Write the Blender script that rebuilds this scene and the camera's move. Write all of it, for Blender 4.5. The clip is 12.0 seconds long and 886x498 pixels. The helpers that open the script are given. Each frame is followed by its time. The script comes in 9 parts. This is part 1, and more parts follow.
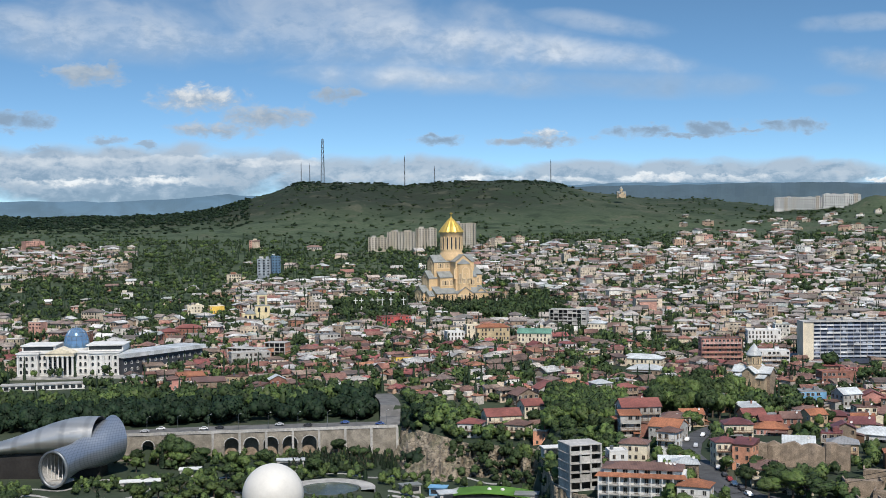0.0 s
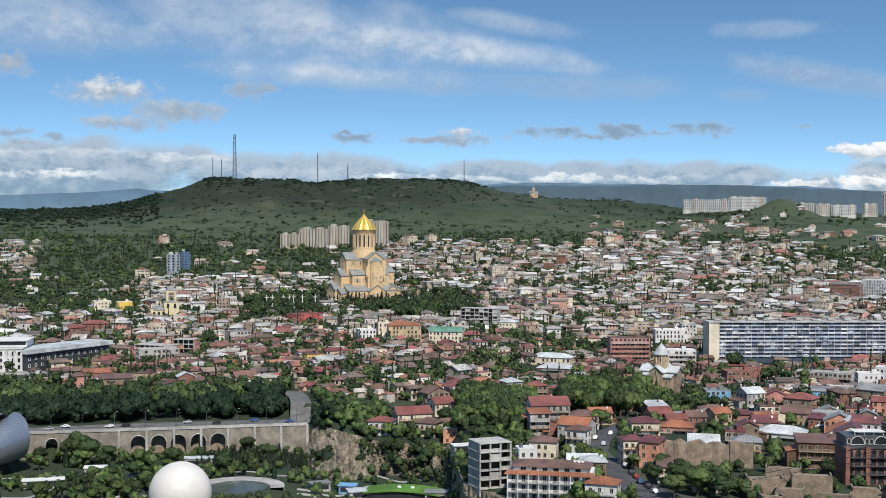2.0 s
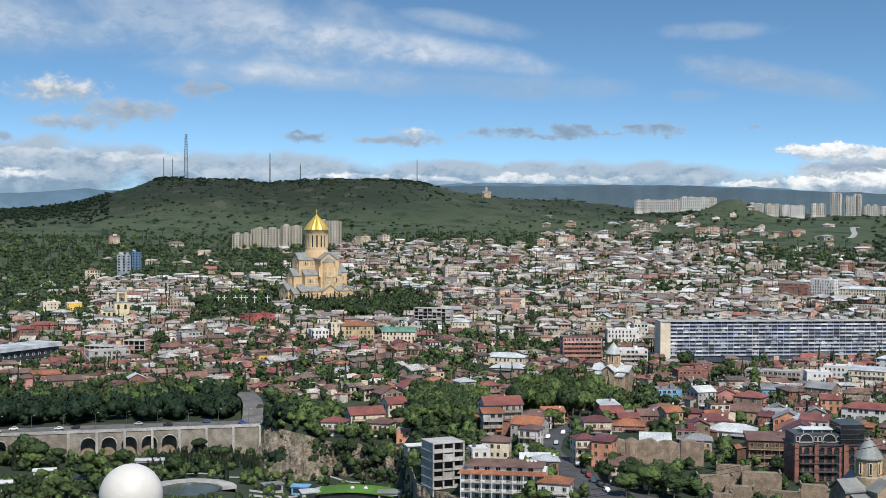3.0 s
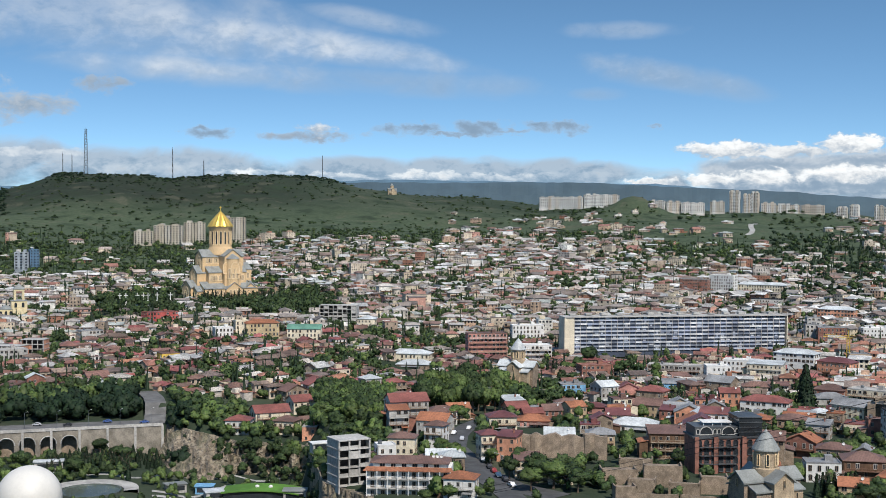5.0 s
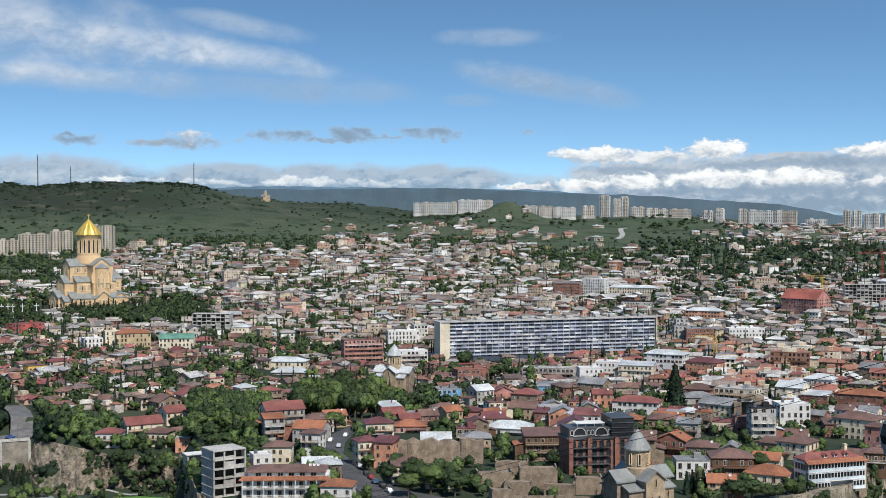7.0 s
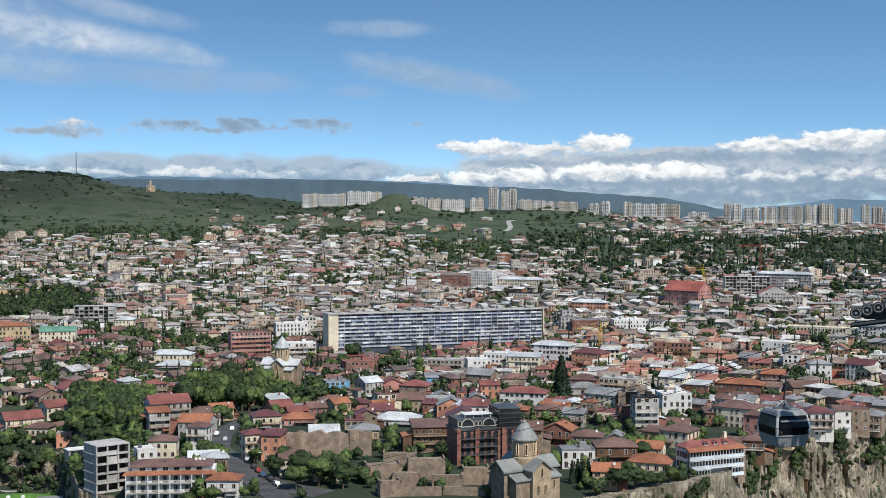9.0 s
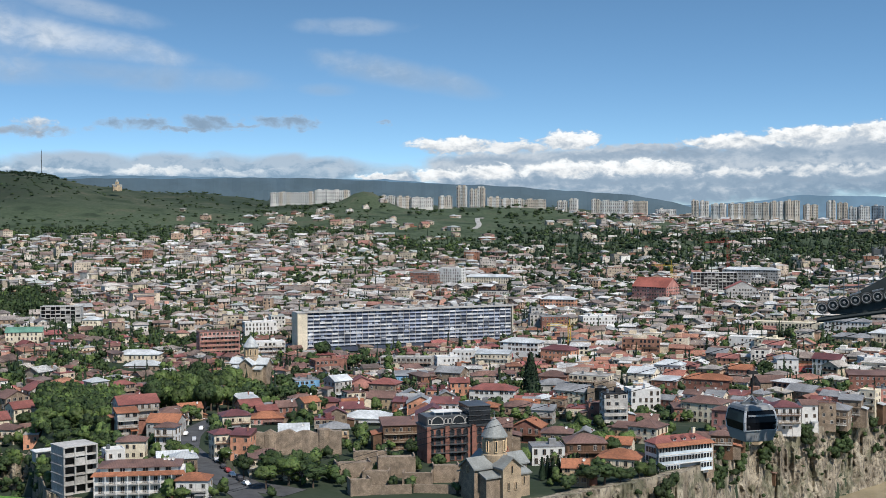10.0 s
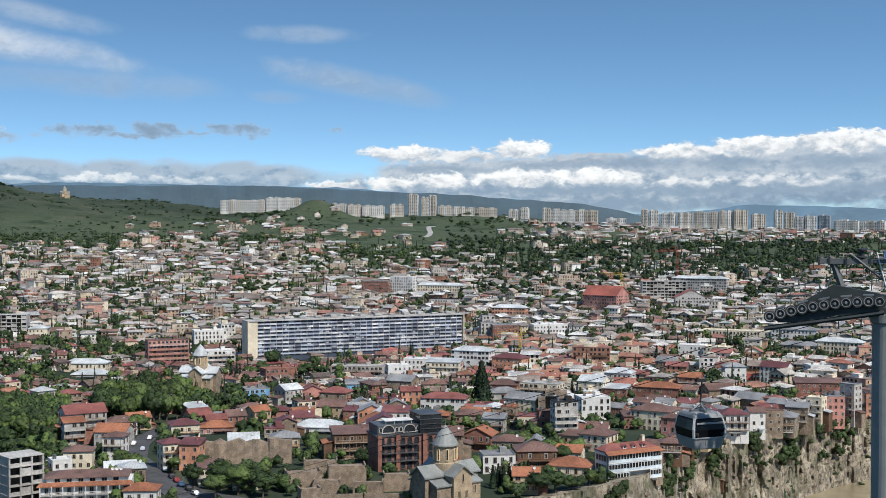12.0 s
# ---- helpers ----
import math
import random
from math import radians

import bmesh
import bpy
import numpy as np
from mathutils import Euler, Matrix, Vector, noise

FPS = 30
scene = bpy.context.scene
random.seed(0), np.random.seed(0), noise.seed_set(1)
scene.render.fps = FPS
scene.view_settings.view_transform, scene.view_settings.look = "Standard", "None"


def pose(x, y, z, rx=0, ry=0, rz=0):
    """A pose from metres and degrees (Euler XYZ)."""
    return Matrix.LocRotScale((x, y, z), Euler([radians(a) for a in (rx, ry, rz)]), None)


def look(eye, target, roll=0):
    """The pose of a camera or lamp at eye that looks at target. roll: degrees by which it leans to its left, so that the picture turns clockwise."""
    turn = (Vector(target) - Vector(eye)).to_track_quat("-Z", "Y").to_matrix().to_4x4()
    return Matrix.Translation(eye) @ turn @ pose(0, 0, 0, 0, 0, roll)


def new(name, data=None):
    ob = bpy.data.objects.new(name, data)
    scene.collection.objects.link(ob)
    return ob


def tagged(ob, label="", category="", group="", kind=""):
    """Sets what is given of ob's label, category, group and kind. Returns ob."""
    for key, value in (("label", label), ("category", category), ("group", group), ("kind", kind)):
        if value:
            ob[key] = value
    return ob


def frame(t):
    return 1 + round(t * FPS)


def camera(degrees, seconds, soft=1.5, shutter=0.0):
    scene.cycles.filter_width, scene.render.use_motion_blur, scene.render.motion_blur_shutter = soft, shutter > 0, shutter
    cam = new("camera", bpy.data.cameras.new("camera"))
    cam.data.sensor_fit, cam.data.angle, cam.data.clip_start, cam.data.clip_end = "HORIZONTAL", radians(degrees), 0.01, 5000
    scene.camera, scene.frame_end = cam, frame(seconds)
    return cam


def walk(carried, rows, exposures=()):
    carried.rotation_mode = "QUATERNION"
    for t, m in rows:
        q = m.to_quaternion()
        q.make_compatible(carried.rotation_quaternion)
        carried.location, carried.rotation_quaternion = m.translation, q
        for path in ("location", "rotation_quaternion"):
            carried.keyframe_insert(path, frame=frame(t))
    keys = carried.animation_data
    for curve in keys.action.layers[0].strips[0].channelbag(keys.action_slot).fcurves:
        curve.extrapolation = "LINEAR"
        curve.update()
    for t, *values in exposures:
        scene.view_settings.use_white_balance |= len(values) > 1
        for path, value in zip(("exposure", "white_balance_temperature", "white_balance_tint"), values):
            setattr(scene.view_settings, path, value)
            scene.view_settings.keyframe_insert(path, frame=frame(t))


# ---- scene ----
# Camera: it stands on the old fortress ridge and turns to the right.
EYE = 125.0
cam = camera(39.17, 12.0, soft=0.75)
TURNS = [
    (0.0, -0.000, -1.300, 0.527),
    (0.5, -0.617, -1.364, 0.410),
    (1.0, -1.636, -1.399, 0.141),
    (1.5, -2.835, -1.406, -0.094),
    (2.0, -4.004, -1.400, -0.222),
    (2.5, -5.112, -1.385, -0.251),
    (3.0, -6.165, -1.388, -0.229),
    (5.0, -10.500, -1.521, -0.282),
    (5.5, -11.907, -1.580, -0.299),
    (6.0, -13.514, -1.445, -0.278),
    (6.5, -15.045, -1.251, -0.120),
    (7.0, -16.261, -1.237, 0.153),
    (9.0, -21.365, -1.612, -0.137),
    (9.5, -22.253, -1.621, -0.021),
    (10.0, -22.805, -1.712, 0.156),
    (10.5, -23.321, -1.874, 0.260),
    (11.0, -23.945, -1.915, 0.218),
    (11.5, -24.523, -1.711, 0.092),
    (12.0, -25.040, -1.331, -0.024),
]
walk(cam, [(t, pose(0, 0, EYE, 90 + pitch, roll, yaw)) for t, yaw, pitch, roll in TURNS])

# ---- daylight: sun from behind the right shoulder, broken cloud ----
SUN_AZ, SUN_EL = 167.0, 49.0          # degrees clockwise from straight ahead, and up
sun = new("sun", bpy.data.lights.new("sun", "SUN"))
sun.data.energy, sun.data.angle, sun.data.color = 4.45, radians(0.6), (1.0, 0.945, 0.87)
_s = Vector((math.sin(radians(SUN_AZ)) * math.cos(radians(SUN_EL)), math.cos(radians(SUN_AZ)) * math.cos(radians(SUN_EL)), math.sin(radians(SUN_EL))))
sun.matrix_world = look(_s * 100, (0, 0, 0))

world = bpy.data.worlds.new("world")
scene.world = world
world.use_nodes = True
wt = world.node_tree
wt.nodes.clear()


class Nodes:
    """Short hand for a node tree."""

    def __init__(self, tree):
        self.t = tree

    def add(self, kind, **sets):
        n = self.t.nodes.new(kind)
        for k, v in sets.items():
            setattr(n, k, v)
        return n

    def put(self, sock, value):
        if isinstance(value, bpy.types.NodeSocket):
            self.t.links.new(value, sock)
        elif value is not None:
            sock.default_value = value

    def math(self, op, a, b=None, c=None, clamp=False):
        n = self.add("ShaderNodeMath", operation=op, use_clamp=clamp)
        for s, v in zip(n.inputs, (a, b, c)):
            self.put(s, v)
        return n.outputs[0]

    def ramp(self, x, lo, hi, a=0.0, b=1.0):
        n = self.add("ShaderNodeMapRange", interpolation_type="SMOOTHSTEP")
        for s, v in zip(n.inputs, (x, lo, hi, a, b)):
            self.put(s, v)
        return n.outputs[0]

    def mix(self, f, a, b, blend="MIX"):
        n = self.add("ShaderNodeMix", data_type="RGBA", blend_type=blend)
        for s, v in zip((n.inputs[0], n.inputs[6], n.inputs[7]), (f, a, b)):
            if isinstance(v, tuple) and len(v) == 3:
                v = (*v, 1)
            self.put(s, v)
        return n.outputs[2]

    def noise(self, vec, scale, detail=4, rough=0.55, dist=0.0):
        n = self.add("ShaderNodeTexNoise")
        self.put(n.inputs["Vector"], vec)
        for k, v in (("Scale", scale), ("Detail", detail), ("Roughness", rough), ("Distortion", dist)):
            n.inputs[k].default_value = v
        return n.outputs["Fac"]


def build_sky():
    N = Nodes(wt)
    tc = N.add("ShaderNodeTexCoord").outputs["Generated"]
    # the sky's colours deepen quickly above the horizon
    mp = N.add("ShaderNodeMapping", vector_type="POINT")
    mp.inputs["Scale"].default_value = (1, 1, 2.6)
    mp.inputs["Location"].default_value = (0, 0, 0.05)
    N.put(mp.inputs[0], tc)
    sky = N.add("ShaderNodeTexSky", sky_type="NISHITA", sun_disc=False)
    sky.sun_elevation, sky.sun_rotation = radians(SUN_EL), radians(SUN_AZ)
    sky.air_density, sky.dust_density, sky.ozone_density, sky.altitude = 1.0, 0.3, 1.2, 500
    N.put(sky.inputs[0], mp.outputs[0])
    sep = N.add("ShaderNodeSeparateXYZ")
    N.put(sep.inputs[0], tc)
    az = N.math("MULTIPLY", N.math("ARCTAN2", sep.outputs[0], sep.outputs[1]), 57.2958)
    el = N.math("MULTIPLY", N.math("ARCSINE", sep.outputs[2]), 57.2958)
    cmb = N.add("ShaderNodeCombineXYZ")
    N.put(cmb.inputs[0], az)
    N.put(cmb.inputs[1], N.math("MULTIPLY", el, 1.7))
    p = cmb.outputs[0]
    wa = N.math("MULTIPLY_ADD", N.noise(p, 0.9, 4, 0.6), 1.6, -0.8)
    we = N.math("MULTIPLY_ADD", N.noise(p, 1.15, 4, 0.6, 0.3), 0.8, -0.4)
    puff = N.noise(p, 1.0, 8, 0.62, 0.35)
    curl = N.noise(p, 2.2, 4, 0.6)
    soft = N.noise(p, 0.35, 5, 0.5, 0.6)
    mask, shade = None, None

    def cloud(a, e, w, h, top=0.95, dark=0.42, k=1.0, tilt=0.0, wisp=False, crisp=None):
        """One cloud round azimuth a and elevation e, w and h degrees in half size."""
        nonlocal mask, shade
        da = N.math("SUBTRACT", az if wisp else N.math("ADD", az, wa), a)
        de = N.math("SUBTRACT", el if wisp else N.math("ADD", el, we), N.math("MULTIPLY_ADD", da, tilt, e) if tilt else e)
        u, v = N.math("DIVIDE", da, w), N.math("DIVIDE", de, h)
        if not wisp:      # flat undersides
            v = N.math("MAXIMUM", v, N.math("MULTIPLY", v, 1.7))
            v = N.math("MINIMUM", v, N.math("MULTIPLY", v, 1.0))
            below = N.math("MULTIPLY", N.math("MINIMUM", v, 0.0), -0.8)
        r = N.math("ADD", N.math("MULTIPLY", u, u), N.math("MULTIPLY", v, v))
        if not wisp:
            r = N.math("ADD", r, below)
        base = N.math("SUBTRACT", 1.0, r)
        n = soft if wisp else puff
        f = N.math("ADD", base, N.math("MULTIPLY_ADD", n, 2.5 if not wisp else 1.9, -1.15 if not wisp else -0.75))
        m = N.ramp(f, 0.0, crisp or (1.9 if wisp else 1.2), 0.0, k)
        lit = N.math("ADD", N.math("MULTIPLY", v, 0.55), N.math("MULTIPLY_ADD", puff, 2.2, N.math("MULTIPLY_ADD", curl, 0.9, -1.35)))
        s = N.ramp(lit, -0.30, 0.75 if not wisp else 0.55, dark + (0.1 if not wisp else 0.0), top)
        if mask is None:
            mask, shade = m, s
        else:
            sm = N.add("ShaderNodeMix", data_type="FLOAT")
            N.put(sm.inputs[0], m), N.put(sm.inputs[2], shade), N.put(sm.inputs[3], s)
            shade = sm.outputs[0]
            mask = N.math("MAXIMUM", mask, m)

    # high thin streaks
    cloud(-14.5, 8.5, 9.0, 1.7, 0.84, 0.68, 0.70, -0.02, True)
    cloud(-3.0, 8.5, 11.0, 2.2, 0.84, 0.68, 0.66, -0.10, True)
    cloud(3.0, 8.0, 10.0, 0.95, 0.98, 0.78, 0.85, -0.16, True)
    cloud(7.0, 8.9, 3.5, 0.57, 0.85, 0.7, 0.48, -0.15, True)
    cloud(-0.5, 6.5, 8.0, 0.80, 0.92, 0.74, 0.80, -0.05, True)
    cloud(8.0, 6.1, 8.5, 0.75, 0.62, 0.52, 0.62, -0.04, True)
    cloud(20.5, 6.3, 4.6, 0.80, 0.62, 0.52, 0.75, -0.16, True)
    cloud(18.8, 8.4, 3.0, 0.45, 0.60, 0.52, 0.45, 0.0, True)
    cloud(17.6, 5.6, 1.6, 0.34, 0.58, 0.5, 0.48, 0.0, True)
    # grey-blue band of far cloud over the horizon
    cloud(-14.5, 2.1, 11.0, 1.55, 0.66, 0.48, 0.92, 0.0, True, 0.8)
    cloud(-3.0, 2.0, 8.0, 1.1, 0.66, 0.48, 0.90, 0.0, True, 0.8)
    cloud(10.0, 1.9, 13.0, 0.85, 0.66, 0.48, 0.90, 0.0, True, 0.8)
    cloud(-17.0, 2.75, 4.0, 0.5, 0.80, 0.60, 0.85)
    cloud(-12.0, 2.85, 3.4, 0.4, 0.80, 0.60, 0.85)
    cloud(-7.5, 2.7, 2.6, 0.4, 0.85, 0.62, 0.9)
    cloud(-17.5, 1.75, 3.6, 0.42, 0.98, 0.62, 0.95)
    cloud(-12.5, 1.9, 3.4, 0.36, 0.98, 0.62, 0.95)
    cloud(-19.2, 1.6, 1.8, 0.7, 0.64, 0.5, 0.95)
    cloud(-15.8, 1.55, 1.6, 0.35, 0.62, 0.5, 0.95)
    cloud(-9.6, 1.9, 2.4, 0.7, 0.68, 0.5, 0.95)
    cloud(-6.8, 2.2, 2.0, 0.7, 0.72, 0.52, 0.95)
    cloud(-2.6, 2.0, 3.0, 0.6, 0.74, 0.54, 0.95)
    cloud(1.8, 1.9, 2.2, 0.35, 1.0, 0.62, 0.95)
    cloud(5.6, 1.8, 2.0, 0.3, 0.9, 0.6, 0.9)
    cloud(9.6, 1.85, 2.0, 0.42, 0.95, 0.58, 0.95)
    cloud(13.0, 1.8, 3.5, 0.35, 0.85, 0.56, 0.9)
    cloud(16.8, 1.95, 1.6, 0.35, 0.70, 0.52, 0.95)
    # small fair-weather clouds
    cloud(-16.0, 6.6, 1.9, 1.0, 0.66, 0.46)
    cloud(-14.7, 7.0, 0.44, 0.68, 0.6, 0.5, 0.9)
    cloud(-11.0, 5.6, 2.5, 1.15, 0.84, 0.46)
    cloud(-8.0, 4.8, 2.6, 1.05, 0.68, 0.45)
    cloud(-10.4, 4.2, 2.5, 0.75, 0.70, 0.45)
    cloud(-18.9, 4.5, 1.9, 0.85, 0.52, 0.40, 0.9)
    cloud(-15.2, 3.7, 1.12, 0.48, 0.58, 0.46, 0.85)
    cloud(-17.6, 3.2, 1.12, 0.55, 0.58, 0.48, 0.85)
    cloud(-13.4, 3.5, 0.62, 0.35, 0.58, 0.46, 0.85)
    cloud(-4.7, 5.8, 1.45, 0.75, 0.62, 0.46)
    cloud(-0.1, 3.7, 1.4, 0.48, 0.52, 0.40, 0.9)
    cloud(4.2, 3.6, 2.8, 0.48, 0.62, 0.46)
    cloud(4.7, 3.9, 0.94, 0.55, 0.92, 0.5)
    cloud(9.0, 3.95, 1.86, 0.61, 0.50, 0.44, 0.9)
    cloud(12.2, 4.05, 1.51, 0.72, 0.50, 0.44, 0.9)
    cloud(10.9, 3.75, 1.50, 0.22, 0.56, 0.44, 0.9)
    cloud(13.7, 3.85, 1.12, 0.28, 0.58, 0.44, 0.9)
    cloud(15.6, 4.1, 1.69, 0.61, 0.50, 0.44, 0.9)
    cloud(20.2, 4.1, 0.31, 0.28, 0.55, 0.44, 0.8)
    # heaped bank over the far tower blocks
    cloud(33.0, 1.6, 15.0, 1.35, 0.74, 0.54, 0.97, 0.0, True, 0.7)
    cloud(43.0, 2.0, 9.0, 1.7, 0.72, 0.52, 0.97, 0.0, True, 0.7)
    cloud(20.0, 1.6, 1.5, 0.35, 1.05, 0.64, 1.0, 0.0, False, 0.8)
    cloud(22.4, 1.7, 1.5, 0.5, 1.05, 0.64, 1.0, 0.0, False, 0.8)
    cloud(23.4, 3.0, 2.2, 0.75, 1.06, 0.58, 1.0, 0.0, False, 0.7)
    cloud(26.2, 2.9, 1.8, 0.6, 0.95, 0.56, 1.0, 0.0, False, 0.7)
    cloud(28.6, 3.25, 1.6, 0.8, 1.1, 0.58, 1.0, 0.0, False, 0.6)
    cloud(32.0, 2.85, 2.6, 0.5, 0.74, 0.54, 1.0, 0.0, False, 0.8)
    cloud(36.0, 3.05, 2.4, 0.7, 1.06, 0.56, 1.0, 0.0, False, 0.7)
    cloud(39.0, 3.3, 2.1, 0.85, 1.12, 0.58, 1.0, 0.0, False, 0.6)
    cloud(42.8, 3.5, 2.8, 1.0, 1.12, 0.58, 1.0, 0.0, False, 0.6)
    cloud(25.0, 1.8, 1.8, 0.6, 1.1, 0.62, 1.0, 0.0, False, 0.7)
    cloud(28.6, 1.95, 2.2, 0.75, 1.1, 0.62, 1.0, 0.0, False, 0.7)
    cloud(32.2, 1.95, 2.4, 0.7, 1.1, 0.60, 1.0, 0.0, False, 0.7)
    cloud(36.0, 1.7, 2.8, 0.5, 0.95, 0.58, 1.0)
    cloud(40.0, 1.75, 3.0, 0.55, 0.92, 0.56, 1.0)
    cloud(44.0, 1.6, 3.0, 0.5, 0.80, 0.56, 1.0)
    cloud(25.0, 2.35, 3.0, 0.5, 0.60, 0.48, 1.0)
    cloud(29.5, 2.5, 2.6, 0.5, 0.60, 0.48, 1.0)
    cloud(33.8, 2.6, 3.0, 0.6, 0.58, 0.46, 1.0)
    cloud(31.0, 1.35, 5.0, 0.35, 0.58, 0.46, 1.0)
    cloud(38.5, 1.35, 6.0, 0.45, 0.58, 0.46, 1.0)
    cloud(38.0, 2.6, 2.2, 0.6, 0.56, 0.46, 1.0)
    cloud(42.6, 2.6, 3.0, 0.7, 0.58, 0.48, 1.0)
    cloud(44.5, 1.5, 3.0, 0.6, 0.58, 0.46, 1.0)
    grey = N.mix(N.ramp(shade, 0.4, 0.95), (0.41, 0.62, 0.88), (0.95, 0.98, 1.0))
    tint = N.mix(1.0, grey, shade, "MULTIPLY")
    bg1, bg2 = N.add("ShaderNodeBackground"), N.add("ShaderNodeBackground")
    hz = N.ramp(el, 0.0, 9.5)
    gain = N.mix(hz, SKY_LOW, SKY_HIGH)
    N.put(bg1.inputs[0], N.mix(1.0, sky.outputs[0], gain, "MULTIPLY"))
    bg1.inputs[1].default_value = SKY
    N.put(bg2.inputs[0], tint)
    bg2.inputs[1].default_value = CLOUD
    ms = N.add("ShaderNodeMixShader")
    N.put(ms.inputs[0], mask), N.put(ms.inputs[1], bg1.outputs[0]), N.put(ms.inputs[2], bg2.outputs[0])
    N.put(N.add("ShaderNodeOutputWorld").inputs[0], ms.outputs[0])


SKY, CLOUD = 0.13, 0.85
SKY_LOW, SKY_HIGH = (0.79, 0.98, 1.02), (0.82, 1.10, 1.15)
build_sky()
scene.view_settings.exposure = 0.22

# ---- materials ----
def surface(name, cols, rough=0.8, scale=0.5, var=0.3, pick="none", metal=0.0, bump=0.25, stain=0.35, spec=0.3):
    """A worn surface: one of cols (by piece or by object), mottled at two scales, with fine relief."""
    m = bpy.data.materials.new(name)
    m.use_nodes = True
    N = Nodes(m.node_tree)
    b = m.node_tree.nodes["Principled BSDF"]
    pos = N.add("ShaderNodeNewGeometry").outputs["Position"]
    if pick == "none" or len(cols) == 1:
        col = (*cols[0], 1)
    else:
        rnd = N.add("ShaderNodeNewGeometry").outputs["Random Per Island"] if pick == "island" else N.add("ShaderNodeObjectInfo").outputs["Random"]
        r = N.add("ShaderNodeValToRGB")
        r.color_ramp.interpolation = "CONSTANT"
        e = r.color_ramp.elements
        e[0].position, e[0].color = 0.0, (*cols[0], 1)
        e[1].position, e[1].color = 1.0 / len(cols), (*cols[1], 1)
        for i, c in enumerate(cols[2:], 2):
            e.new(i / len(cols)).color = (*c, 1)
        N.put(r.inputs[0], rnd)
        col = r.outputs[0]
    big, fine = N.noise(pos, scale * 0.18, 3, 0.6), N.noise(pos, scale * 2.2, 4, 0.65)
    f = N.ramp(big, 0.32, 0.68, 1.0 - var, 1.0 + var * 0.6)
    g = N.ramp(fine, 0.3, 0.7, 1.0 - stain * 0.6, 1.0 + stain * 0.35)
    fac = N.math("MULTIPLY", f, g)
    c = N.mix(1.0, col, fac, "MULTIPLY")
    N.put(b.inputs["Base Color"], c)
    N.put(b.inputs["Roughness"], N.ramp(fine, 0.25, 0.75, max(0.02, rough - 0.1), min(1, rough + 0.1)))
    b.inputs["Metallic"].default_value = metal
    b.inputs["Specular IOR Level"].default_value = spec
    if bump:
        bp = N.add("ShaderNodeBump")
        bp.inputs["Strength"].default_value = bump
        bp.inputs["Distance"].default_value = 0.15
        N.put(bp.inputs["Height"], fine)
        N.put(b.inputs["Normal"], bp.outputs[0])
    return m


def seamed(m, across=0.6, dark=0.72):
    """Adds the standing seams or tile courses of a roof to a surface."""
    N = Nodes(m.node_tree)
    b = m.node_tree.nodes["Principled BSDF"]
    pos = N.add("ShaderNodeTexCoord").outputs["Object"]
    w = N.add("ShaderNodeTexWave", wave_type="BANDS", bands_direction="X")
    w.inputs["Scale"].default_value = across
    N.put(w.inputs[0], pos)
    link = b.inputs["Base Color"].links[0].from_socket
    N.put(b.inputs["Base Color"], N.mix(1.0, link, N.ramp(w.outputs["Fac"], 0.0, 0.25, dark, 1.0), "MULTIPLY"))
    return m


CREAM, WHITE, BEIGE = (0.50, 0.43, 0.31), (0.66, 0.65, 0.62), (0.38, 0.33, 0.26)
BRICK, PINK, GREY = (0.27, 0.13, 0.085), (0.50, 0.28, 0.22), (0.36, 0.35, 0.34)
m_wall_mix = surface("wall_plaster_mixed", [CREAM, (0.52, 0.44, 0.34), BRICK, BEIGE, (0.62, 0.59, 0.53), PINK, (0.58, 0.48, 0.37), (0.38, 0.27, 0.19), (0.40, 0.36, 0.32), (0.50, 0.34, 0.24), (0.55, 0.47, 0.35), (0.70, 0.68, 0.63), (0.31, 0.24, 0.18), (0.58, 0.52, 0.44), (0.46, 0.37, 0.28)], pick="island", stain=0.55)
m_roof_near = surface("roof_sheet_rusty", [(0.20, 0.115, 0.09), (0.15, 0.10, 0.082), (0.25, 0.12, 0.088), (0.20, 0.10, 0.078), (0.19, 0.135, 0.105), (0.44, 0.43, 0.41), (0.21, 0.115, 0.092), (0.34, 0.33, 0.32), (0.30, 0.14, 0.085), (0.22, 0.075, 0.068), (0.145, 0.11, 0.095), (0.46, 0.42, 0.37), (0.24, 0.175, 0.135), (0.25, 0.12, 0.09), (0.29, 0.10, 0.09), (0.29, 0.245, 0.21)], rough=0.65, pick="island", stain=0.8, var=0.4, spec=0.3)
m_roof_far = surface("roof_sheet_pale", [(0.42, 0.395, 0.365), (0.24, 0.20, 0.175), (0.54, 0.515, 0.48), (0.27, 0.235, 0.21), (0.21, 0.135, 0.11), (0.46, 0.42, 0.38), (0.26, 0.24, 0.22), (0.17, 0.14, 0.12), (0.60, 0.585, 0.56), (0.27, 0.135, 0.105), (0.34, 0.30, 0.265), (0.44, 0.44, 0.43), (0.22, 0.165, 0.14), (0.36, 0.38, 0.35), (0.19, 0.165, 0.15), (0.38, 0.31, 0.265)], rough=0.66, pick="island", stain=0.7, var=0.35, spec=0.25)
m_window_dark = surface("window_glass_dark", [(0.025, 0.03, 0.035)], rough=0.18, bump=0, spec=0.6)
m_frame = surface("window_frame_paint", [(0.36, 0.34, 0.31), (0.20, 0.15, 0.11), (0.48, 0.46, 0.43), (0.28, 0.22, 0.17)], pick="object", bump=0)
m_wood = surface("brown_timber", [(0.13, 0.075, 0.045)], scale=1.5)
m_rail = surface("balcony_paint", [(0.30, 0.24, 0.18), (0.16, 0.09, 0.06), (0.5, 0.48, 0.44), (0.2, 0.13, 0.09)], pick="object", bump=0)
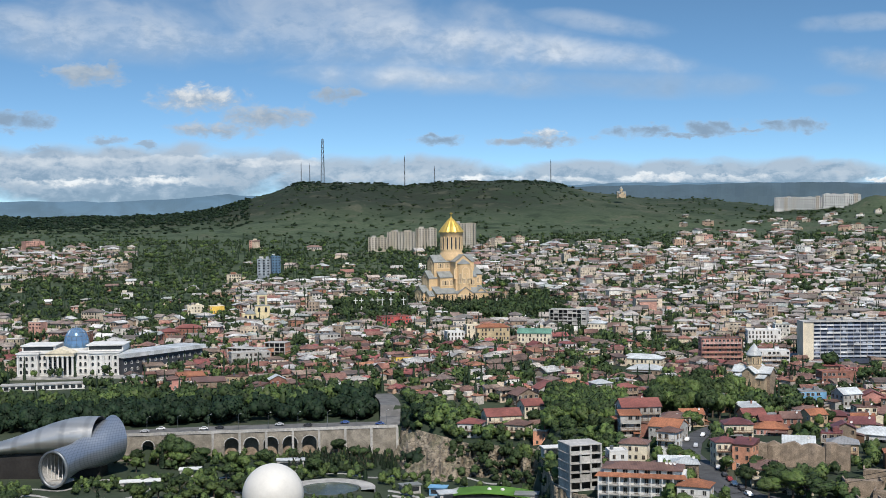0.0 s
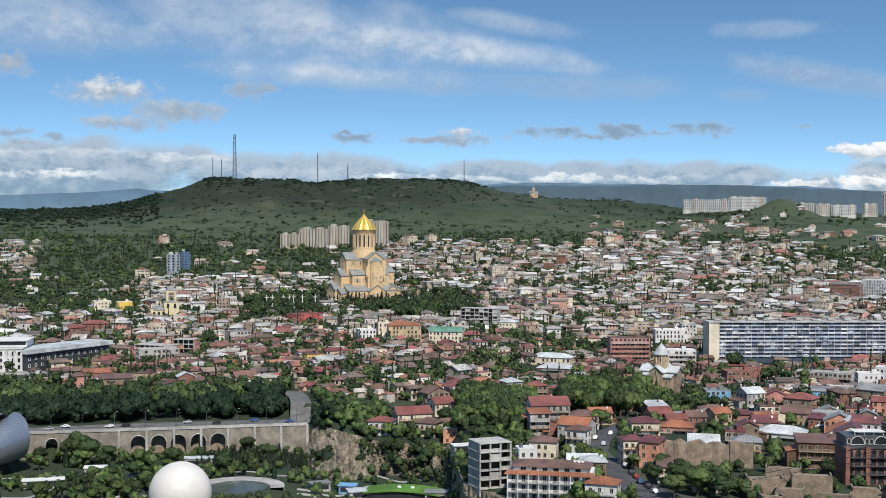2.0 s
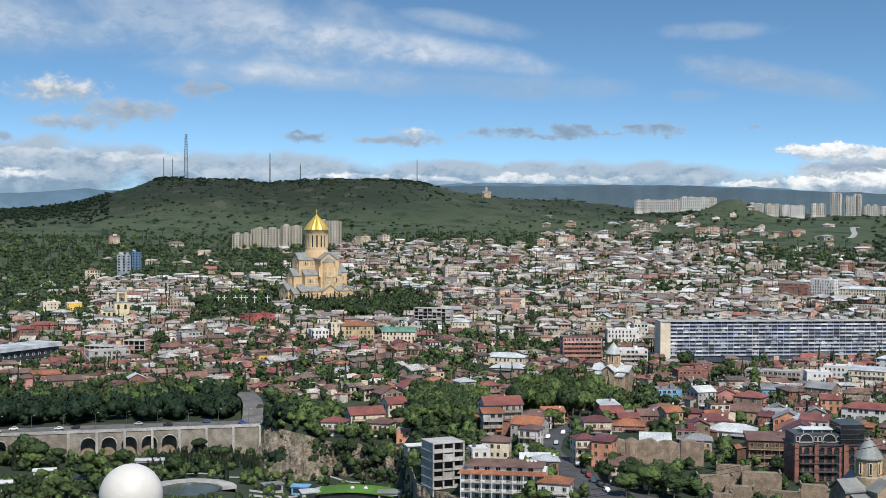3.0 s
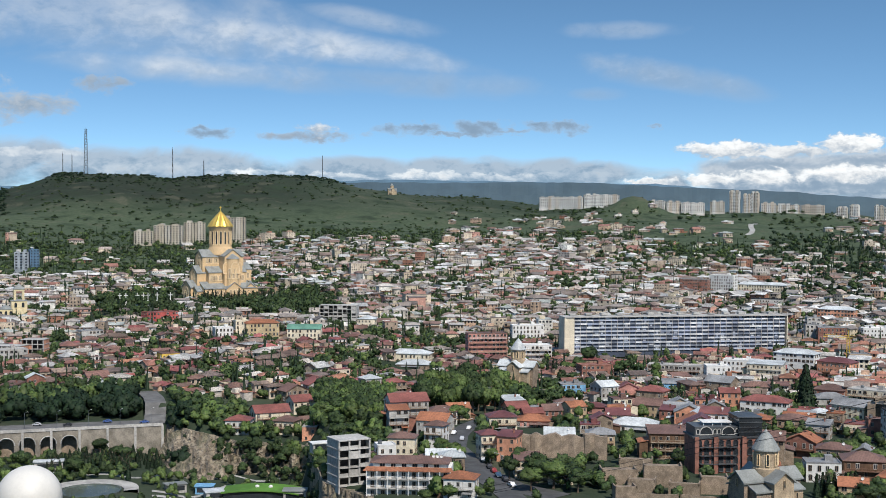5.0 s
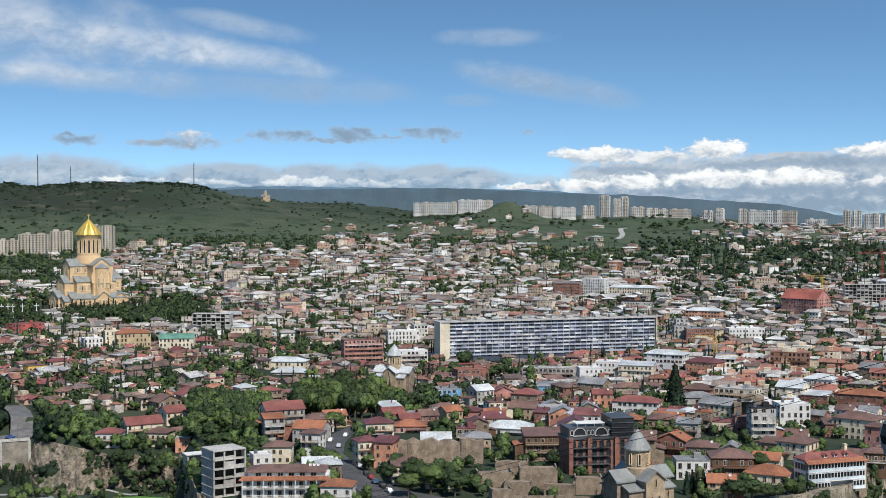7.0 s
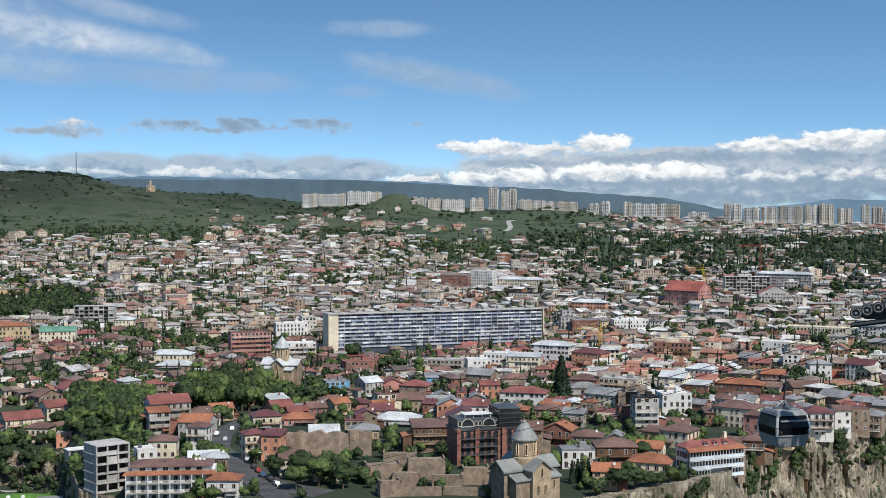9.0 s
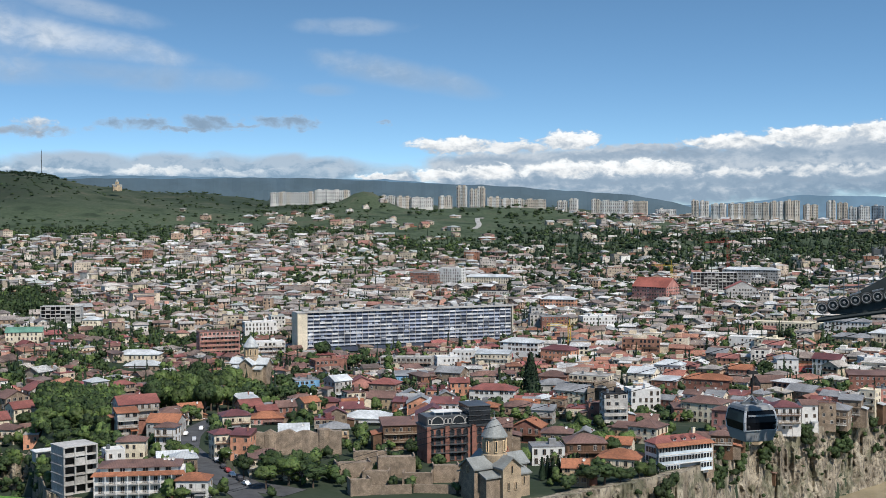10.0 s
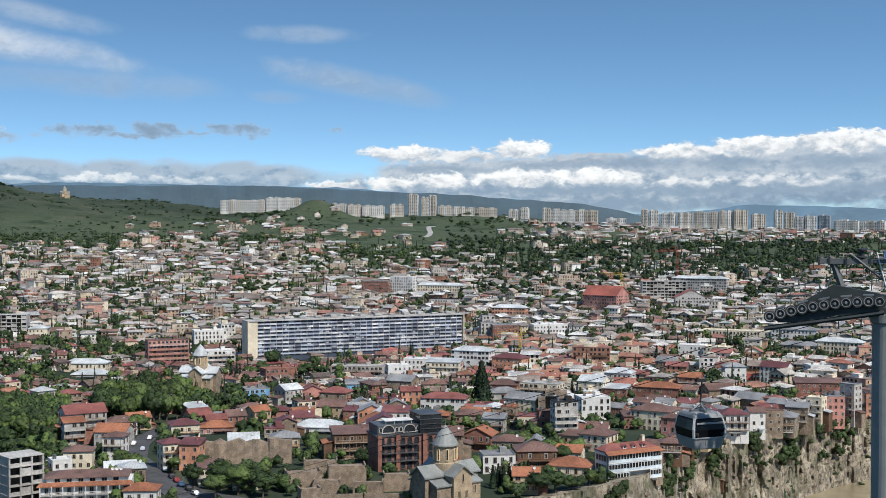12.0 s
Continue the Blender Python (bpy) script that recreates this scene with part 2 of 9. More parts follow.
m_stone = surface("pale_dressed_stone", [(0.60, 0.42, 0.235)], scale=0.8, var=0.12, stain=0.22)
m_stone_trim = surface("carved_stone_trim", [(0.68, 0.51, 0.31)], scale=0.8, var=0.1, stain=0.2)
m_rubble = surface("rubble_masonry", [(0.265, 0.205, 0.15)], scale=2.2, var=0.3, stain=0.7, bump=0.6)
m_ashlar = surface("yellow_ashlar", [(0.45, 0.345, 0.225)], scale=1.2, var=0.2, stain=0.4)
m_slate = surface("grey_lead_roof", [(0.225, 0.235, 0.225)], rough=0.55, scale=1.0, var=0.2)
m_gold = surface("gold_leaf", [(0.95, 0.60, 0.13)], rough=0.36, metal=0.75, var=0.1, stain=0.15, bump=0.05)
m_white = surface("white_stucco", [(0.62, 0.61, 0.585)], var=0.1, stain=0.2)
m_concrete = surface("raw_concrete", [(0.40, 0.385, 0.36)], var=0.25, stain=0.4)
m_cream = surface("cream_render", [(0.64, 0.565, 0.43)], var=0.15, stain=0.3)
m_panel = surface("panel_block_concrete", [(0.50, 0.46, 0.40), (0.54, 0.53, 0.50), (0.46, 0.40, 0.33), (0.58, 0.55, 0.51)], pick="object", var=0.15, stain=0.25)
m_redbrick = surface("red_brick", [(0.25, 0.115, 0.085)], scale=2.0, stain=0.4)
m_red = surface("red_render", [(0.40, 0.085, 0.075)], stain=0.3)
m_salmon = surface("salmon_render", [(0.56, 0.27, 0.17)], stain=0.35)
m_pink = surface("pink_render", [(0.44, 0.21, 0.175)], stain=0.35)
m_yellow = surface("yellow_render", [(0.66, 0.44, 0.09)], stain=0.3)
m_blue = surface("blue_render", [(0.17, 0.36, 0.55)], stain=0.3)
m_redroof = seamed(surface("red_metal_roof", [(0.23, 0.085, 0.068)], rough=0.5, stain=0.4))
m_crimson = seamed(surface("crimson_metal_roof", [(0.16, 0.062, 0.06)], rough=0.5, stain=0.4))
m_tile = seamed(surface("orange_tile_roof", [(0.32, 0.13, 0.07)], stain=0.5), 1.2)
m_brownroof = seamed(surface("brown_sheet_roof", [(0.17, 0.10, 0.08)], rough=0.6, stain=0.5))
m_coral = surface("coral_roof_trusses", [(0.33, 0.105, 0.075)], rough=0.6, stain=0.4)
m_greenroof = seamed(surface("green_metal_roof", [(0.13, 0.27, 0.20)], rough=0.5, stain=0.4))
m_peach = surface("peach_render", [(0.58, 0.45, 0.27)], stain=0.3)
m_paleroof = seamed(surface("pale_sheet_roof", [(0.52, 0.54, 0.54)], rough=0.5, stain=0.3))
m_greyroof = seamed(surface("grey_sheet_roof", [(0.25, 0.25, 0.25)], rough=0.55, stain=0.4))
m_asphalt = surface("asphalt", [(0.075, 0.075, 0.077)], scale=1.0, stain=0.3)
m_roadway = surface("worn_pale_asphalt", [(0.135, 0.132, 0.128)], scale=1.0, stain=0.25)
m_paving = surface("pale_paving", [(0.36, 0.345, 0.32)], scale=1.0, stain=0.3)
m_steel = surface("galvanised_steel", [(0.22, 0.235, 0.245)], rough=0.42, metal=0.6, bump=0.05)
m_black = surface("black_rubber", [(0.02, 0.02, 0.022)], rough=0.7, bump=0)
m_bark = surface("bark", [(0.10, 0.075, 0.055)], scale=3.0, bump=0.5)
m_leaf = surface("spring_leaves", [(0.070, 0.112, 0.028), (0.090, 0.132, 0.034), (0.058, 0.092, 0.027), (0.098, 0.134, 0.040)], rough=0.6, pick="island", var=0.45, scale=0.4, bump=0, spec=0.25)
m_leaf_dark = surface("dark_needles_shaded_leaves", [(0.014, 0.030, 0.014), (0.019, 0.037, 0.016), (0.012, 0.025, 0.013)], rough=0.7, pick="island", bump=0, spec=0.2)
m_leaf_mid = surface("deep_green_leaves", [(0.032, 0.056, 0.019), (0.044, 0.071, 0.023), (0.027, 0.046, 0.018), (0.050, 0.076, 0.027)], rough=0.65, pick="island", var=0.45, scale=0.4, bump=0, spec=0.2)


def land_material():
    m = bpy.data.materials.new("grass_and_earth")
    m.use_nodes = True
    N = Nodes(m.node_tree)
    b = m.node_tree.nodes["Principled BSDF"]
    pos = N.add("ShaderNodeNewGeometry").outputs["Position"]
    n1, n2, n3 = N.noise(pos, 0.004, 5, 0.6, 0.4), N.noise(pos, 0.018, 5, 0.65, 0.5), N.noise(pos, 0.15, 4, 0.6)
    # extra blue in all these land colours stands for haze
    c = N.mix(N.ramp(n1, 0.38, 0.62), (0.032, 0.044, 0.029), (0.053, 0.065, 0.042))
    sep = N.add("ShaderNodeSeparateXYZ")
    N.put(sep.inputs[0], pos)
    cloud_shade = N.math("MULTIPLY", N.ramp(sep.outputs[1], 2250, 2650), N.ramp(N.math("ADD", sep.outputs[0], N.math("MULTIPLY", n2, 300)), 480, 180))
    c = N.mix(N.math("MULTIPLY", cloud_shade, 0.85), c, (0.021, 0.025, 0.018))      # rough pasture on the big hill, darkened in colour to stand for cloud shadow
    lower = N.math("MULTIPLY", N.ramp(sep.outputs[1], 1150, 1400), N.ramp(sep.outputs[1], 2650, 2300))
    c = N.mix(N.math("MULTIPLY", lower, 0.7), c, (0.080, 0.106, 0.061))      # open grass between the gardens
    c = N.mix(N.ramp(n2, 0.50, 0.66), c, (0.028, 0.041, 0.024))
    c = N.mix(N.ramp(n2, 0.34, 0.46, 0.6, 0.0), c, (0.095, 0.092, 0.065))
    c = N.mix(N.ramp(n3, 0.35, 0.7, 0.0, 0.45), c, (0.025, 0.039, 0.021))
    N.put(b.inputs["Base Color"], c)
    b.inputs["Roughness"].default_value = 0.95
    b.inputs["Specular IOR Level"].default_value = 0.1
    bp = N.add("ShaderNodeBump")
    bp.inputs["Strength"].default_value, bp.inputs["Distance"].default_value = 0.6, 3.0
    N.put(bp.inputs["Height"], n2)
    N.put(b.inputs["Normal"], bp.outputs[0])
    return m


def rock_material(name, low, high, moss):
    m = bpy.data.materials.new(name)
    m.use_nodes = True
    N = Nodes(m.node_tree)
    b = m.node_tree.nodes["Principled BSDF"]
    geo = N.add("ShaderNodeNewGeometry")
    mp = N.add("ShaderNodeMapping")
    mp.inputs["Scale"].default_value = (1, 1, 0.5)
    N.put(mp.inputs[0], geo.outputs["Position"])
    n1, n2, n3 = N.noise(mp.outputs[0], 0.16, 5, 0.65, 0.8), N.noise(mp.outputs[0], 0.7, 5, 0.7, 0.5), N.noise(geo.outputs["Position"], 0.09, 4, 0.6)
    c = N.mix(N.ramp(n1, 0.35, 0.65), low, high)
    c = N.mix(N.ramp(n2, 0.36, 0.54, 0.9, 0.0), c, (0.055, 0.045, 0.036))
    c = N.mix(N.ramp(n3, 0.50, 0.60, 0.0, moss), c, (0.06, 0.07, 0.032))
    N.put(b.inputs["Base Color"], c)
    b.inputs["Roughness"].default_value = 0.92
    bp = N.add("ShaderNodeBump")
    bp.inputs["Strength"].default_value, bp.inputs["Distance"].default_value = 0.9, 1.0
    N.put(bp.inputs["Height"], n2)
    N.put(b.inputs["Normal"], bp.outputs[0])
    return m


def glass_blue():
    m = surface("blue_tinted_glass", [(0.20, 0.33, 0.48)], rough=0.12, metal=0.55, bump=0, spec=0.8, var=0.1, stain=0.1)
    return m


m_land, m_domeglass = land_material(), glass_blue()
m_rock = rock_material("weathered_cliff_rock", (0.17, 0.14, 0.10), (0.40, 0.35, 0.265), 0.6)
m_pale_rock = rock_material("pale_bare_rock", (0.17, 0.135, 0.095), (0.33, 0.275, 0.20), 0.45)
m_water = surface("muddy_river", [(0.27, 0.225, 0.145)], rough=0.16, var=0.15, stain=0.1, bump=0.12, scale=0.3, spec=0.5)


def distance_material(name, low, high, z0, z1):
    """Far ridges seen through air: haze put into a plain glowing colour, with a little relief of its own."""
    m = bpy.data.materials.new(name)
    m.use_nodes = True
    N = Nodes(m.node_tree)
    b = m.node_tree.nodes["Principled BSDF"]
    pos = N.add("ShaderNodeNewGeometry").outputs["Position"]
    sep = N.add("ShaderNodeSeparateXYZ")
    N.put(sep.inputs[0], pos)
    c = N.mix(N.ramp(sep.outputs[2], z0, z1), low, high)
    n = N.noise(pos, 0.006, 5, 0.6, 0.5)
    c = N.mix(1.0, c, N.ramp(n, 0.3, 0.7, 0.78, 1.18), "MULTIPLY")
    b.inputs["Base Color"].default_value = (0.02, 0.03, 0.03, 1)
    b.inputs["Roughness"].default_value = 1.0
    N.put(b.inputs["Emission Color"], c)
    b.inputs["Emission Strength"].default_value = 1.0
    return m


# ---- mesh helpers ----
class Shape:
    """Collects faces of one part, in the thing's own axes."""

    def __init__(self):
        self.v, self.f, self.m = [], [], []

    def face(self, pts, mat=0):
        n = len(self.v)
        self.v += [tuple(p) for p in pts]
        self.f.append(tuple(range(n, n + len(pts))))
        self.m.append(mat)

    def solid(self, pts, faces, mat=0):
        n = len(self.v)
        self.v += [tuple(p) for p in pts]
        for f in faces:
            self.f.append(tuple(n + i for i in f))
            self.m.append(mat)

    def box(self, x, y, z, sx, sy, sz, rz=0.0, mat=0):
        """A box on z, centred on x, y."""
        c, s = math.cos(radians(rz)), math.sin(radians(rz))
        pts = []
        for zz in (z, z + sz):
            for a, b in ((-1, -1), (1, -1), (1, 1), (-1, 1)):
                px, py = a * sx / 2, b * sy / 2
                pts.append((x + c * px - s * py, y + s * px + c * py, zz))
        self.solid(pts, ((3, 2, 1, 0), (4, 5, 6, 7), (0, 1, 5, 4), (1, 2, 6, 5), (2, 3, 7, 6), (3, 0, 4, 7)), mat)

    def pane(self, x, y, z, w, h, c, s, mat=0):
        """An upright rectangle whose width runs along (c, s)."""
        a, b = w / 2 * c, w / 2 * s
        self.face([(x - a, y - b, z), (x + a, y + b, z), (x + a, y + b, z + h), (x - a, y - b, z + h)], mat)

    def tube(self, x, y, z, r0, r1, h, n=16, mat=0, cap=True, turn=0.0):
        """An upright tapered cylinder."""
        ang = [turn + 2 * math.pi * i / n for i in range(n)]
        pts = [(x + r0 * math.cos(a), y + r0 * math.sin(a), z) for a in ang] + [(x + r1 * math.cos(a), y + r1 * math.sin(a), z + h) for a in ang]
        fs = [(i, (i + 1) % n, n + (i + 1) % n, n + i) for i in range(n)]
        if cap:
            fs += [tuple(range(n - 1, -1, -1)), tuple(range(n, 2 * n))]
        self.solid(pts, fs, mat)

    def bar(self, a, b, r, n=6, mat=0):
        """A round bar from a to b."""
        a, b = Vector(a), Vector(b)
        q = (b - a).to_track_quat("Z", "Y")
        ring = [q @ Vector((r * math.cos(2 * math.pi * i / n), r * math.sin(2 * math.pi * i / n), 0)) for i in range(n)]
        pts = [a + p for p in ring] + [b + p for p in ring]
        self.solid(pts, [(i, (i + 1) % n, n + (i + 1) % n, n + i) for i in range(n)] + [tuple(range(n - 1, -1, -1)), tuple(range(n, 2 * n))], mat)

    def gable(self, x, y, z, sx, sy, h, over=0.4, thick=0.22, rz=0.0, mat=0):
        """A gable roof with its ridge along its own x."""
        c, s = math.cos(radians(rz)), math.sin(radians(rz))
        hx, hy = sx / 2 + over, sy / 2 + over
        drop = h * over / (sy / 2)
        sec = [(-hy, -drop), (0, h), (hy, -drop), (hy, -drop - thick), (0, h - thick), (-hy, -drop - thick)]
        pts = []
        for xx in (-hx, hx):
            pts += [(x + c * xx - s * b, y + s * xx + c * b, z + k) for b, k in sec]
        self.solid(pts, [(0, 6, 7, 1), (1, 7, 8, 2), (2, 8, 9, 3), (3, 9, 10, 4), (4, 10, 11, 5), (5, 11, 6, 0), (0, 1, 4, 5), (1, 2, 3, 4), (6, 11, 10, 7), (7, 10, 9, 8)], mat)

    def hip(self, x, y, z, sx, sy, h, over=0.4, thick=0.22, rz=0.0, mat=0, ridge=None):
        """A hipped roof with its ridge along the longer side."""
        c, s = math.cos(radians(rz)), math.sin(radians(rz))
        hx, hy = sx / 2 + over, sy / 2 + over
        k = max(0.0, (hx - hy)) if ridge is None else ridge / 2
        ky = max(0.0, hy - hx) if ridge is None else 0.0
        base = [(-hx, -hy), (hx, -hy), (hx, hy), (-hx, hy)]
        pts = [(px, py, z - thick) for px, py in base] + [(px, py, z) for px, py in base] + [(-k, -ky, z + h), (k, ky, z + h)]
        pts = [(x + c * px - s * py, y + s * px + c * py, pz) for px, py, pz in pts]
        if ky:
            top = [(4, 5, 8), (5, 6, 9, 8), (6, 7, 9), (7, 4, 8, 9)]
        else:
            top = [(4, 5, 9, 8), (5, 6, 9), (6, 7, 8, 9), (7, 4, 8)]
        self.solid(pts, [(0, 1, 5, 4), (1, 2, 6, 5), (2, 3, 7, 6), (3, 0, 4, 7), (3, 2, 1, 0)] + top, mat)

    def lathe(self, x, y, prof, n=24, mat=0, turn=0.0):
        """Turns a profile of (radius, height) round an upright axis."""
        k = len(self.v)
        for r, z in prof:
            self.v += [(x + r * math.cos(turn + 2 * math.pi * i / n), y + r * math.sin(turn + 2 * math.pi * i / n), z) for i in range(n)]
        for j in range(len(prof) - 1):
            for i in range(n):
                a, b = k + j * n + i, k + j * n + (i + 1) % n
                self.f.append((a, b, b + n, a + n))
                self.m.append(mat)

    def arch(self, x, y, z, w, h, depth, n=8, mat=0, rz=0.0):
        """A round-headed panel facing its own -y."""
        c, s = math.cos(radians(rz)), math.sin(radians(rz))
        r = w / 2
        out = [(-r, 0), (r, 0)] + [(r * math.cos(math.pi * i / n), h - r + r * math.sin(math.pi * i / n)) for i in range(n + 1)]
        pts = [(x + c * a + s * depth / 2, y + s * a - c * depth / 2, z + b) for a, b in out] + [(x + c * a - s * depth / 2, y + s * a + c * depth / 2, z + b) for a, b in out]
        q = len(out)
        self.solid(pts, [tuple(range(q)), tuple(range(2 * q - 1, q - 1, -1))] + [(i, q + i, q + (i + 1) % q, (i + 1) % q) for i in range(q)], mat)

    def mesh(self, name, mats, smooth=False):
        me = bpy.data.meshes.new(name)
        me.from_pydata(self.v, [], self.f)
        for m in mats:
            me.materials.append(m)
        if len(mats) > 1:
            me.polygons.foreach_set("material_index", self.m)
        if smooth:
            me.polygons.foreach_set("use_smooth", [True] * len(self.f))
        me.validate()
        return me


def part(name, shape, mats, parent, label="", smooth=False, at=None):
    """Links a shape (or a mesh) as one mesh object under its thing."""
    mats = mats if isinstance(mats, (list, tuple)) else [mats]
    ob = new(name, shape.mesh(name, mats, smooth) if isinstance(shape, Shape) else shape)
    ob.parent = parent
    if at is not None:
        ob.matrix_basis = at
    return tagged(ob, label)


def thing(name, x, y, z, rz=0.0, label="", category="", group="", kind=""):
    """An Empty at the base of a thing."""
    ob = new(name)
    ob.empty_display_size = 0.5
    ob.matrix_basis = pose(x, y, z, 0, 0, rz)
    return tagged(ob, label, category, group, kind)


def whole(name, shape, mats, x=0, y=0, z=0, rz=0.0, label="", category="", group="", kind="", smooth=False):
    """A thing of one mesh."""
    ob = part(name, shape, mats, None, smooth=smooth, at=pose(x, y, z, 0, 0, rz))
    return tagged(ob, label, category, group, kind)

# ---- the land ----
def steps(x, a, b):
    t = np.clip((x - a) / (b - a), 0, 1)
    return t * t * (3 - 2 * t)


def relief(x, y, size):
    """Smooth uneven ground, about -1 to 1."""
    out, k = 0, 1 / size
    for i, (a, s) in enumerate(((0.3, 1.0), (1.7, 0.6), (2.6, 0.45), (0.9, 0.3), (2.1, 0.2))):
        u = (x * math.cos(a) + y * math.sin(a)) * k * 1.7 ** i
        v = (-x * math.sin(a) + y * math.cos(a)) * k * 1.7 ** i
        out = out + s * np.sin(u + 1.3 * np.sin(v * 0.7 + i)) * np.cos(v + i * 2.1)
    return out / 1.7


EDGE_AZ = (-30, -6, -3.4, -2, -1, 1, 3, 4.3, 5, 8, 24, 28, 32, 34, 35.1, 36.6, 38.4, 40, 42, 43.2, 46, 55)
EDGE_D = (700, 690, 660, 602, 583, 566, 557, 545, 428, 395, 375, 395, 425, 443, 470, 515, 540, 560, 602, 624, 660, 720)
HILL_AZ = (-24, -12.5, -10, -8, -6.6, -4, -1.7, 1.2, 4, 5.2, 7.1, 9, 12, 15, 18.8, 20.6, 24, 28, 32, 40, 50)
HILL_S = (4, 5, 11, 21, 30, 30, 28.5, 30, 30.5, 28, 21, 17.5, 14, 9.0, 12.5, 7, 3.0, 3.5, -1.5, -6, -8)


def ground(x, y):
    """The height of the land."""
    x, y = np.asarray(x, float), np.asarray(y, float)
    d, az = np.hypot(x, y), np.degrees(np.arctan2(x, y))
    flat = np.interp(d, (0, 850, 1250, 1600, 2000, 2500, 3000, 3400, 4800), (33, 33, 40, 58, 86, 112, 124, 120, 60))
    flat = flat - 7 * steps(d, 520, 640) * (1 - steps(d, 900, 1150)) * steps(az, 5, 11)      # a dip shaped to the camera's view, so that the long block's foot shows
    flat = flat - 3 * (1 - steps(az, -6, -2)) * steps(d, 640, 700) * (1 - steps(d, 1000, 1250))
    flat = flat - 10.5 * (1 - steps(d, 565, 680)) * steps(az, -2.5, 1) * (1 - steps(az, 4.3, 5.2))
    flat = flat - 5.5 * steps(az, 39, 44) * (1 - steps(d, 660, 800))
    right = steps(az, 22, 34)
    flat = flat - right * (8 * steps(d, 1300, 1800) + 0 * d)
    top = EYE + 3050 * np.interp(az, HILL_AZ, HILL_S) / 1000
    rise = steps(d, 2150, 3050) * (1 - steps(d, 3300, 4300))
    flat = flat + (top - 124) * rise
    flat = flat + relief(x, y, 110) * 5.5 * steps(d, 1350, 2400) + relief(x + 300, y, 45) * 1.6 * steps(d, 1500, 2600) + (relief(x * 1.6, y * 0.5 + 70, 75) * 7 + relief(x * 1.8 + 500, y * 0.6, 30) * 2.6) * steps(d, 2250, 2700) * (1 - steps(d, 2960, 3050)) * (1 - steps(az, 10, 14))
    for ka, kd, kh, kr in ((19.3, 2590, 30, 38), (26.2, 2580, 16, 95), (22.5, 2350, 9, 130)):      # grassy knolls before the far blocks
        kx, ky = kd * math.sin(radians(ka)), kd * math.cos(radians(ka))
        flat = flat + kh * np.exp(-((x - kx) ** 2 + (y - ky) ** 2) / (2 * kr ** 2))
    # river bed and riverside park below the edge of the plateau
    edge = np.interp(az, EDGE_AZ, EDGE_D)
    low = 14.0 - 4 * steps(az, -4, -1) - 10.6 * steps(az, 5, 12)
    bank = low - (low + 1.5) * (1 - steps(d, 330, 390))
    width = np.where(az < -1.5, 78.0, np.interp(az, (-1.5, 3, 8, 24, 28), (60, 50, 34, 26, 12)))
    shift = np.interp(az, (-3.6, -3.0, 8.5, 9.5, 25.5, 27), (0, 6, 6, 0, 0, 8))
    width = np.where(shift > 5, 9.0, width)
    up = steps(d, edge + shift - width, edge + shift)
    z = bank + (flat - bank) * up
    # the road shelf on the retaining wall
    shelf = (1 - steps(az, -2.6, -1.2))
    z = z + shelf * np.where(d < 601, np.minimum(bank - z, 0), np.where(d < 618, 25.6 - z, np.maximum(25.6 - z, 0)))
    # the ridge on which the camera stands
    ridge = 123.4 - 45 * steps(d, 2.5, 30) - 75 * steps(d, 20, 300)
    back = steps(np.abs(((az + 180 + 8) % 360) - 180), 75, 110)
    z = np.where(d < 330, np.maximum(ridge, np.minimum(z, bank)), z)
    return z * (1 - back) + back * (np.maximum(ridge, 60 + 40 * np.cos(d / 400)) * 0.9 + 12)


def gz(x, y):
    return float(ground(x, y))


def sheet(name, azs, ds, mat, label, category):
    A, D = np.meshgrid(np.radians(azs), ds)
    X, Y = D * np.sin(A), D * np.cos(A)
    Z = ground(X, Y)
    nv, na = len(ds), len(azs)
    co = np.stack([X, Y, Z], -1).reshape(-1, 3)
    i, j = np.meshgrid(np.arange(nv - 1), np.arange(na - 1), indexing="ij")
    q = np.stack([i * na + j, i * na + j + 1, (i + 1) * na + j + 1, (i + 1) * na + j], -1).reshape(-1, 4)
    me = bpy.data.meshes.new(name)
    me.from_pydata(co.tolist(), [], q.tolist())
    me.materials.append(mat)
    me.polygons.foreach_set("use_smooth", [True] * len(q))
    return tagged(new(name, me), label, category, kind="structure")


azs = np.concatenate([np.arange(-180, -30, 6), np.arange(-30, 55, 0.42), np.arange(55, 180, 5), [180.0]])
dists = np.concatenate([np.linspace(0.01, 300, 40), np.arange(320, 760, 3.5), np.arange(760, 1400, 14), np.arange(1400, 3400, 18), np.linspace(3400, 4900, 16)])
sheet("ground", azs, dists, m_land, "grassy hills and earth under the town", "ground")
# muddy river below the cliff
wsh = Shape()
wsh.face([(-900, 150, 0), (1500, 150, 0), (1500, 900, 0), (-900, 900, 0)])
whole("water", wsh, m_water, label="muddy brown river below the cliff", category="river", kind="structure")


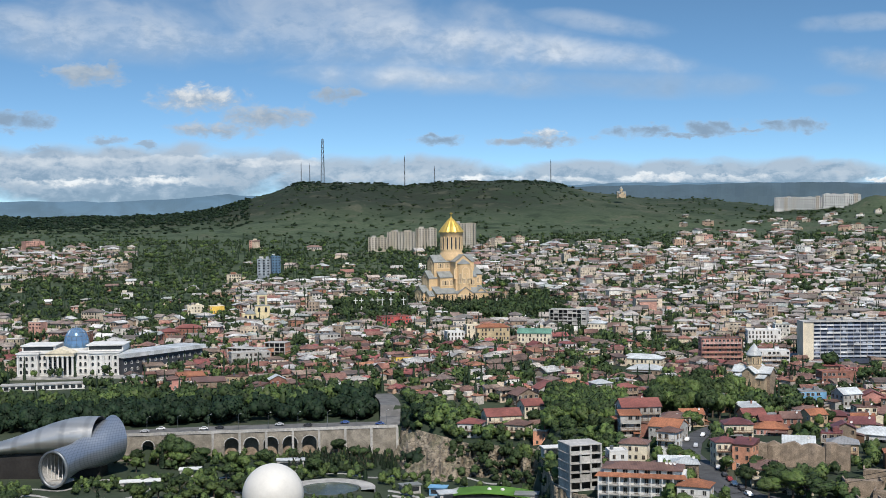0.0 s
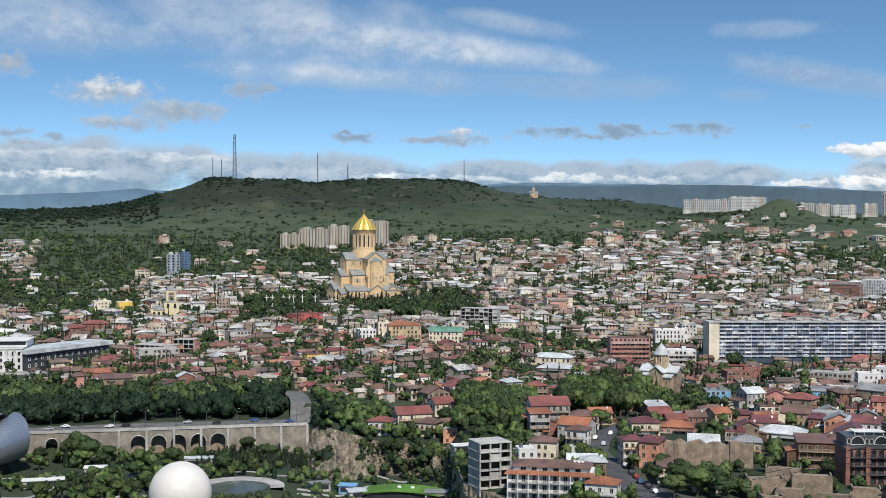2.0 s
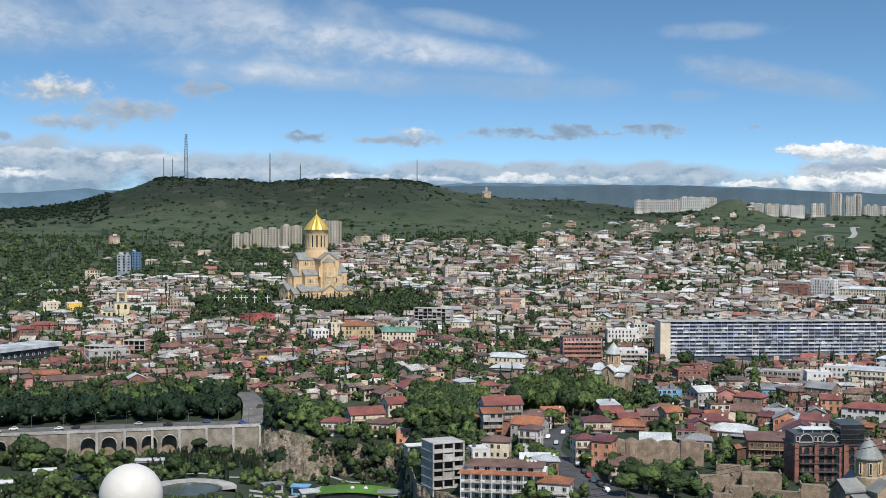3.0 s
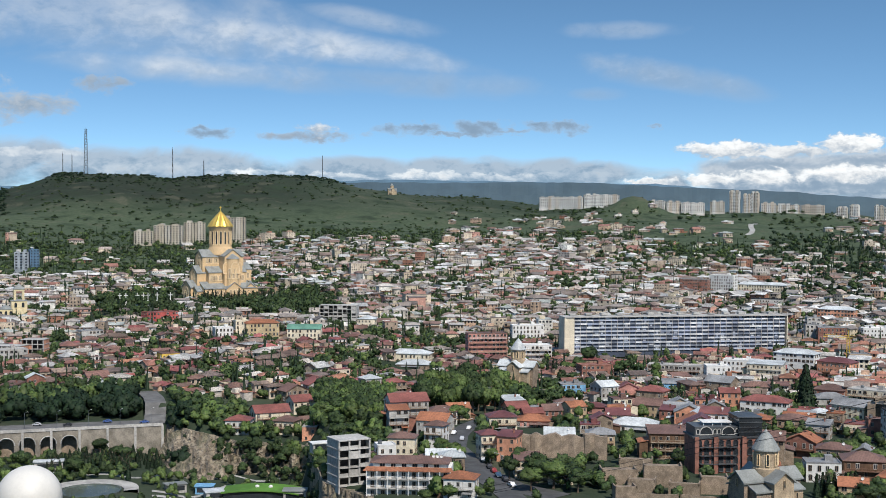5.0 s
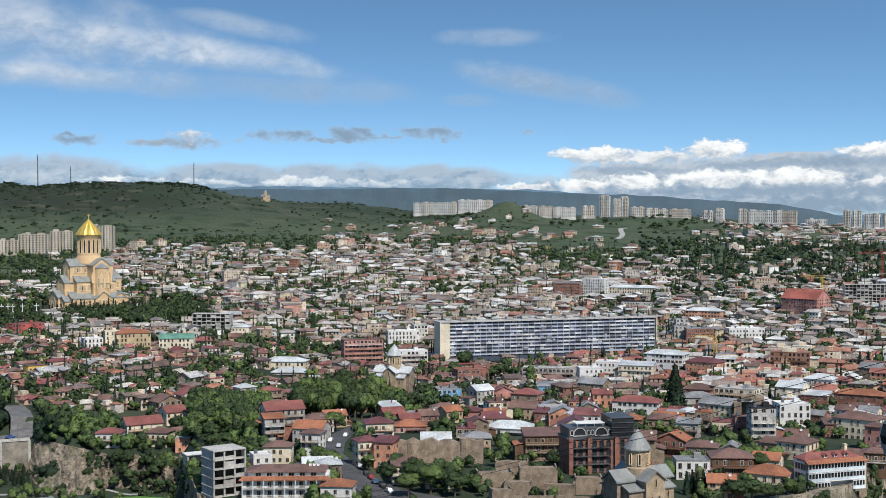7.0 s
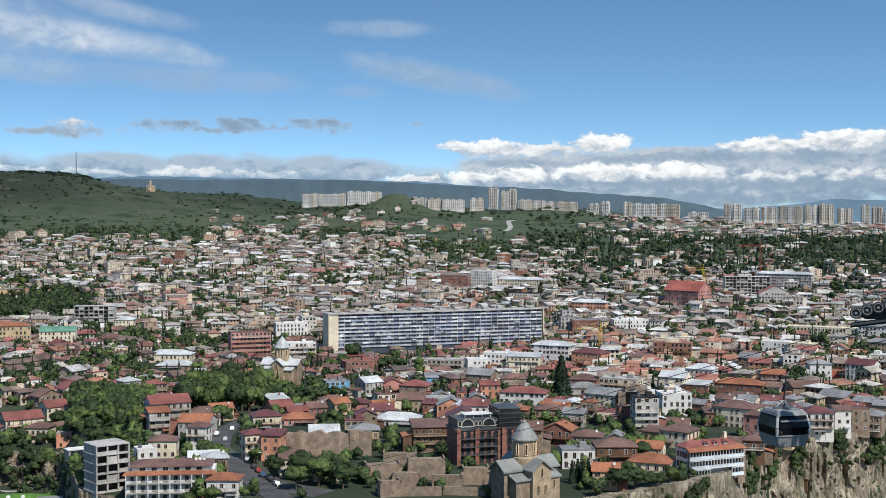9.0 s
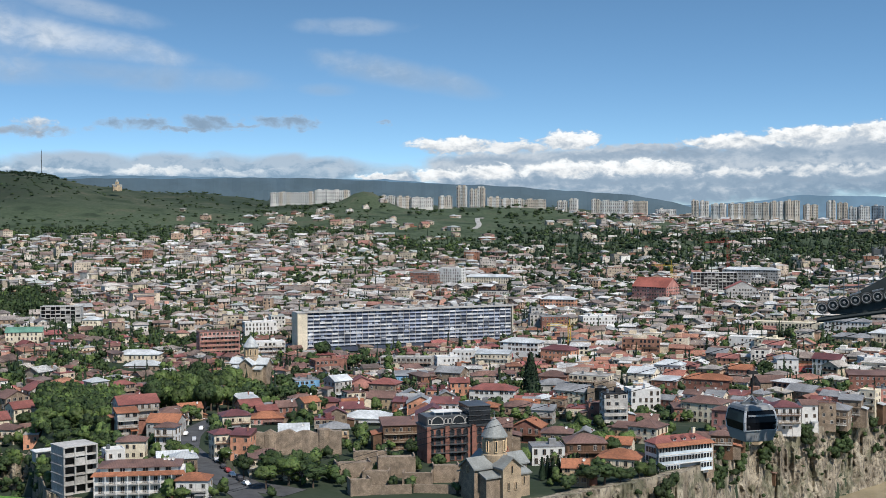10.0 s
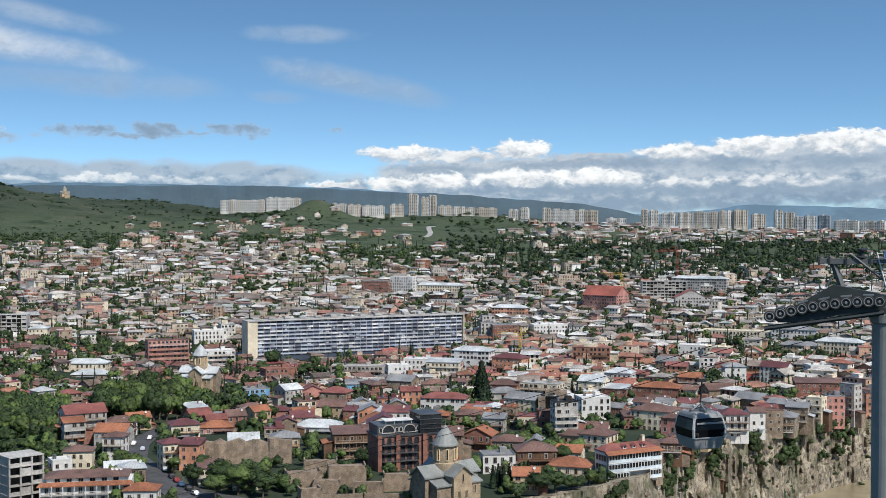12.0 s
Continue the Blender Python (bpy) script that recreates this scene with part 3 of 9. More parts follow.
def far_ridge(name, d, azs, els, mat, label, rough=6.0):
    """A far mountain range: its crest at distance d, in tangents of the height above the eye."""
    s = Shape()
    n = 160
    a0, a1 = azs[0], azs[-1]
    rows = []
    for k, (dd, f) in enumerate(((d - 260, 0.0), (d - 170, 0.42), (d - 80, 0.78), (d, 1.0), (d + 120, 0.2))):
        row = []
        for i in range(n + 1):
            a = a0 + (a1 - a0) * i / n
            top = float(np.interp(a, azs, els)) * d + noise.noise(Vector((a * 1.3, d * 0.01, 0))) * rough + noise.noise(Vector((a * 5.0, d * 0.01, 3))) * rough * 0.35
            z = 30 + (EYE + top - 30) * f + (noise.noise(Vector((a * 2.0, k * 1.7, 5))) * 14 if 0 < k < 3 else 0)
            dr = dd + noise.noise(Vector((a * 1.5, k, 9))) * 40
            row.append((dr * math.sin(radians(a)), dr * math.cos(radians(a)), z))
        rows.append(row)
    for k in range(len(rows) - 1):
        for i in range(n):
            s.face([rows[k][i], rows[k][i + 1], rows[k + 1][i + 1], rows[k + 1][i]])
    whole(name, s, mat, label=label, category="mountain", kind="structure", smooth=True)


m_far1 = distance_material("hazy_far_mountain", (0.10, 0.175, 0.26), (0.075, 0.145, 0.23), 130, 215)
m_far2 = distance_material("hazy_wooded_plateau", (0.052, 0.085, 0.118), (0.038, 0.068, 0.105), 120, 240)
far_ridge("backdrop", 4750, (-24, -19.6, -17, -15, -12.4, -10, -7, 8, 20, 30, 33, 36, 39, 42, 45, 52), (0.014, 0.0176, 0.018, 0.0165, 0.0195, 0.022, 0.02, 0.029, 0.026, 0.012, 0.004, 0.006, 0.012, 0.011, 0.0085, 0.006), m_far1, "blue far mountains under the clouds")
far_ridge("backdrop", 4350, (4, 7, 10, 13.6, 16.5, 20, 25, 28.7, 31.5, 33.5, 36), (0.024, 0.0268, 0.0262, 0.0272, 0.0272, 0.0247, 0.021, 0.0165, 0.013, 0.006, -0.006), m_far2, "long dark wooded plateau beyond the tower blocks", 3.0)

# ---- landmarks ----
TAKEN = []


def reserve(x, y, r):
    TAKEN.append((x, y, r))


def free(x, y, r):
    return all((x - a) ** 2 + (y - b) ** 2 > (r + c) ** 2 for a, b, c in TAKEN)


IN_VIEW = []                                  # landmarks kept uncovered in the camera's view


def keep_in_view(az, half, d, z):
    IN_VIEW.append((az, half, d, (EYE - z) / d))


def hides(az, d, top, half):
    """Whether something that high would cover a landmark in the camera's view."""
    return any(abs(az - a) < h + half and d < q - 6 and (EYE - top) / d < f for a, h, q, f in IN_VIEW)


def polar(az, d):
    return d * math.sin(radians(az)), d * math.cos(radians(az))


def arch_window(name, w, h, trim, glass, lip=0.35):
    """A round-headed window: a carved surround standing proud, with dark glass set back in it."""
    s = Shape()
    n = 8

    def outline(k, y):
        r = w / 2 + k
        return [(-r, y, -k), (r, y, -k)] + [(r * math.cos(math.pi * i / n), y, h - w / 2 + r * math.sin(math.pi * i / n)) for i in range(n + 1)]

    rings = [outline(lip, 0.05), outline(lip, -0.3), outline(0, -0.3), outline(0, -0.05)]
    q = len(rings[0])
    for r in rings:
        s.v += r
    for j in range(3):
        for i in range(q):
            s.f.append((j * q + i, j * q + (i + 1) % q, (j + 1) * q + (i + 1) % q, (j + 1) * q + i)), s.m.append(0)
    s.f.append(tuple(range(3 * q, 4 * q))), s.m.append(1)
    return s.mesh(name, [trim, glass])


def gable_end(s, x, y, z, w, h, ph, depth, along="x"):
    """A gabled block: walls up to h, gable ph high, its ridge along x or y, as one solid."""
    if along == "x":
        hx, hy = depth / 2, w / 2
        pts = [(x - hx, y - hy, z), (x + hx, y - hy, z), (x + hx, y + hy, z), (x - hx, y + hy, z), (x - hx, y - hy, h), (x + hx, y - hy, h), (x + hx, y + hy, h), (x - hx, y + hy, h), (x - hx, y, h + ph), (x + hx, y, h + ph)]
        s.solid(pts, [(3, 2, 1, 0), (0, 1, 5, 4), (2, 3, 7, 6), (1, 2, 6, 9, 5), (3, 0, 4, 8, 7), (4, 5, 9, 8), (6, 7, 8, 9)])
    else:
        hx, hy = w / 2, depth / 2
        pts = [(x - hx, y - hy, z), (x + hx, y - hy, z), (x + hx, y + hy, z), (x - hx, y + hy, z), (x - hx, y - hy, h), (x + hx, y - hy, h), (x + hx, y + hy, h), (x - hx, y + hy, h), (x, y - hy, h + ph), (x, y + hy, h + ph)]
        s.solid(pts, [(3, 2, 1, 0), (0, 1, 5, 8, 4), (2, 3, 7, 9, 6), (1, 2, 6, 5), (3, 0, 4, 7), (5, 6, 9, 8), (7, 4, 8, 9)])


def block(t, x, y, z, w, depth, h, ph, along, wall, roof, name="wall"):
    """A gabled wing with its roof."""
    s = Shape()
    gable_end(s, x, y, z, w, h, ph, depth, along)
    part(name, s, wall, t)
    s = Shape()
    s.gable(x, y, h + 0.25, depth, w, ph, 0.7, 0.5, 0 if along == "x" else 90)
    part("roof", s, roof, t, "grey lead roof")


def lean_to(t, x0, x1, y0, y1, z0, z1, side, wall, roof):
    """A lean-to aisle: its roof climbs away from side ('-y', '-x' or 'x')."""
    pts = [(x0, y0), (x1, y0), (x1, y1), (x0, y1)]
    up = {"-y": (0, 0, 1, 1), "-x": (0, 1, 1, 0), "x": (1, 0, 0, 1), "y": (1, 1, 0, 0)}[side]
    s = Shape()
    top = [z0 + (z1 - z0) * u for u in up]
    s.solid([(a, b, 0) for a, b in pts] + [(a, b, c) for (a, b), c in zip(pts, top)], [(3, 2, 1, 0), (4, 5, 6, 7), (0, 1, 5, 4), (1, 2, 6, 5), (2, 3, 7, 6), (3, 0, 4, 7)])
    part("wall", s, wall, t)
    s = Shape()
    o = 0.6
    px = [(x0 - o, y0 - o), (x1 + o, y0 - o), (x1 + o, y1 + o), (x0 - o, y1 + o)]
    s.solid([(a, b, c + 0.1) for (a, b), c in zip(px, top)] + [(a, b, c + 0.55) for (a, b), c in zip(px, top)], [(3, 2, 1, 0), (4, 5, 6, 7), (0, 1, 5, 4), (1, 2, 6, 5), (2, 3, 7, 6), (3, 0, 4, 7)])
    part("roof", s, roof, t, "grey lead roof")


def cross_on(s, x, y, z, h, mat=0):
    s.box(x, y, z, h * 0.09, h * 0.09, h, mat=mat)
    s.box(x, y, z + h * 0.62, h * 0.55, h * 0.09, h * 0.09, mat=mat)


def cathedral(x, y, z, rz):
    for k in range(-2, 3):
        a = radians(rz)
        reserve(x + k * 12 * math.cos(a), y + k * 12 * math.sin(a), 34)
    t = thing("cathedral", x, y, z, rz, "golden-domed cathedral of warm yellow stone on a terrace", "cathedral")
    s = Shape()
    s.box(0, 0, -9, 74, 62, 9.2)
    part("terrace", s, m_paving, t, "paved stone terrace")
    # lowest tier: porches and galleries
    lean_to(t, -27, 27, -26, -14, 11.5, 18, "-y", m_stone, m_slate)
    lean_to(t, 24, 34, -17, 17, 12, 18, "x", m_stone, m_slate)
    block(t, -29, 0, 0, 22, 12, 13, 6.5, "x", m_stone, m_slate)
    block(t, -27, -15, 0, 13, 12, 10, 4.5, "x", m_stone, m_slate)
    block(t, 3, -24, 0, 17, 9, 11.5, 6.5, "y", m_stone, m_slate)
    block(t, 22, -20, 0, 15, 10, 11, 5.5, "y", m_stone, m_slate)
    # middle tier
    lean_to(t, -19, 21, -17, -7, 27, 34, "-y", m_stone, m_slate)
    block(t, -21, 0, 0, 19, 14, 27, 7, "x", m_stone, m_slate)
    block(t, 21, 0, 0, 20, 18, 30, 6, "x", m_stone, m_slate)
    # upper cross
    block(t, 0, 0, 0, 17, 44, 43, 6.5, "x", m_stone, m_slate)
    block(t, 4, -4, 0, 17, 36, 43.5, 6.5, "y", m_stone, m_slate)
    s = Shape()
    s.tube(4, -21.5, 0, 6.6, 6.6, 41, 20)
    part("apse", s, m_stone, t)
    s = Shape()
    s.tube(4, -21.5, 41, 7.2, 0.6, 5.0, 20)
    part("apse_roof", s, m_slate, t, "grey lead half-cone roof")
    # drum and dome
    s = Shape()
    s.lathe(1, 0, [(11.9, 44), (11.9, 50.5), (11.2, 51.5), (11.0, 53), (11.0, 70), (11.8, 70.8), (12.2, 72.2), (12.6, 72.6)], 32)
    part("drum", s, m_stone, t, smooth=True)
    dw = arch_window("window", 1.6, 12.5, m_stone_trim, m_window_dark, 0.5)
    for k in range(16):
        a = 2 * math.pi * k / 16
        part("window", dw, None, t, at=Matrix.Translation((1 + 11.0 * math.cos(a), 11.0 * math.sin(a), 55)) @ pose(0, 0, 0, 0, 0, math.degrees(a) + 90))
    s = Shape()
    n = 16
    ring = lambda r, z, k: [(1 + r * (1.0 if i % 2 else k) * math.cos(math.pi * i / n), r * (1.0 if i % 2 else k) * math.sin(math.pi * i / n), z) for i in range(2 * n)]
    s.v += ring(12.3, 72.2, 1.05) + ring(12.1, 73.0, 1.05) + ring(8.8, 78.0, 1.06) + ring(4.9, 82.8, 1.07) + ring(0.8, 87.4, 1.0)
    for j in range(4):
        for i in range(2 * n):
            s.f.append((j * 2 * n + i, j * 2 * n + (i + 1) % (2 * n), (j + 1) * 2 * n + (i + 1) % (2 * n), (j + 1) * 2 * n + i)), s.m.append(0)
    s.f.append(tuple(range(8 * n, 10 * n))), s.m.append(0)
    dome = part("dome_roof", s, m_gold, t, "folded golden cone roof")
    s = Shape()
    s.tube(1, 0, 87.0, 0.9, 0.7, 1.2, 10)
    cross_on(s, 1, 0, 88.0, 5.0)
    part("cross", s, m_gold, dome)
    # round-headed windows and blind arcades
    # blind niches have backs of darker ashlar, standing for shaded stone
    big, mid = arch_window("window", 2.2, 9.0, m_stone_trim, m_ashlar, 0.8), arch_window("window", 2.4, 5.2, m_stone_trim, m_ashlar, 0.7)
    low, blind = arch_window("window", 3.0, 5.0, m_stone_trim, m_ashlar, 0.8), arch_window("blind_arch", 7.0, 10.0, m_stone_trim, m_stone, 0.9)
    slit = arch_window("window", 1.0, 4.0, m_stone_trim, m_window_dark, 0.3)
    for px, zz in ((-22, 34), (-28, 20), (-35, 4)):               # great blind arches of the west gables
        part("blind_arch", blind, None, t, at=pose(px - 0.05, 0, zz - 1.5, 0, 0, -90))
    for px, py, zz in ((-15, -8.5, 37), (-7, -8.5, 37), (-13.8, -17, 20), (15, -17, 20), (3, -28.5, 6)):
        part("window", slit, None, t, at=pose(px, py - 0.35, zz))
    for px in (-2.0, 4.0, 10.0):
        part("blind_arch", blind, None, t, at=pose(px, -22.0 - 6.0 * (px == 4.0), 27.0))
    for a in (-50, -15, 20, 55):
        b = radians(a - 90)
        part("window", big, None, t, at=Matrix.Translation((4 + 6.6 * math.cos(b), -21.5 + 6.6 * math.sin(b), 22)) @ pose(0, 0, 0, 0, 0, a))
    for px in (-17, -13, -9, -5):
        part("window", mid, None, t, at=pose(px, -8.5, 36.5))
    for px in (-16, -11.5, -7, 13, 17):
        part("window", low, None, t, at=pose(px, -17, 19.5))
    for px in (-24, -19, -14, -9, -5, 12, 16):
        part("window", low, None, t, at=pose(px, -26, 4.5))
    for px in (-1, 3, 7):
        part("window", low, None, t, at=pose(px, -28.5, 5.5))
    for px in (19, 25):
        part("window", low, None, t, at=pose(px, -25, 4.5))
    for px in (17, 21.5, 26):
        part("window", mid, None, t, at=pose(px, -10, 21))
    for py, zz in ((0, 38), (0, 20), (-3.4, 36), (3.4, 36)):
        part("window", mid, None, t, at=pose(-22 if zz > 30 else -28, py, zz, 0, 0, -90))
    for py in (-7, -2.5, 2.5, 7):
        part("window", low, None, t, at=pose(-35, py, 4, 0, 0, -90))
    for py in (-18, -13):
        part("window", low, None, t, at=pose(-33, py, 3.5, 0, 0, -90))
    return t


cathedral(*polar(0.33, 1262), 41.0, 24)
keep_in_view(0.3, 1.9, 1235, 45)


m_tuff = surface("weathered_tuff_blocks", [(0.36, 0.28, 0.19)], scale=1.2, var=0.25, stain=0.5, bump=0.4)


def church(x, y, z, rz, k, wall, side_wall, label, top=None):
    """A small domed church on a cross plan, k metres for one of its units."""
    t = thing("church", x, y, z, rz, label, "church")
    top = top or m_slate
    reserve(x, y, 9 * k)
    block(t, 0, 0, -3, 7 * k, 21 * k, 10.2 * k, 2.6 * k, "x", wall, top)
    block(t, 0.5 * k, 0, -3, 7.2 * k, 17 * k, 10.4 * k, 2.8 * k, "y", side_wall, top)
    for sx in (-1, 1):
        for sy in (-1, 1):
            x0, x1 = sorted((sx * 3.2 * k, sx * 8.6 * k))
            y0, y1 = sorted((sy * 3.2 * k, sy * 7.2 * k))
            lean_to(t, x0, x1, y0, y1, 7.0 * k, 8.8 * k, "-y" if sy < 0 else "y", wall if sx < 0 else side_wall, top)
    s = Shape()
    s.lathe(0, 0, [(4.2 * k, 10.5 * k), (4.2 * k, 13.2 * k), (3.65 * k, 13.5 * k), (3.65 * k, 18.6 * k), (4.0 * k, 19.0 * k)], 16)
    part("drum", s, side_wall, t)
    s = Shape()
    s.lathe(0, 0, [(4.35 * k, 18.7 * k), (4.3 * k, 19.1 * k), (2.1 * k, 22.6 * k), (0.1 * k, 25.0 * k)], 16)
    part("dome_roof", s, top, t, "grey conical roof")
    s = Shape()
    cross_on(s, 0, 0, 24.8 * k, 1.8 * k)
    part("cross", s, m_steel, t)
    slit, tall = arch_window("window", 0.6 * k, 3.4 * k, m_stone_trim, m_window_dark, 0.22 * k), arch_window("window", 0.5 * k, 2.4 * k, m_ashlar, m_window_dark, 0.15 * k)
    for q in range(8):
        a = 2 * math.pi * q / 8 + 0.3
        part("window", slit, None, t, at=Matrix.Translation((3.65 * k * math.cos(a), 3.65 * k * math.sin(a), 14.3 * k)) @ pose(0, 0, 0, 0, 0, math.degrees(a) + 90))
    part("window", tall, None, t, at=pose(0.5 * k, -8.5 * k, 8.2 * k))
    part("window", tall, None, t, at=pose(-0.9 * k, -8.5 * k, 3.0 * k))
    part("window", tall, None, t, at=pose(1.9 * k, -8.5 * k, 3.0 * k))
    part("window", tall, None, t, at=pose(-10.5 * k, 0, 8.2 * k, 0, 0, -90))
    part("window", tall, None, t, at=pose(6.2 * k, -7.2 * k, 4.0 * k))
    return t


church(*polar(25.15, 403), 33.0, 12, 1.02, m_rubble, m_tuff, "old stone church with a grey conical dome on the cliff")
keep_in_view(25.15, 1.6, 395, 33)
keep_in_view(14.0, 1.0, 690, 36)
church(*polar(14.0, 700), 31.0, -38, 1.02, m_rubble, m_tuff, "brown stone church with pale metal roofs among trees", m_paleroof)


def slab_block():
    """The long nine-storey block of flats with a balcony grid."""
    (x0, y0), (x1, y1) = polar(16.13, 865), polar(25.95, 922)
    L, rz = math.hypot(x1 - x0, y1 - y0), math.degrees(math.atan2(y1 - y0, x1 - x0))
    c, sn = math.cos(radians(rz)), math.sin(radians(rz))
    mx, my = (x0 + x1) / 2 - 7 * sn, (y0 + y1) / 2 + 7 * c
    t = thing("apartment_block", mx, my, 31, rz, "long blue-grey concrete apartment block with nine rows of balconies", "apartment building")
    for k in range(-5, 6):
        reserve(mx + k * L / 11 * c, my + k * L / 11 * sn, 11)
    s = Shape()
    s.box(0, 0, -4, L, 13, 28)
    # shade and dark windows behind the balconies are put into the wall colour
    part("body", s, surface("shaded_loggia_wall", [(0.06, 0.075, 0.11)], stain=0.4), t, "loggia wall with shade and dark windows in its colour")
    s = Shape()
    s.box(-L / 2 - 0.3, -0.9, -4, 0.8, 15.4, 28.0)
    s.box(-L / 2 + 3.2, -7.2, -4, 6.4, 1.6, 28.0)
    part("end_wall", s, m_cream, t, "cream end wall")
    s = Shape()
    s.box(L / 2 + 0.3, -0.9, -4, 0.8, 15.4, 28.0)
    part("end_wall", s, m_cream, t, "cream end wall")
    s = Shape()
    s.box(0, -0.9, 24, L + 1.4, 15.4, 0.55)
    part("cornice", s, m_concrete, t, "thin grey roof edge")
    for k in range(14):
        s = Shape()
        s.box(-L / 2 + 8 + k * L / 14.4, 2, 24.8, 4.5, 4, 0.9 + 0.4 * (k % 3))
        part("roof_hut", s, m_concrete, t)
    bays, fh = 35, 2.62
    bw = (L - 7.5) / bays
    s = Shape()
    s.box(0, -0.75, 0, bw - 0.12, 0.12, 1.05)
    s.box(0, -0.4, -0.14, bw, 0.8, 0.14)
    me = s.mesh("balcony", [surface("balcony_panel", [(0.36, 0.40, 0.47), (0.44, 0.46, 0.50), (0.30, 0.34, 0.44), (0.50, 0.51, 0.52), (0.38, 0.42, 0.49), (0.62, 0.63, 0.63), (0.16, 0.18, 0.22)], pick="object", stain=0.3)])
    s = Shape()
    s.box(0, -0.45, 0, 0.28, 0.9, 24)
    fin = s.mesh("fin", [m_concrete])
    for i in range(bays + 1):
        part("fin", fin, None, t, at=pose(-L / 2 + 6.8 + i * bw, -6.4, 0))
    for f in range(9):
        for i in range(bays):
            part("balcony", me, None, t, at=pose(-L / 2 + 6.8 + (i + 0.5) * bw, -6.45, 0.6 + f * fh))
    s = Shape()
    rr = random.Random(3)
    for f in range(9):
        for i in range(bays):
            if rr.random() < 0.45:
                s.box(-L / 2 + 6.8 + (i + 0.5) * bw + rr.uniform(-0.6, 0.6), -6.56, 1.7 + f * fh, rr.uniform(1.2, 3.2), 0.06, 1.3)
    tagged(part("glazing", s, surface("loggia_glazing", [(0.55, 0.56, 0.58), (0.10, 0.12, 0.15), (0.42, 0.45, 0.5), (0.06, 0.07, 0.09)], rough=0.3, pick="island", bump=0), t), kind="stuff")


slab_block()
keep_in_view(21.0, 5.0, 860, 33)


def column(s, x, y, z, r, h):
    s.tube(x, y, z, r * 1.3, r * 1.3, 0.5, 10)
    s.tube(x, y, z + 0.5, r, r * 0.86, h - 1.1, 12)
    s.box(x, y, z + h - 0.6, r * 2.7, r * 2.7, 0.6)


def palace():
    (x0, y0), (x1, y1) = polar(-18.95, 818), polar(-14.65, 804)
    W, rz = math.hypot(x1 - x0, y1 - y0), math.degrees(math.atan2(y1 - y0, x1 - x0))
    c, sn = math.cos(radians(rz)), math.sin(radians(rz))
    mx, my = (x0 + x1) / 2 - 15 * sn, (y0 + y1) / 2 + 15 * c
    t = thing("palace", mx, my, 31, rz, "white columned palace with a blue glass dome", "palace")
    t.scale = (1, 1, 0.82)
    for k in (-24, -8, 8, 24):
        reserve(mx + k * c, my + k * sn, 20)
    glass, wall = m_window_dark, m_white
    s = Shape()
    s.box(0, 1, -3, W, 30, 16.2 + 3)
    s.box(W / 2 - 9, -15.5, -3, 18, 4, 19.2)
    s.box(-W / 2 + 6.5, -15.5, -3, 13, 4, 19.2)
    part("wall", s, wall, t)
    s = Shape()
    s.box(0, 1, 16.2, W + 1.4, 31.4, 0.9)
    s.box(W / 2 - 9, -15.5, 16.2, 19.4, 5.4, 0.9)
    s.box(-W / 2 + 6.5, -15.5, 16.2, 14.4, 5.4, 0.9)
    part("cornice", s, wall, t)
    for px, w in ((-W / 2 + 11, 20), (W / 2 - 10, 22)):
        s = Shape()
        s.box(px, 3, 17.1, w, 22, 4.0)
        s.box(px, 3, 21.1, w + 2, 24, 0.7)
        part("attic_storey", s, m_white, t)
        s = Shape()
        s.box(px, -8.05, 18.0, w - 1.5, 0.2, 2.6)
        part("attic_glazing", s, glass, t)
    win = WINDOW_PALACE
    for f, zz in enumerate((1.2, 6.4, 11.4)):
        for px in (-18, -15, -12, -9, 7, 10, 13):
            part("window", win, None, t, at=pose(px, -14.02, zz))
        for k in range(5):
            part("window", win, None, t, at=pose(W / 2 - 16 + k * 3.5, -17.52, zz))
        for k in range(3):
            part("window", win, None, t, at=pose(-W / 2 + 2.5 + k * 3.6, -17.52, zz))
    # portico
    px = -4.0
    for k in range(6):
        s = Shape()
        column(s, px - 7.5 + 3 * k, -20.5, -0.5, 0.75, 15.5)
        part("column", s, wall, t)
    for k in range(5):
        s = Shape()
        column(s, W / 2 - 17.7 + 4.35 * k, -18.3, -0.5, 0.55, 15.8)
        part("column", s, wall, t)
    for k in range(4):
        s = Shape()
        column(s, -W / 2 + 0.8 + 3.8 * k, -18.3, -0.5, 0.55, 15.8)
        part("column", s, wall, t)
    s = Shape()
    s.box(px, -17.5, 15.0, 17.6, 8, 2.0)
    s.solid([(px - 9.4, -22, 17), (px + 9.4, -22, 17), (px, -22, 21.4), (px - 9.4, -10, 17), (px + 9.4, -10, 17), (px, -10, 21.4)], [(0, 1, 2), (3, 5, 4), (0, 2, 5, 3), (1, 4, 5, 2), (0, 3, 4, 1)])
    part("pediment", s, m_cream, t, "triangular cream pediment")
    s = Shape()
    s.box(px, -14.1, 0, 16, 0.3, 15)
    part("portico_glazing", s, glass, t)
    s = Shape()
    s.box(0, -24, -4, W + 8, 14, 3.7)
    s.box(0, -33, -6.5, W + 16, 10, 4.5)
    part("steps", s, m_paving, t, "pale terrace steps")
    # glass dome
    s = Shape()
    dx, dy, R = 1.2, 2.0, 8.2
    s.tube(dx, dy, 16.5, R + 0.4, R + 0.4, 2.5, 24)
    part("dome_base", s, m_white, t)
    s = Shape()
    s.lathe(dx, dy, [(R * max(0.0, math.cos(a)) ** 0.72, 19 + R * 1.85 * math.sin(a)) for a in [radians(q) for q in range(0, 91, 9)]], 28)
    dome = part("dome", s, m_domeglass, t, "blue glass dome with steel ribs", smooth=True)
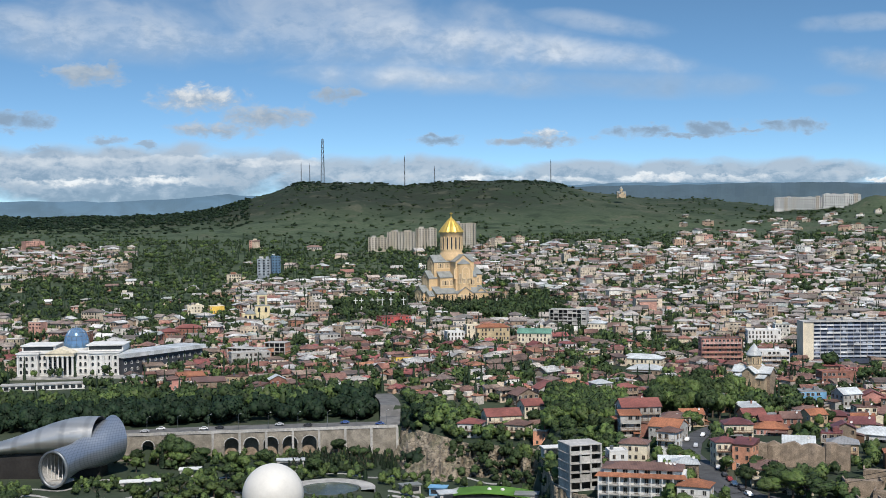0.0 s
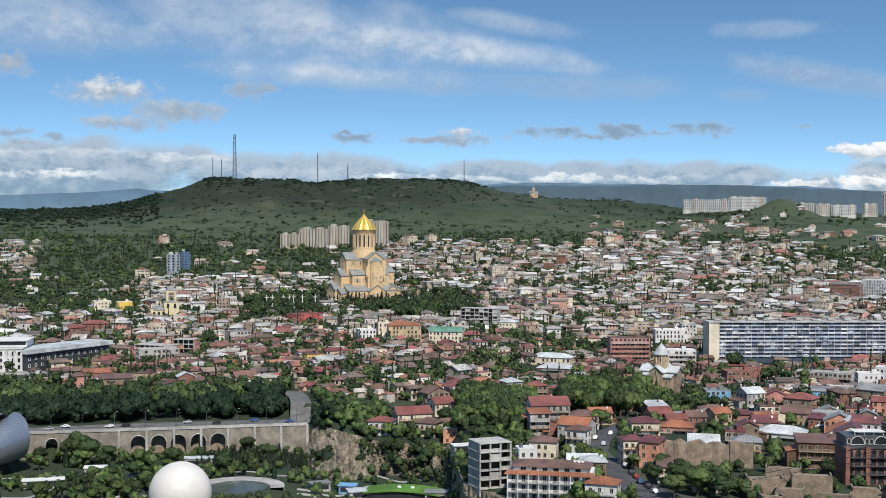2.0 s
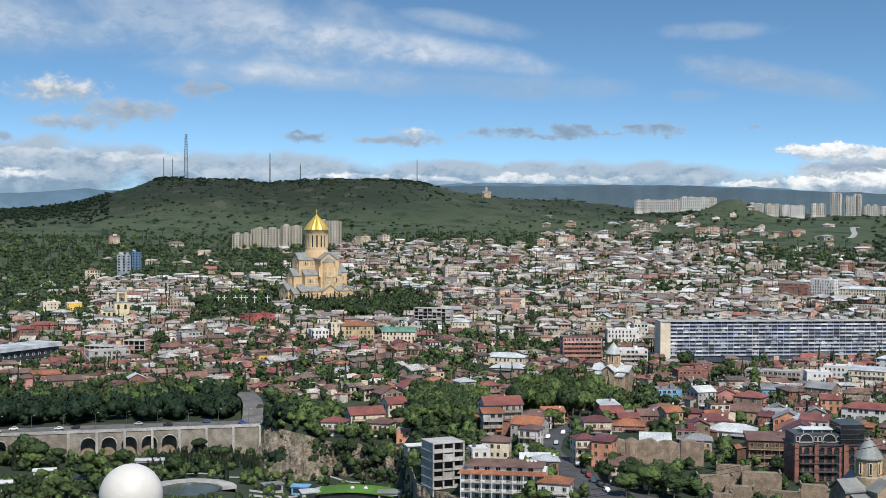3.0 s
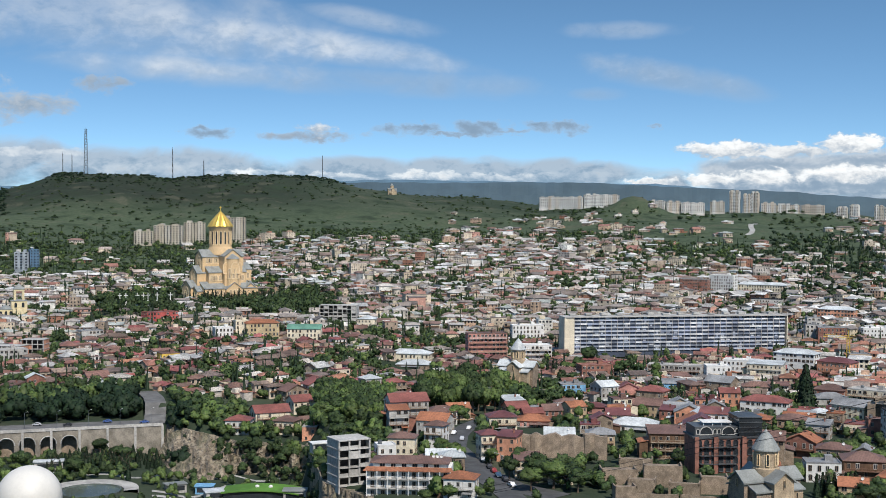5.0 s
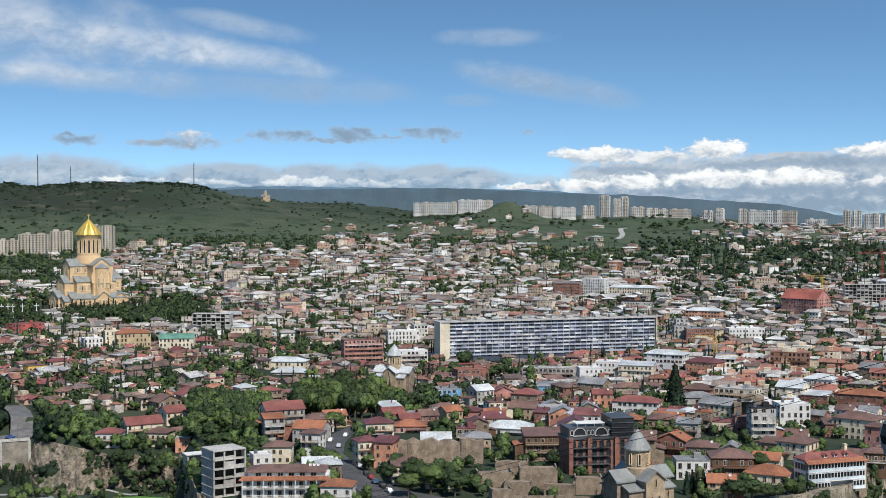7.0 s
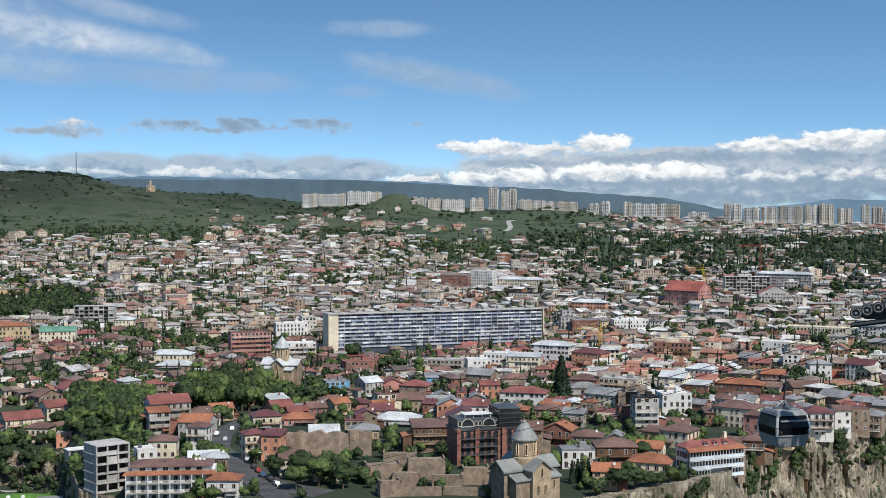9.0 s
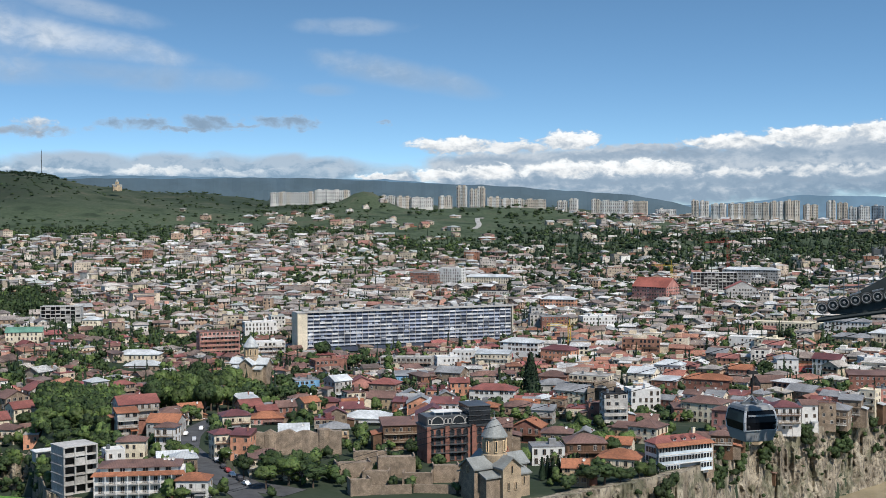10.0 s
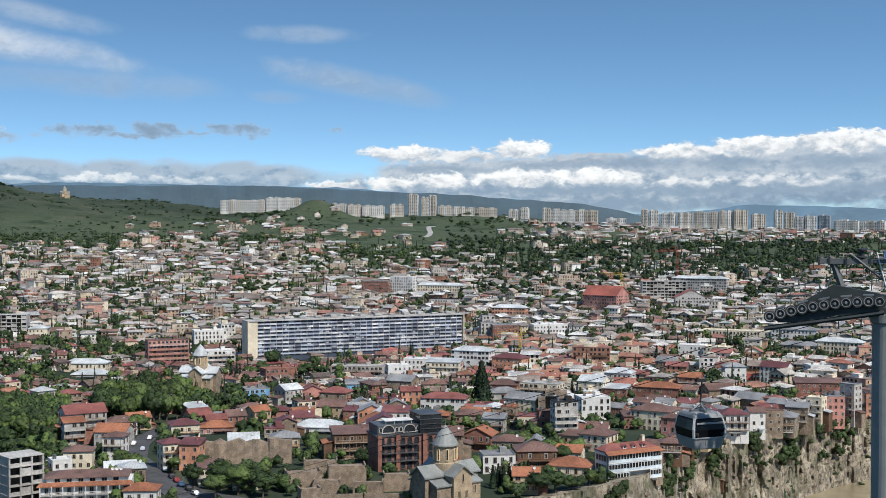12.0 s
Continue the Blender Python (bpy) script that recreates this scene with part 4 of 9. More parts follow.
    s = Shape()
    for k in range(14):
        a = 2 * math.pi * k / 14
        pr = [(dx + (R + 0.08) * max(0.0, math.cos(b)) ** 0.72 * math.cos(a), dy + (R + 0.08) * max(0.0, math.cos(b)) ** 0.72 * math.sin(a), 19 + (R * 1.85 + 0.08) * math.sin(b)) for b in [radians(q) for q in range(0, 91, 15)]]
        for p, q in zip(pr, pr[1:]):
            s.bar(p, q, 0.10, 4)
    for q in (12, 24, 36, 50, 65):
        b = radians(q)
        s.lathe(dx, dy, [((R + 0.12) * math.cos(b) ** 0.72, 19 + R * 1.85 * math.sin(b) - 0.12), ((R + 0.12) * math.cos(b) ** 0.72, 19 + R * 1.85 * math.sin(b) + 0.12)], 28)
    s.tube(dx, dy, 34.0, 0.8, 0.5, 1.2, 8)
    part("rib", s, m_steel, dome, "thin steel ribs")
    return t


WINDOW_PALACE = arch_window("window", 1.5, 3.0, m_white, m_window_dark, 0.25)
palace()
keep_in_view(-16.8, 2.3, 795, 31)


def long_wing():
    """The dark office wing with a pale roof beside the palace."""
    (x0, y0), (x1, y1) = polar(-14.5, 800), polar(-11.0, 850)
    L, rz = math.hypot(x1 - x0, y1 - y0), math.degrees(math.atan2(y1 - y0, x1 - x0))
    c, sn = math.cos(radians(rz)), math.sin(radians(rz))
    mx, my = (x0 + x1) / 2 - 9 * sn, (y0 + y1) / 2 + 9 * c
    t = thing("office_wing", mx, my, 31, rz, "dark grey office wing with a wide pale metal roof", "office building")
    for k in (-20, -7, 7, 20):
        reserve(mx + k * c, my + k * sn, 11)
    s = Shape()
    s.box(0, 0, -3, L, 18, 13.2)
    part("wall", s, surface("dark_cladding", [(0.055, 0.06, 0.07)], rough=0.5), t)
    s = Shape()
    s.box(0, -0.5, 10.2, L + 2, 21, 2.6)
    part("roof", s, m_paleroof, t)
    win = arch_window("window", 1.2, 1.7, m_white, m_window_dark, 0.2)
    for f in range(2):
        for k in range(14):
            part("window", win, None, t, at=pose(-L / 2 + 2 + k * (L - 4) / 13, -9.02, 2.0 + f * 4.2))


long_wing()
keep_in_view(-12.7, 1.8, 800, 33)

def swept(name, path, n, mats, parent, label="", open_end=True, tex=0):
    """A body swept through rings: rows of centre, direction, half width and half height."""
    s = Shape()
    for (cx, cy, cz), rz, a, b in path:
        c, sn = math.cos(radians(rz)), math.sin(radians(rz))
        for i in range(n):
            q = 2 * math.pi * i / n
            s.v.append((cx + a * math.cos(q) * c, cy + a * math.cos(q) * sn, cz + b * math.sin(q)))
    for j in range(len(path) - 1):
        for i in range(n):
            s.f.append((j * n + i, j * n + (i + 1) % n, (j + 1) * n + (i + 1) % n, (j + 1) * n + i)), s.m.append(0)
    return part(name, s, mats, parent, label, smooth=True)


def panelled(name, col, nx, nz):
    """Brushed metal cladding with panel joints."""
    m = surface(name, [col], rough=0.38, metal=0.7, var=0.04, stain=0.05, bump=0.02, spec=0.5)
    N = Nodes(m.node_tree)
    b = m.node_tree.nodes["Principled BSDF"]
    pos = N.add("ShaderNodeTexCoord").outputs["Object"]
    link = b.inputs["Base Color"].links[0].from_socket
    for direction, sc in (("X", nx), ("Z", nz)):
        w = N.add("ShaderNodeTexWave", wave_type="BANDS", bands_direction=direction)
        w.inputs["Scale"].default_value = sc
        N.put(w.inputs[0], pos)
        link = N.mix(1.0, link, N.ramp(w.outputs["Fac"], 0.0, 0.25, 0.80, 1.0), "MULTIPLY")
    N.put(b.inputs["Base Color"], link)
    return m


def concert_hall():
    x, y = polar(-16.6, 545)
    t = thing("concert_hall", x, y, 14, 0, "silver metal-clad concert hall of two curved tubes", "concert hall")
    reserve(x, y, 42)
    m_tube, m_net = panelled("silver_cladding", (0.50, 0.485, 0.46), 0.03, 0.04), panelled("perforated_cladding", (0.34, 0.37, 0.42), 0.33, 0.33)
    # the horn: from its round mouth towards the tall cut end
    horn = []
    for k in range(17):
        u = k / 16
        cx, cy, cz = -7.6 + 15.2 * u ** 1.1, -6 + 40 * u, 8.9 + 6.2 * u
        neck = 1.7 * math.sin(math.pi * min(1, u * 1.3)) ** 2
        horn.append(((cx, cy, cz), -14 - 34 * u, 6.4 + 5.2 * u ** 2.0 - neck, 7.6 + 2.6 * u ** 1.6 - neck * 1.1))
    swept("horn", horn, 36, [m_net], t, "perforated silver horn")
    lip = [(((p[0][0] + 0.1 * k, p[0][1] - 0.6 + 0.6 * k, p[0][2])), p[1], p[2] + g, p[3] + g) for p in (horn[0],) for k, g in ((2, -0.8), (0, -0.8), (0, 0.35), (2, 0.35))]
    swept("rim", lip, 36, [m_steel], t, "bright steel rim of the mouth")
    inner = [((c[0], c[1], c[2]), r, a - 0.7, b - 0.7) for c, r, a, b in horn[:8]]
    swept("lining", inner, 36, [m_concrete], t, "pale lining of the mouth")
    s = Shape()
    for k in range(7):
        px = -11.6 + 1.5 * k
        s.bar((px + 0.2, -1.5 + 0.2 * k, 3.2), (px + 0.2, -1.5 + 0.2 * k, 15.0), 0.16, 6)
    part("mullion", s, m_white, t)
    s = Shape()
    s.box(-7.2, -1, 2.6, 9.6, 9, 1.0, -18)
    part("floor", s, m_paving, t)
    end = horn[-1]
    s = Shape()
    c, sn = math.cos(radians(end[1])), math.sin(radians(end[1]))
    s.face([(end[0][0] + end[2] * math.cos(2 * math.pi * i / 36) * c, end[0][1] + end[2] * math.cos(2 * math.pi * i / 36) * sn, end[0][2] + end[3] * math.sin(2 * math.pi * i / 36)) for i in range(36)])
    part("end_panel", s, m_net, t)
    # the long hall behind it, running out to the west
    hall = []
    for k in range(17):
        u = k / 16
        b = 8.2 - 6.0 * steps(u, 0.08, 0.75)
        hall.append(((4 - 72 * u, 24 + 2 * u, 9.9 + b), 84 - 6 * u, 10.5 - 1.5 * u, b))
    swept("hall", hall, 40, [m_tube], t, "long smooth silver hall")
    # bronze box below the tube, the underside's shade put into its colour
    s = Shape()
    s.box(-28, 25, -1, 66, 13, 12)
    part("plinth", s, surface("shaded_bronze_soffit", [(0.03, 0.027, 0.025)], rough=0.5), t, "bronze underside with its shade put into the colour")


concert_hall()


def balloon():
    x, y = polar(-7.92, 450)
    t = thing("balloon", x, y, gz(x, y), 0, "large round white tethered balloon with faint gores", "balloon")
    reserve(x, y, 14)
    s = Shape()
    z = 27.2 - gz(x, y)
    s.lathe(0, 0, [(max(0.01, 11.05 * math.cos(radians(q))), z + 11.05 * math.sin(radians(q))) for q in range(-90, 91, 6)], 40)
    part("envelope", s, surface("white_balloon_fabric", [(0.60, 0.575, 0.53)], rough=0.5, var=0.06, stain=0.06, bump=0), t, smooth=True)
    s = Shape()
    for k in range(12):
        a = 2 * math.pi * k / 12
        s.bar((11.0 * math.cos(a) * 0.86, 11.0 * math.sin(a) * 0.86, z - 5.6), (3.2 * math.cos(a), 3.2 * math.sin(a), 2.4), 0.05, 4)
    part("rope", s, m_steel, t)
    s = Shape()
    s.lathe(0, 0, [(3.4, 0.4), (3.6, 0.5), (3.6, 1.8), (3.4, 1.8), (3.4, 0.6), (2.2, 0.6), (2.2, 0.4), (3.4, 0.4)], 24)
    part("basket", s, m_wood, t)


balloon()


def arcade_wall():
    """The retaining wall below the road, with round arches in part of it."""
    (x0, y0), (x1, y1) = polar(-14.8, 600), polar(-2.2, 600)
    L, rz = math.hypot(x1 - x0, y1 - y0), math.degrees(math.atan2(y1 - y0, x1 - x0))
    t = thing("retaining_wall", (x0 + x1) / 2, (y0 + y1) / 2, 9.0, rz, "long grey stone retaining wall with a row of round arches", "retaining wall")
    zt = 16.6
    bays = [(-13.45, 2.6)] + [(-9.75 + 0.875 * k, 3.4) for k in range(5)]
    s = Shape()
    cur = -L / 2
    n = 10
    for az, r in bays:
        px = (az + 8.5) / 12.6 * L
        spring = zt - 2.6 - r
        for a, b in ((cur, px - r),):
            s.box((a + b) / 2, 0, -3, b - a, 2.4, zt + 3)
        arc = [(px - r * math.cos(math.pi * i / n), spring + r * math.sin(math.pi * i / n)) for i in range(n + 1)]
        for (a, za), (b, zb) in zip(arc, arc[1:]):
            s.solid([(a, -1.2, za), (b, -1.2, zb), (b, -1.2, zt), (a, -1.2, zt), (a, 1.2, za), (b, 1.2, zb), (b, 1.2, zt), (a, 1.2, zt)], [(0, 1, 2, 3), (7, 6, 5, 4), (0, 4, 5, 1), (3, 2, 6, 7)])
        low = 0.6 if r > 3 else 2.0
        s.box(px, 0, -3, 2 * r, 2.4, 3 + low)
        cur = px + r
    s.box((cur + L / 2) / 2, 0, -3, L / 2 - cur, 2.4, zt + 3)
    part("wall", s, surface("grey_coursed_stone", [(0.25, 0.222, 0.182)], scale=1.2, var=0.35, stain=0.5), t)
    for az, r in bays:
        px = (az + 8.5) / 12.6 * L
        s = Shape()
        s.arch(px, 3.4, -3, 2 * r + 1.5, zt - 0.5, 0.5)
        part("recess", s, m_rubble, t, "shadowed stone back of an arch")
        s = Shape()
        pr = [(px - (r + 0.25) * math.cos(math.pi * i / n), zt - 2.6 - r + (r + 0.25) * math.sin(math.pi * i / n)) for i in range(n + 1)]
        for (a, za), (b, zb) in zip(pr, pr[1:]):
            s.bar((a, -1.25, za), (b, -1.25, zb), 0.28, 4)
        part("arch_ring", s, m_concrete, t)
    s = Shape()
    s.box(0, 0, zt, L + 0.5, 3.0, 0.5)
    s.box(0, -1.3, zt + 0.5, L, 0.2, 0.9)
    part("coping", s, m_concrete, t)
    for k in range(9):
        s = Shape()
        s.box(-L / 2 + 44 + 12.5 * k, -1.5, -3, 1.1, 1.0, zt + 3)
        part("buttress", s, m_concrete, t)


arcade_wall()


def strip(name, pts, width, mat, lift, label, category, kind="structure"):
    """A road laid on the land along a line."""
    s = Shape()
    dense = []
    for (ax, ay), (bx, by) in zip(pts, pts[1:]):
        n = max(2, int(math.hypot(bx - ax, by - ay) / 4))
        dense += [(ax + (bx - ax) * i / n, ay + (by - ay) * i / n) for i in range(n)]
    dense.append(pts[-1])
    rows = []
    for i, (px, py) in enumerate(dense):
        qx, qy = dense[min(i + 1, len(dense) - 1)]
        rx, ry = dense[max(i - 1, 0)]
        dx, dy = qx - rx, qy - ry
        l = math.hypot(dx, dy) or 1
        nx, ny = -dy / l * width / 2, dx / l * width / 2
        z = max(gz(px + k * nx, py + k * ny) for k in (-1, -0.5, 0, 0.5, 1)) + lift
        rows.append(((px + nx, py + ny, z), (px - nx, py - ny, z), (px - nx, py - ny, z - 0.8), (px + nx, py + ny, z - 0.8)))
    for a, b in zip(rows, rows[1:]):
        s.face((a[0], a[1], b[1], b[0])), s.face((a[1], a[2], b[2], b[1])), s.face((a[3], a[0], b[0], b[3]))
    for px, py in dense[::2]:
        reserve(px, py, width / 2 + 0.5)
    return whole(name, s, mat, label=label, category=category, kind=kind)


strip("road", [polar(-16 + k * 0.9, 609.5) for k in range(16)], 13.0, m_roadway, 0.15, "grey asphalt road on top of the retaining wall", "road")

strip("road", [(97, 380), (96, 404), (94.3, 431), (95.4, 456), (95.0, 484), (101, 509), (111, 536), (120, 556), (135, 590)], 9.0, m_asphalt, 0.25, "grey asphalt street climbing between the houses", "road")
strip("road", [(112, 392), (100, 410), (96, 430)], 12.0, m_asphalt, 0.2, "asphalt parking bay under the trees", "road")
strip("road", [polar(-2.55, 604), polar(-2.5, 622), polar(-2.6, 640), polar(-2.9, 662)], 10.0, m_roadway, 0.3, "pale concrete ramp up from the road", "road")


strip("pavement", [polar(24.25 + 0.12 * math.sin(k * 0.9) + 0.05 * k, 2120 + 40 * k) for k in range(8)], 9.0, m_paving, 0.4, "pale dirt track up the grassy hill", "track")


def terrace_building():
    """Low white building on the terrace below the palace."""
    x, y = polar(-17.9, 752)
    z = gz(x, y)
    t = thing("terrace_building", x, y, z, 15, "low white terrace building with dark openings below the palace", "building")
    s = Shape()
    s.box(0, 0, -4, 46, 9, 7.0)
    part("wall", s, m_white, t)
    s = Shape()
    s.box(0, 0, 3.0, 47, 10, 0.35)
    part("roof", s, m_paving, t)
    for k in range(12):
        s = Shape()
        s.box(-20 + 3.65 * k, -4.52, 0.6, 2.6, 0.12, 1.9)
        part("opening", s, m_window_dark, t)
    reserve(x, y, 14)
    reserve(x - 15, y - 4, 12)
    reserve(x + 15, y + 4, 12)
    keep_in_view(-17.9, 1.7, 745, z + 0.5)


terrace_building()

def cliff(name, azs, tops, feet, lean, edge_in, label, seed, rock=None):
    """A rock face below the edge of the plateau, rough in all directions."""
    s = Shape()
    na, nh = int((azs[-1] - azs[0]) / 0.10), 34
    for j in range(nh + 1):
        v = j / nh
        for i in range(na + 1):
            a = azs[0] + (azs[-1] - azs[0]) * i / na
            e = float(np.interp(a, EDGE_AZ, EDGE_D)) + edge_in
            top, foot = float(np.interp(a, azs, tops)), float(np.interp(a, azs, feet))
            d = e - (float(np.interp(a, azs, lean)) if isinstance(lean, tuple) else lean) * (1 - v) ** 1.3
            p = Vector((a * 7.5, v * 5.0, seed))
            ledge = noise.noise(Vector((a * 2.6, v * 1.2, seed))) * 6.0 + noise.noise(Vector((a * 8.0, v * 3.0, seed))) * 3.6 + abs(noise.noise(Vector((a * 19, v * 11, seed)))) * 3.2 + noise.noise(Vector((a * 34, v * 16, seed))) * 1.5
            d -= ledge * (0.35 + 0.65 * math.sin(math.pi * min(1, v * 1.05)))
            z = foot + (top - foot) * v + noise.noise(p * 1.7) * 1.4 * (1 if 0 < j < nh else 0)
            s.v.append((*polar(a, d), z))
    for j in range(nh):
        for i in range(na):
            k = j * (na + 1) + i
            s.f.append((k, k + 1, k + na + 2, k + na + 1)), s.m.append(0)
    k0 = len(s.v)
    for i in range(na + 1):                        # the lip runs back under the houses
        a = azs[0] + (azs[-1] - azs[0]) * i / na
        s.v.append((*polar(a, float(np.interp(a, EDGE_AZ, EDGE_D)) + edge_in + 9), float(np.interp(a, azs, tops)) - 0.5))
    for i in range(na):
        k = nh * (na + 1) + i
        s.f.append((k, k + 1, k0 + i + 1, k0 + i)), s.m.append(0)
    return whole(name, s, rock or m_rock, label=label, category="cliff", kind="structure")


cliff("cliff", (26, 28, 31, 33, 35, 38, 41, 44, 47), (33, 33.5, 33.5, 33.5, 33.5, 33, 31, 28.5, 27.5), (-2, -2, -2, -2, -2, -2, -2, -2, -2), 7, 2, "steep brown river cliff with streaks of green", 1.5)
cliff("rock_face", (-3.4, -2, -1, 0.4, 1, 3, 4.2, 5, 9), (25.5, 26, 25.5, 23.5, 22.5, 22.5, 23, 32.5, 32.5), (12, 9, 9, 9, 9, 9, 9, 9, 2), (12, 40, 40, 30, 12, 12, 12, 14, 14), 3, "bare pale rock face below the road", 7.0, m_pale_rock)


def rampart():
    """Old fortress wall above the street."""
    (x0, y0), (x1, y1) = polar(13.95, 478), polar(18.1, 474)
    L, rz = math.hypot(x1 - x0, y1 - y0), math.degrees(math.atan2(y1 - y0, x1 - x0))
    t = thing("fortress_wall", (x0 + x1) / 2, (y0 + y1) / 2, 33, rz, "old brown rubble fortress wall with broken crest", "fortress wall")
    rr = random.Random(9)
    s = Shape()
    n = 14
    top = [8.8 + rr.uniform(-0.9, 0.7) for _ in range(n + 1)]
    off = [rr.uniform(-0.5, 0.5) for _ in range(n + 1)]
    ring = lambda i: [(-L / 2 + L * i / n, -1.6 + off[i] - 0.9, -3), (-L / 2 + L * i / n, -1.2 + off[i], top[i]), (-L / 2 + L * i / n, 1.2 + off[i], top[i]), (-L / 2 + L * i / n, 1.4 + off[i], -3)]
    for i in range(n + 1):
        s.v += ring(i)
    for i in range(n):
        for q in range(4):
            s.f.append((i * 4 + q, i * 4 + 4 + q, i * 4 + 4 + (q + 1) % 4, i * 4 + (q + 1) % 4)), s.m.append(0)
    s.f += [(0, 1, 2, 3), tuple(4 * n + k for k in (3, 2, 1, 0))]
    s.m += [0, 0]
    part("wall", s, m_rubble, t)
    for px, h in ((L * 0.30, 9.4), (-L * 0.30, 7.6)):
        s = Shape()
        s.tube(px, 0.2, -3, 3.0, 2.5, h + 3, 9)
        part("bastion", s, m_rubble, t)
    for k in (-12, -4, 4, 12):
        c = radians(rz)
        reserve((x0 + x1) / 2 + k * math.cos(c), (y0 + y1) / 2 + k * math.sin(c), 4)


rampart()
keep_in_view(16, 2.2, 470, 36)


def terraces():
    """Stone garden terraces and roofless walls near the church."""
    for az, d, w, dp, h, rel in ((18.6, 428, 12, 8, 5.5, 8), (19.7, 420, 9, 7, 4.0, -6), (20.6, 432, 13, 8, 6.5, 4), (21.6, 418, 10, 6, 3.6, -5), (18.9, 405, 7, 6, 4.5, 12), (20.2, 404, 16, 1.2, 2.2, 3), (22.4, 405, 14, 1.2, 2.0, -6), (22.9, 424, 9, 7, 5.0, 5), (19.4, 450, 12, 7, 5.0, 0)):
        x, y = polar(az, d)
        t = thing("stone_terrace", x, y, gz(x, y), -az + rel, "weathered stone garden terrace with low walls", "terrace", "garden terraces")
        s = Shape()
        s.box(0, 0, -3, w, dp, h + 3)
        part("wall", s, m_rubble, t)
        s = Shape()
        for a, b, c, e in ((0, -dp / 2 + 0.2, w, 0.4), (-w / 2 + 0.2, 0, 0.4, dp), (w / 2 - 0.2, 0, 0.4, dp)):
            s.box(a, b, h, c + 0.06, min(e, dp) + 0.06, 0.9)
        part("parapet", s, m_rubble, t)
        reserve(x, y, w * 0.45)


terraces()


def grand_hotel():
    """The dark brick hotel with lunette windows in its attic."""
    (x0, y0), (x1, y1) = polar(22.0, 454), polar(25.0, 462)
    L, rz = math.hypot(x1 - x0, y1 - y0), math.degrees(math.atan2(y1 - y0, x1 - x0))
    c, sn = math.cos(radians(rz)), math.sin(radians(rz))
    mx, my = (x0 + x1) / 2 - 6 * sn, (y0 + y1) / 2 + 6 * c
    t = thing("hotel", mx, my, 33, rz, "dark brick hotel with arched attic windows and glass terrace", "hotel")
    for k in (-11, 0, 11):
        reserve(mx + k * c, my + k * sn, 8)
    s = Shape()
    s.box(0, 0, -3, L, 12, 15.5)
    part("wall", s, m_redbrick, t)
    dark = surface("dark_zinc", [(0.07, 0.075, 0.08)], rough=0.45, stain=0.3)
    s = Shape()
    s.box(0, 0, 12.5, L + 0.8, 12.8, 0.7)
    s.box(-2, 0.4, 13.2, L - 5, 11, 3.4)
    part("attic", s, dark, t, "grey zinc attic")
    s = Shape()
    s.box(L / 2 - 4.5, 0, 13.2, 8.4, 12.2, 6.6)
    part("glass_tower", s, m_window_dark, t, "dark glass corner tower")
    s = Shape()
    for k in range(4):
        s.box(L / 2 - 4.5, 0, 14.6 + 1.75 * k, 8.9, 12.7, 0.25)
    part("slab_edge", s, dark, t)
    s = Shape()
    s.box(-3, 0.5, 17.6, 11, 6, 0.3)
    for k in range(4):
        s.box(-8.0 + 3.3 * k, -2, 16.6, 0.2, 0.2, 1.1)
    part("canopy", s, m_white, t, "white terrace canopy")
    lun = arch_window("window", 4.4, 2.6, m_concrete, m_window_dark, 0.3)
    for px in (-8.0, 0.2):
        part("window", lun, None, t, at=pose(px, -5.1, 13.9))
    oval = arch_window("window", 1.0, 1.6, m_concrete, m_window_dark, 0.2)
    for px in (-11.0, -4.7, -3.2, 3.4):
        part("window", oval, None, t, at=pose(px, -5.1, 14.1))
    tall = arch_window("window", 1.5, 2.4, dark, m_window_dark, 0.15)
    for f in range(4):
        for k in range(9):
            part("window", tall, None, t, at=pose(-L / 2 + 2 + k * (L - 4) / 8, -6.02, 0.6 + f * 3.0))
    for f in (1, 2, 3):
        s = Shape()
        s.box(-4, -6.7, 3.0 * f + 0.3, L - 12, 1.3, 0.18)
        for k in range(24):
            s.box(-L / 2 + 3 + k * (L - 14) / 23, -7.3, 3.0 * f + 0.48, 0.05, 0.05, 1.0)
        s.box(-4, -7.3, 3.0 * f + 1.45, L - 12, 0.07, 0.07)
        part("balcony", s, dark, t, "dark iron balcony")
    for px in (-L / 2 + 0.8, -4.8, 5.6, L / 2 - 0.8):
        s = Shape()
        s.box(px, -6.5, -3, 1.5, 1.2, 16.2)
        part("pier", s, m_redbrick, t)


grand_hotel()
keep_in_view(23, 2.0, 450, 36)


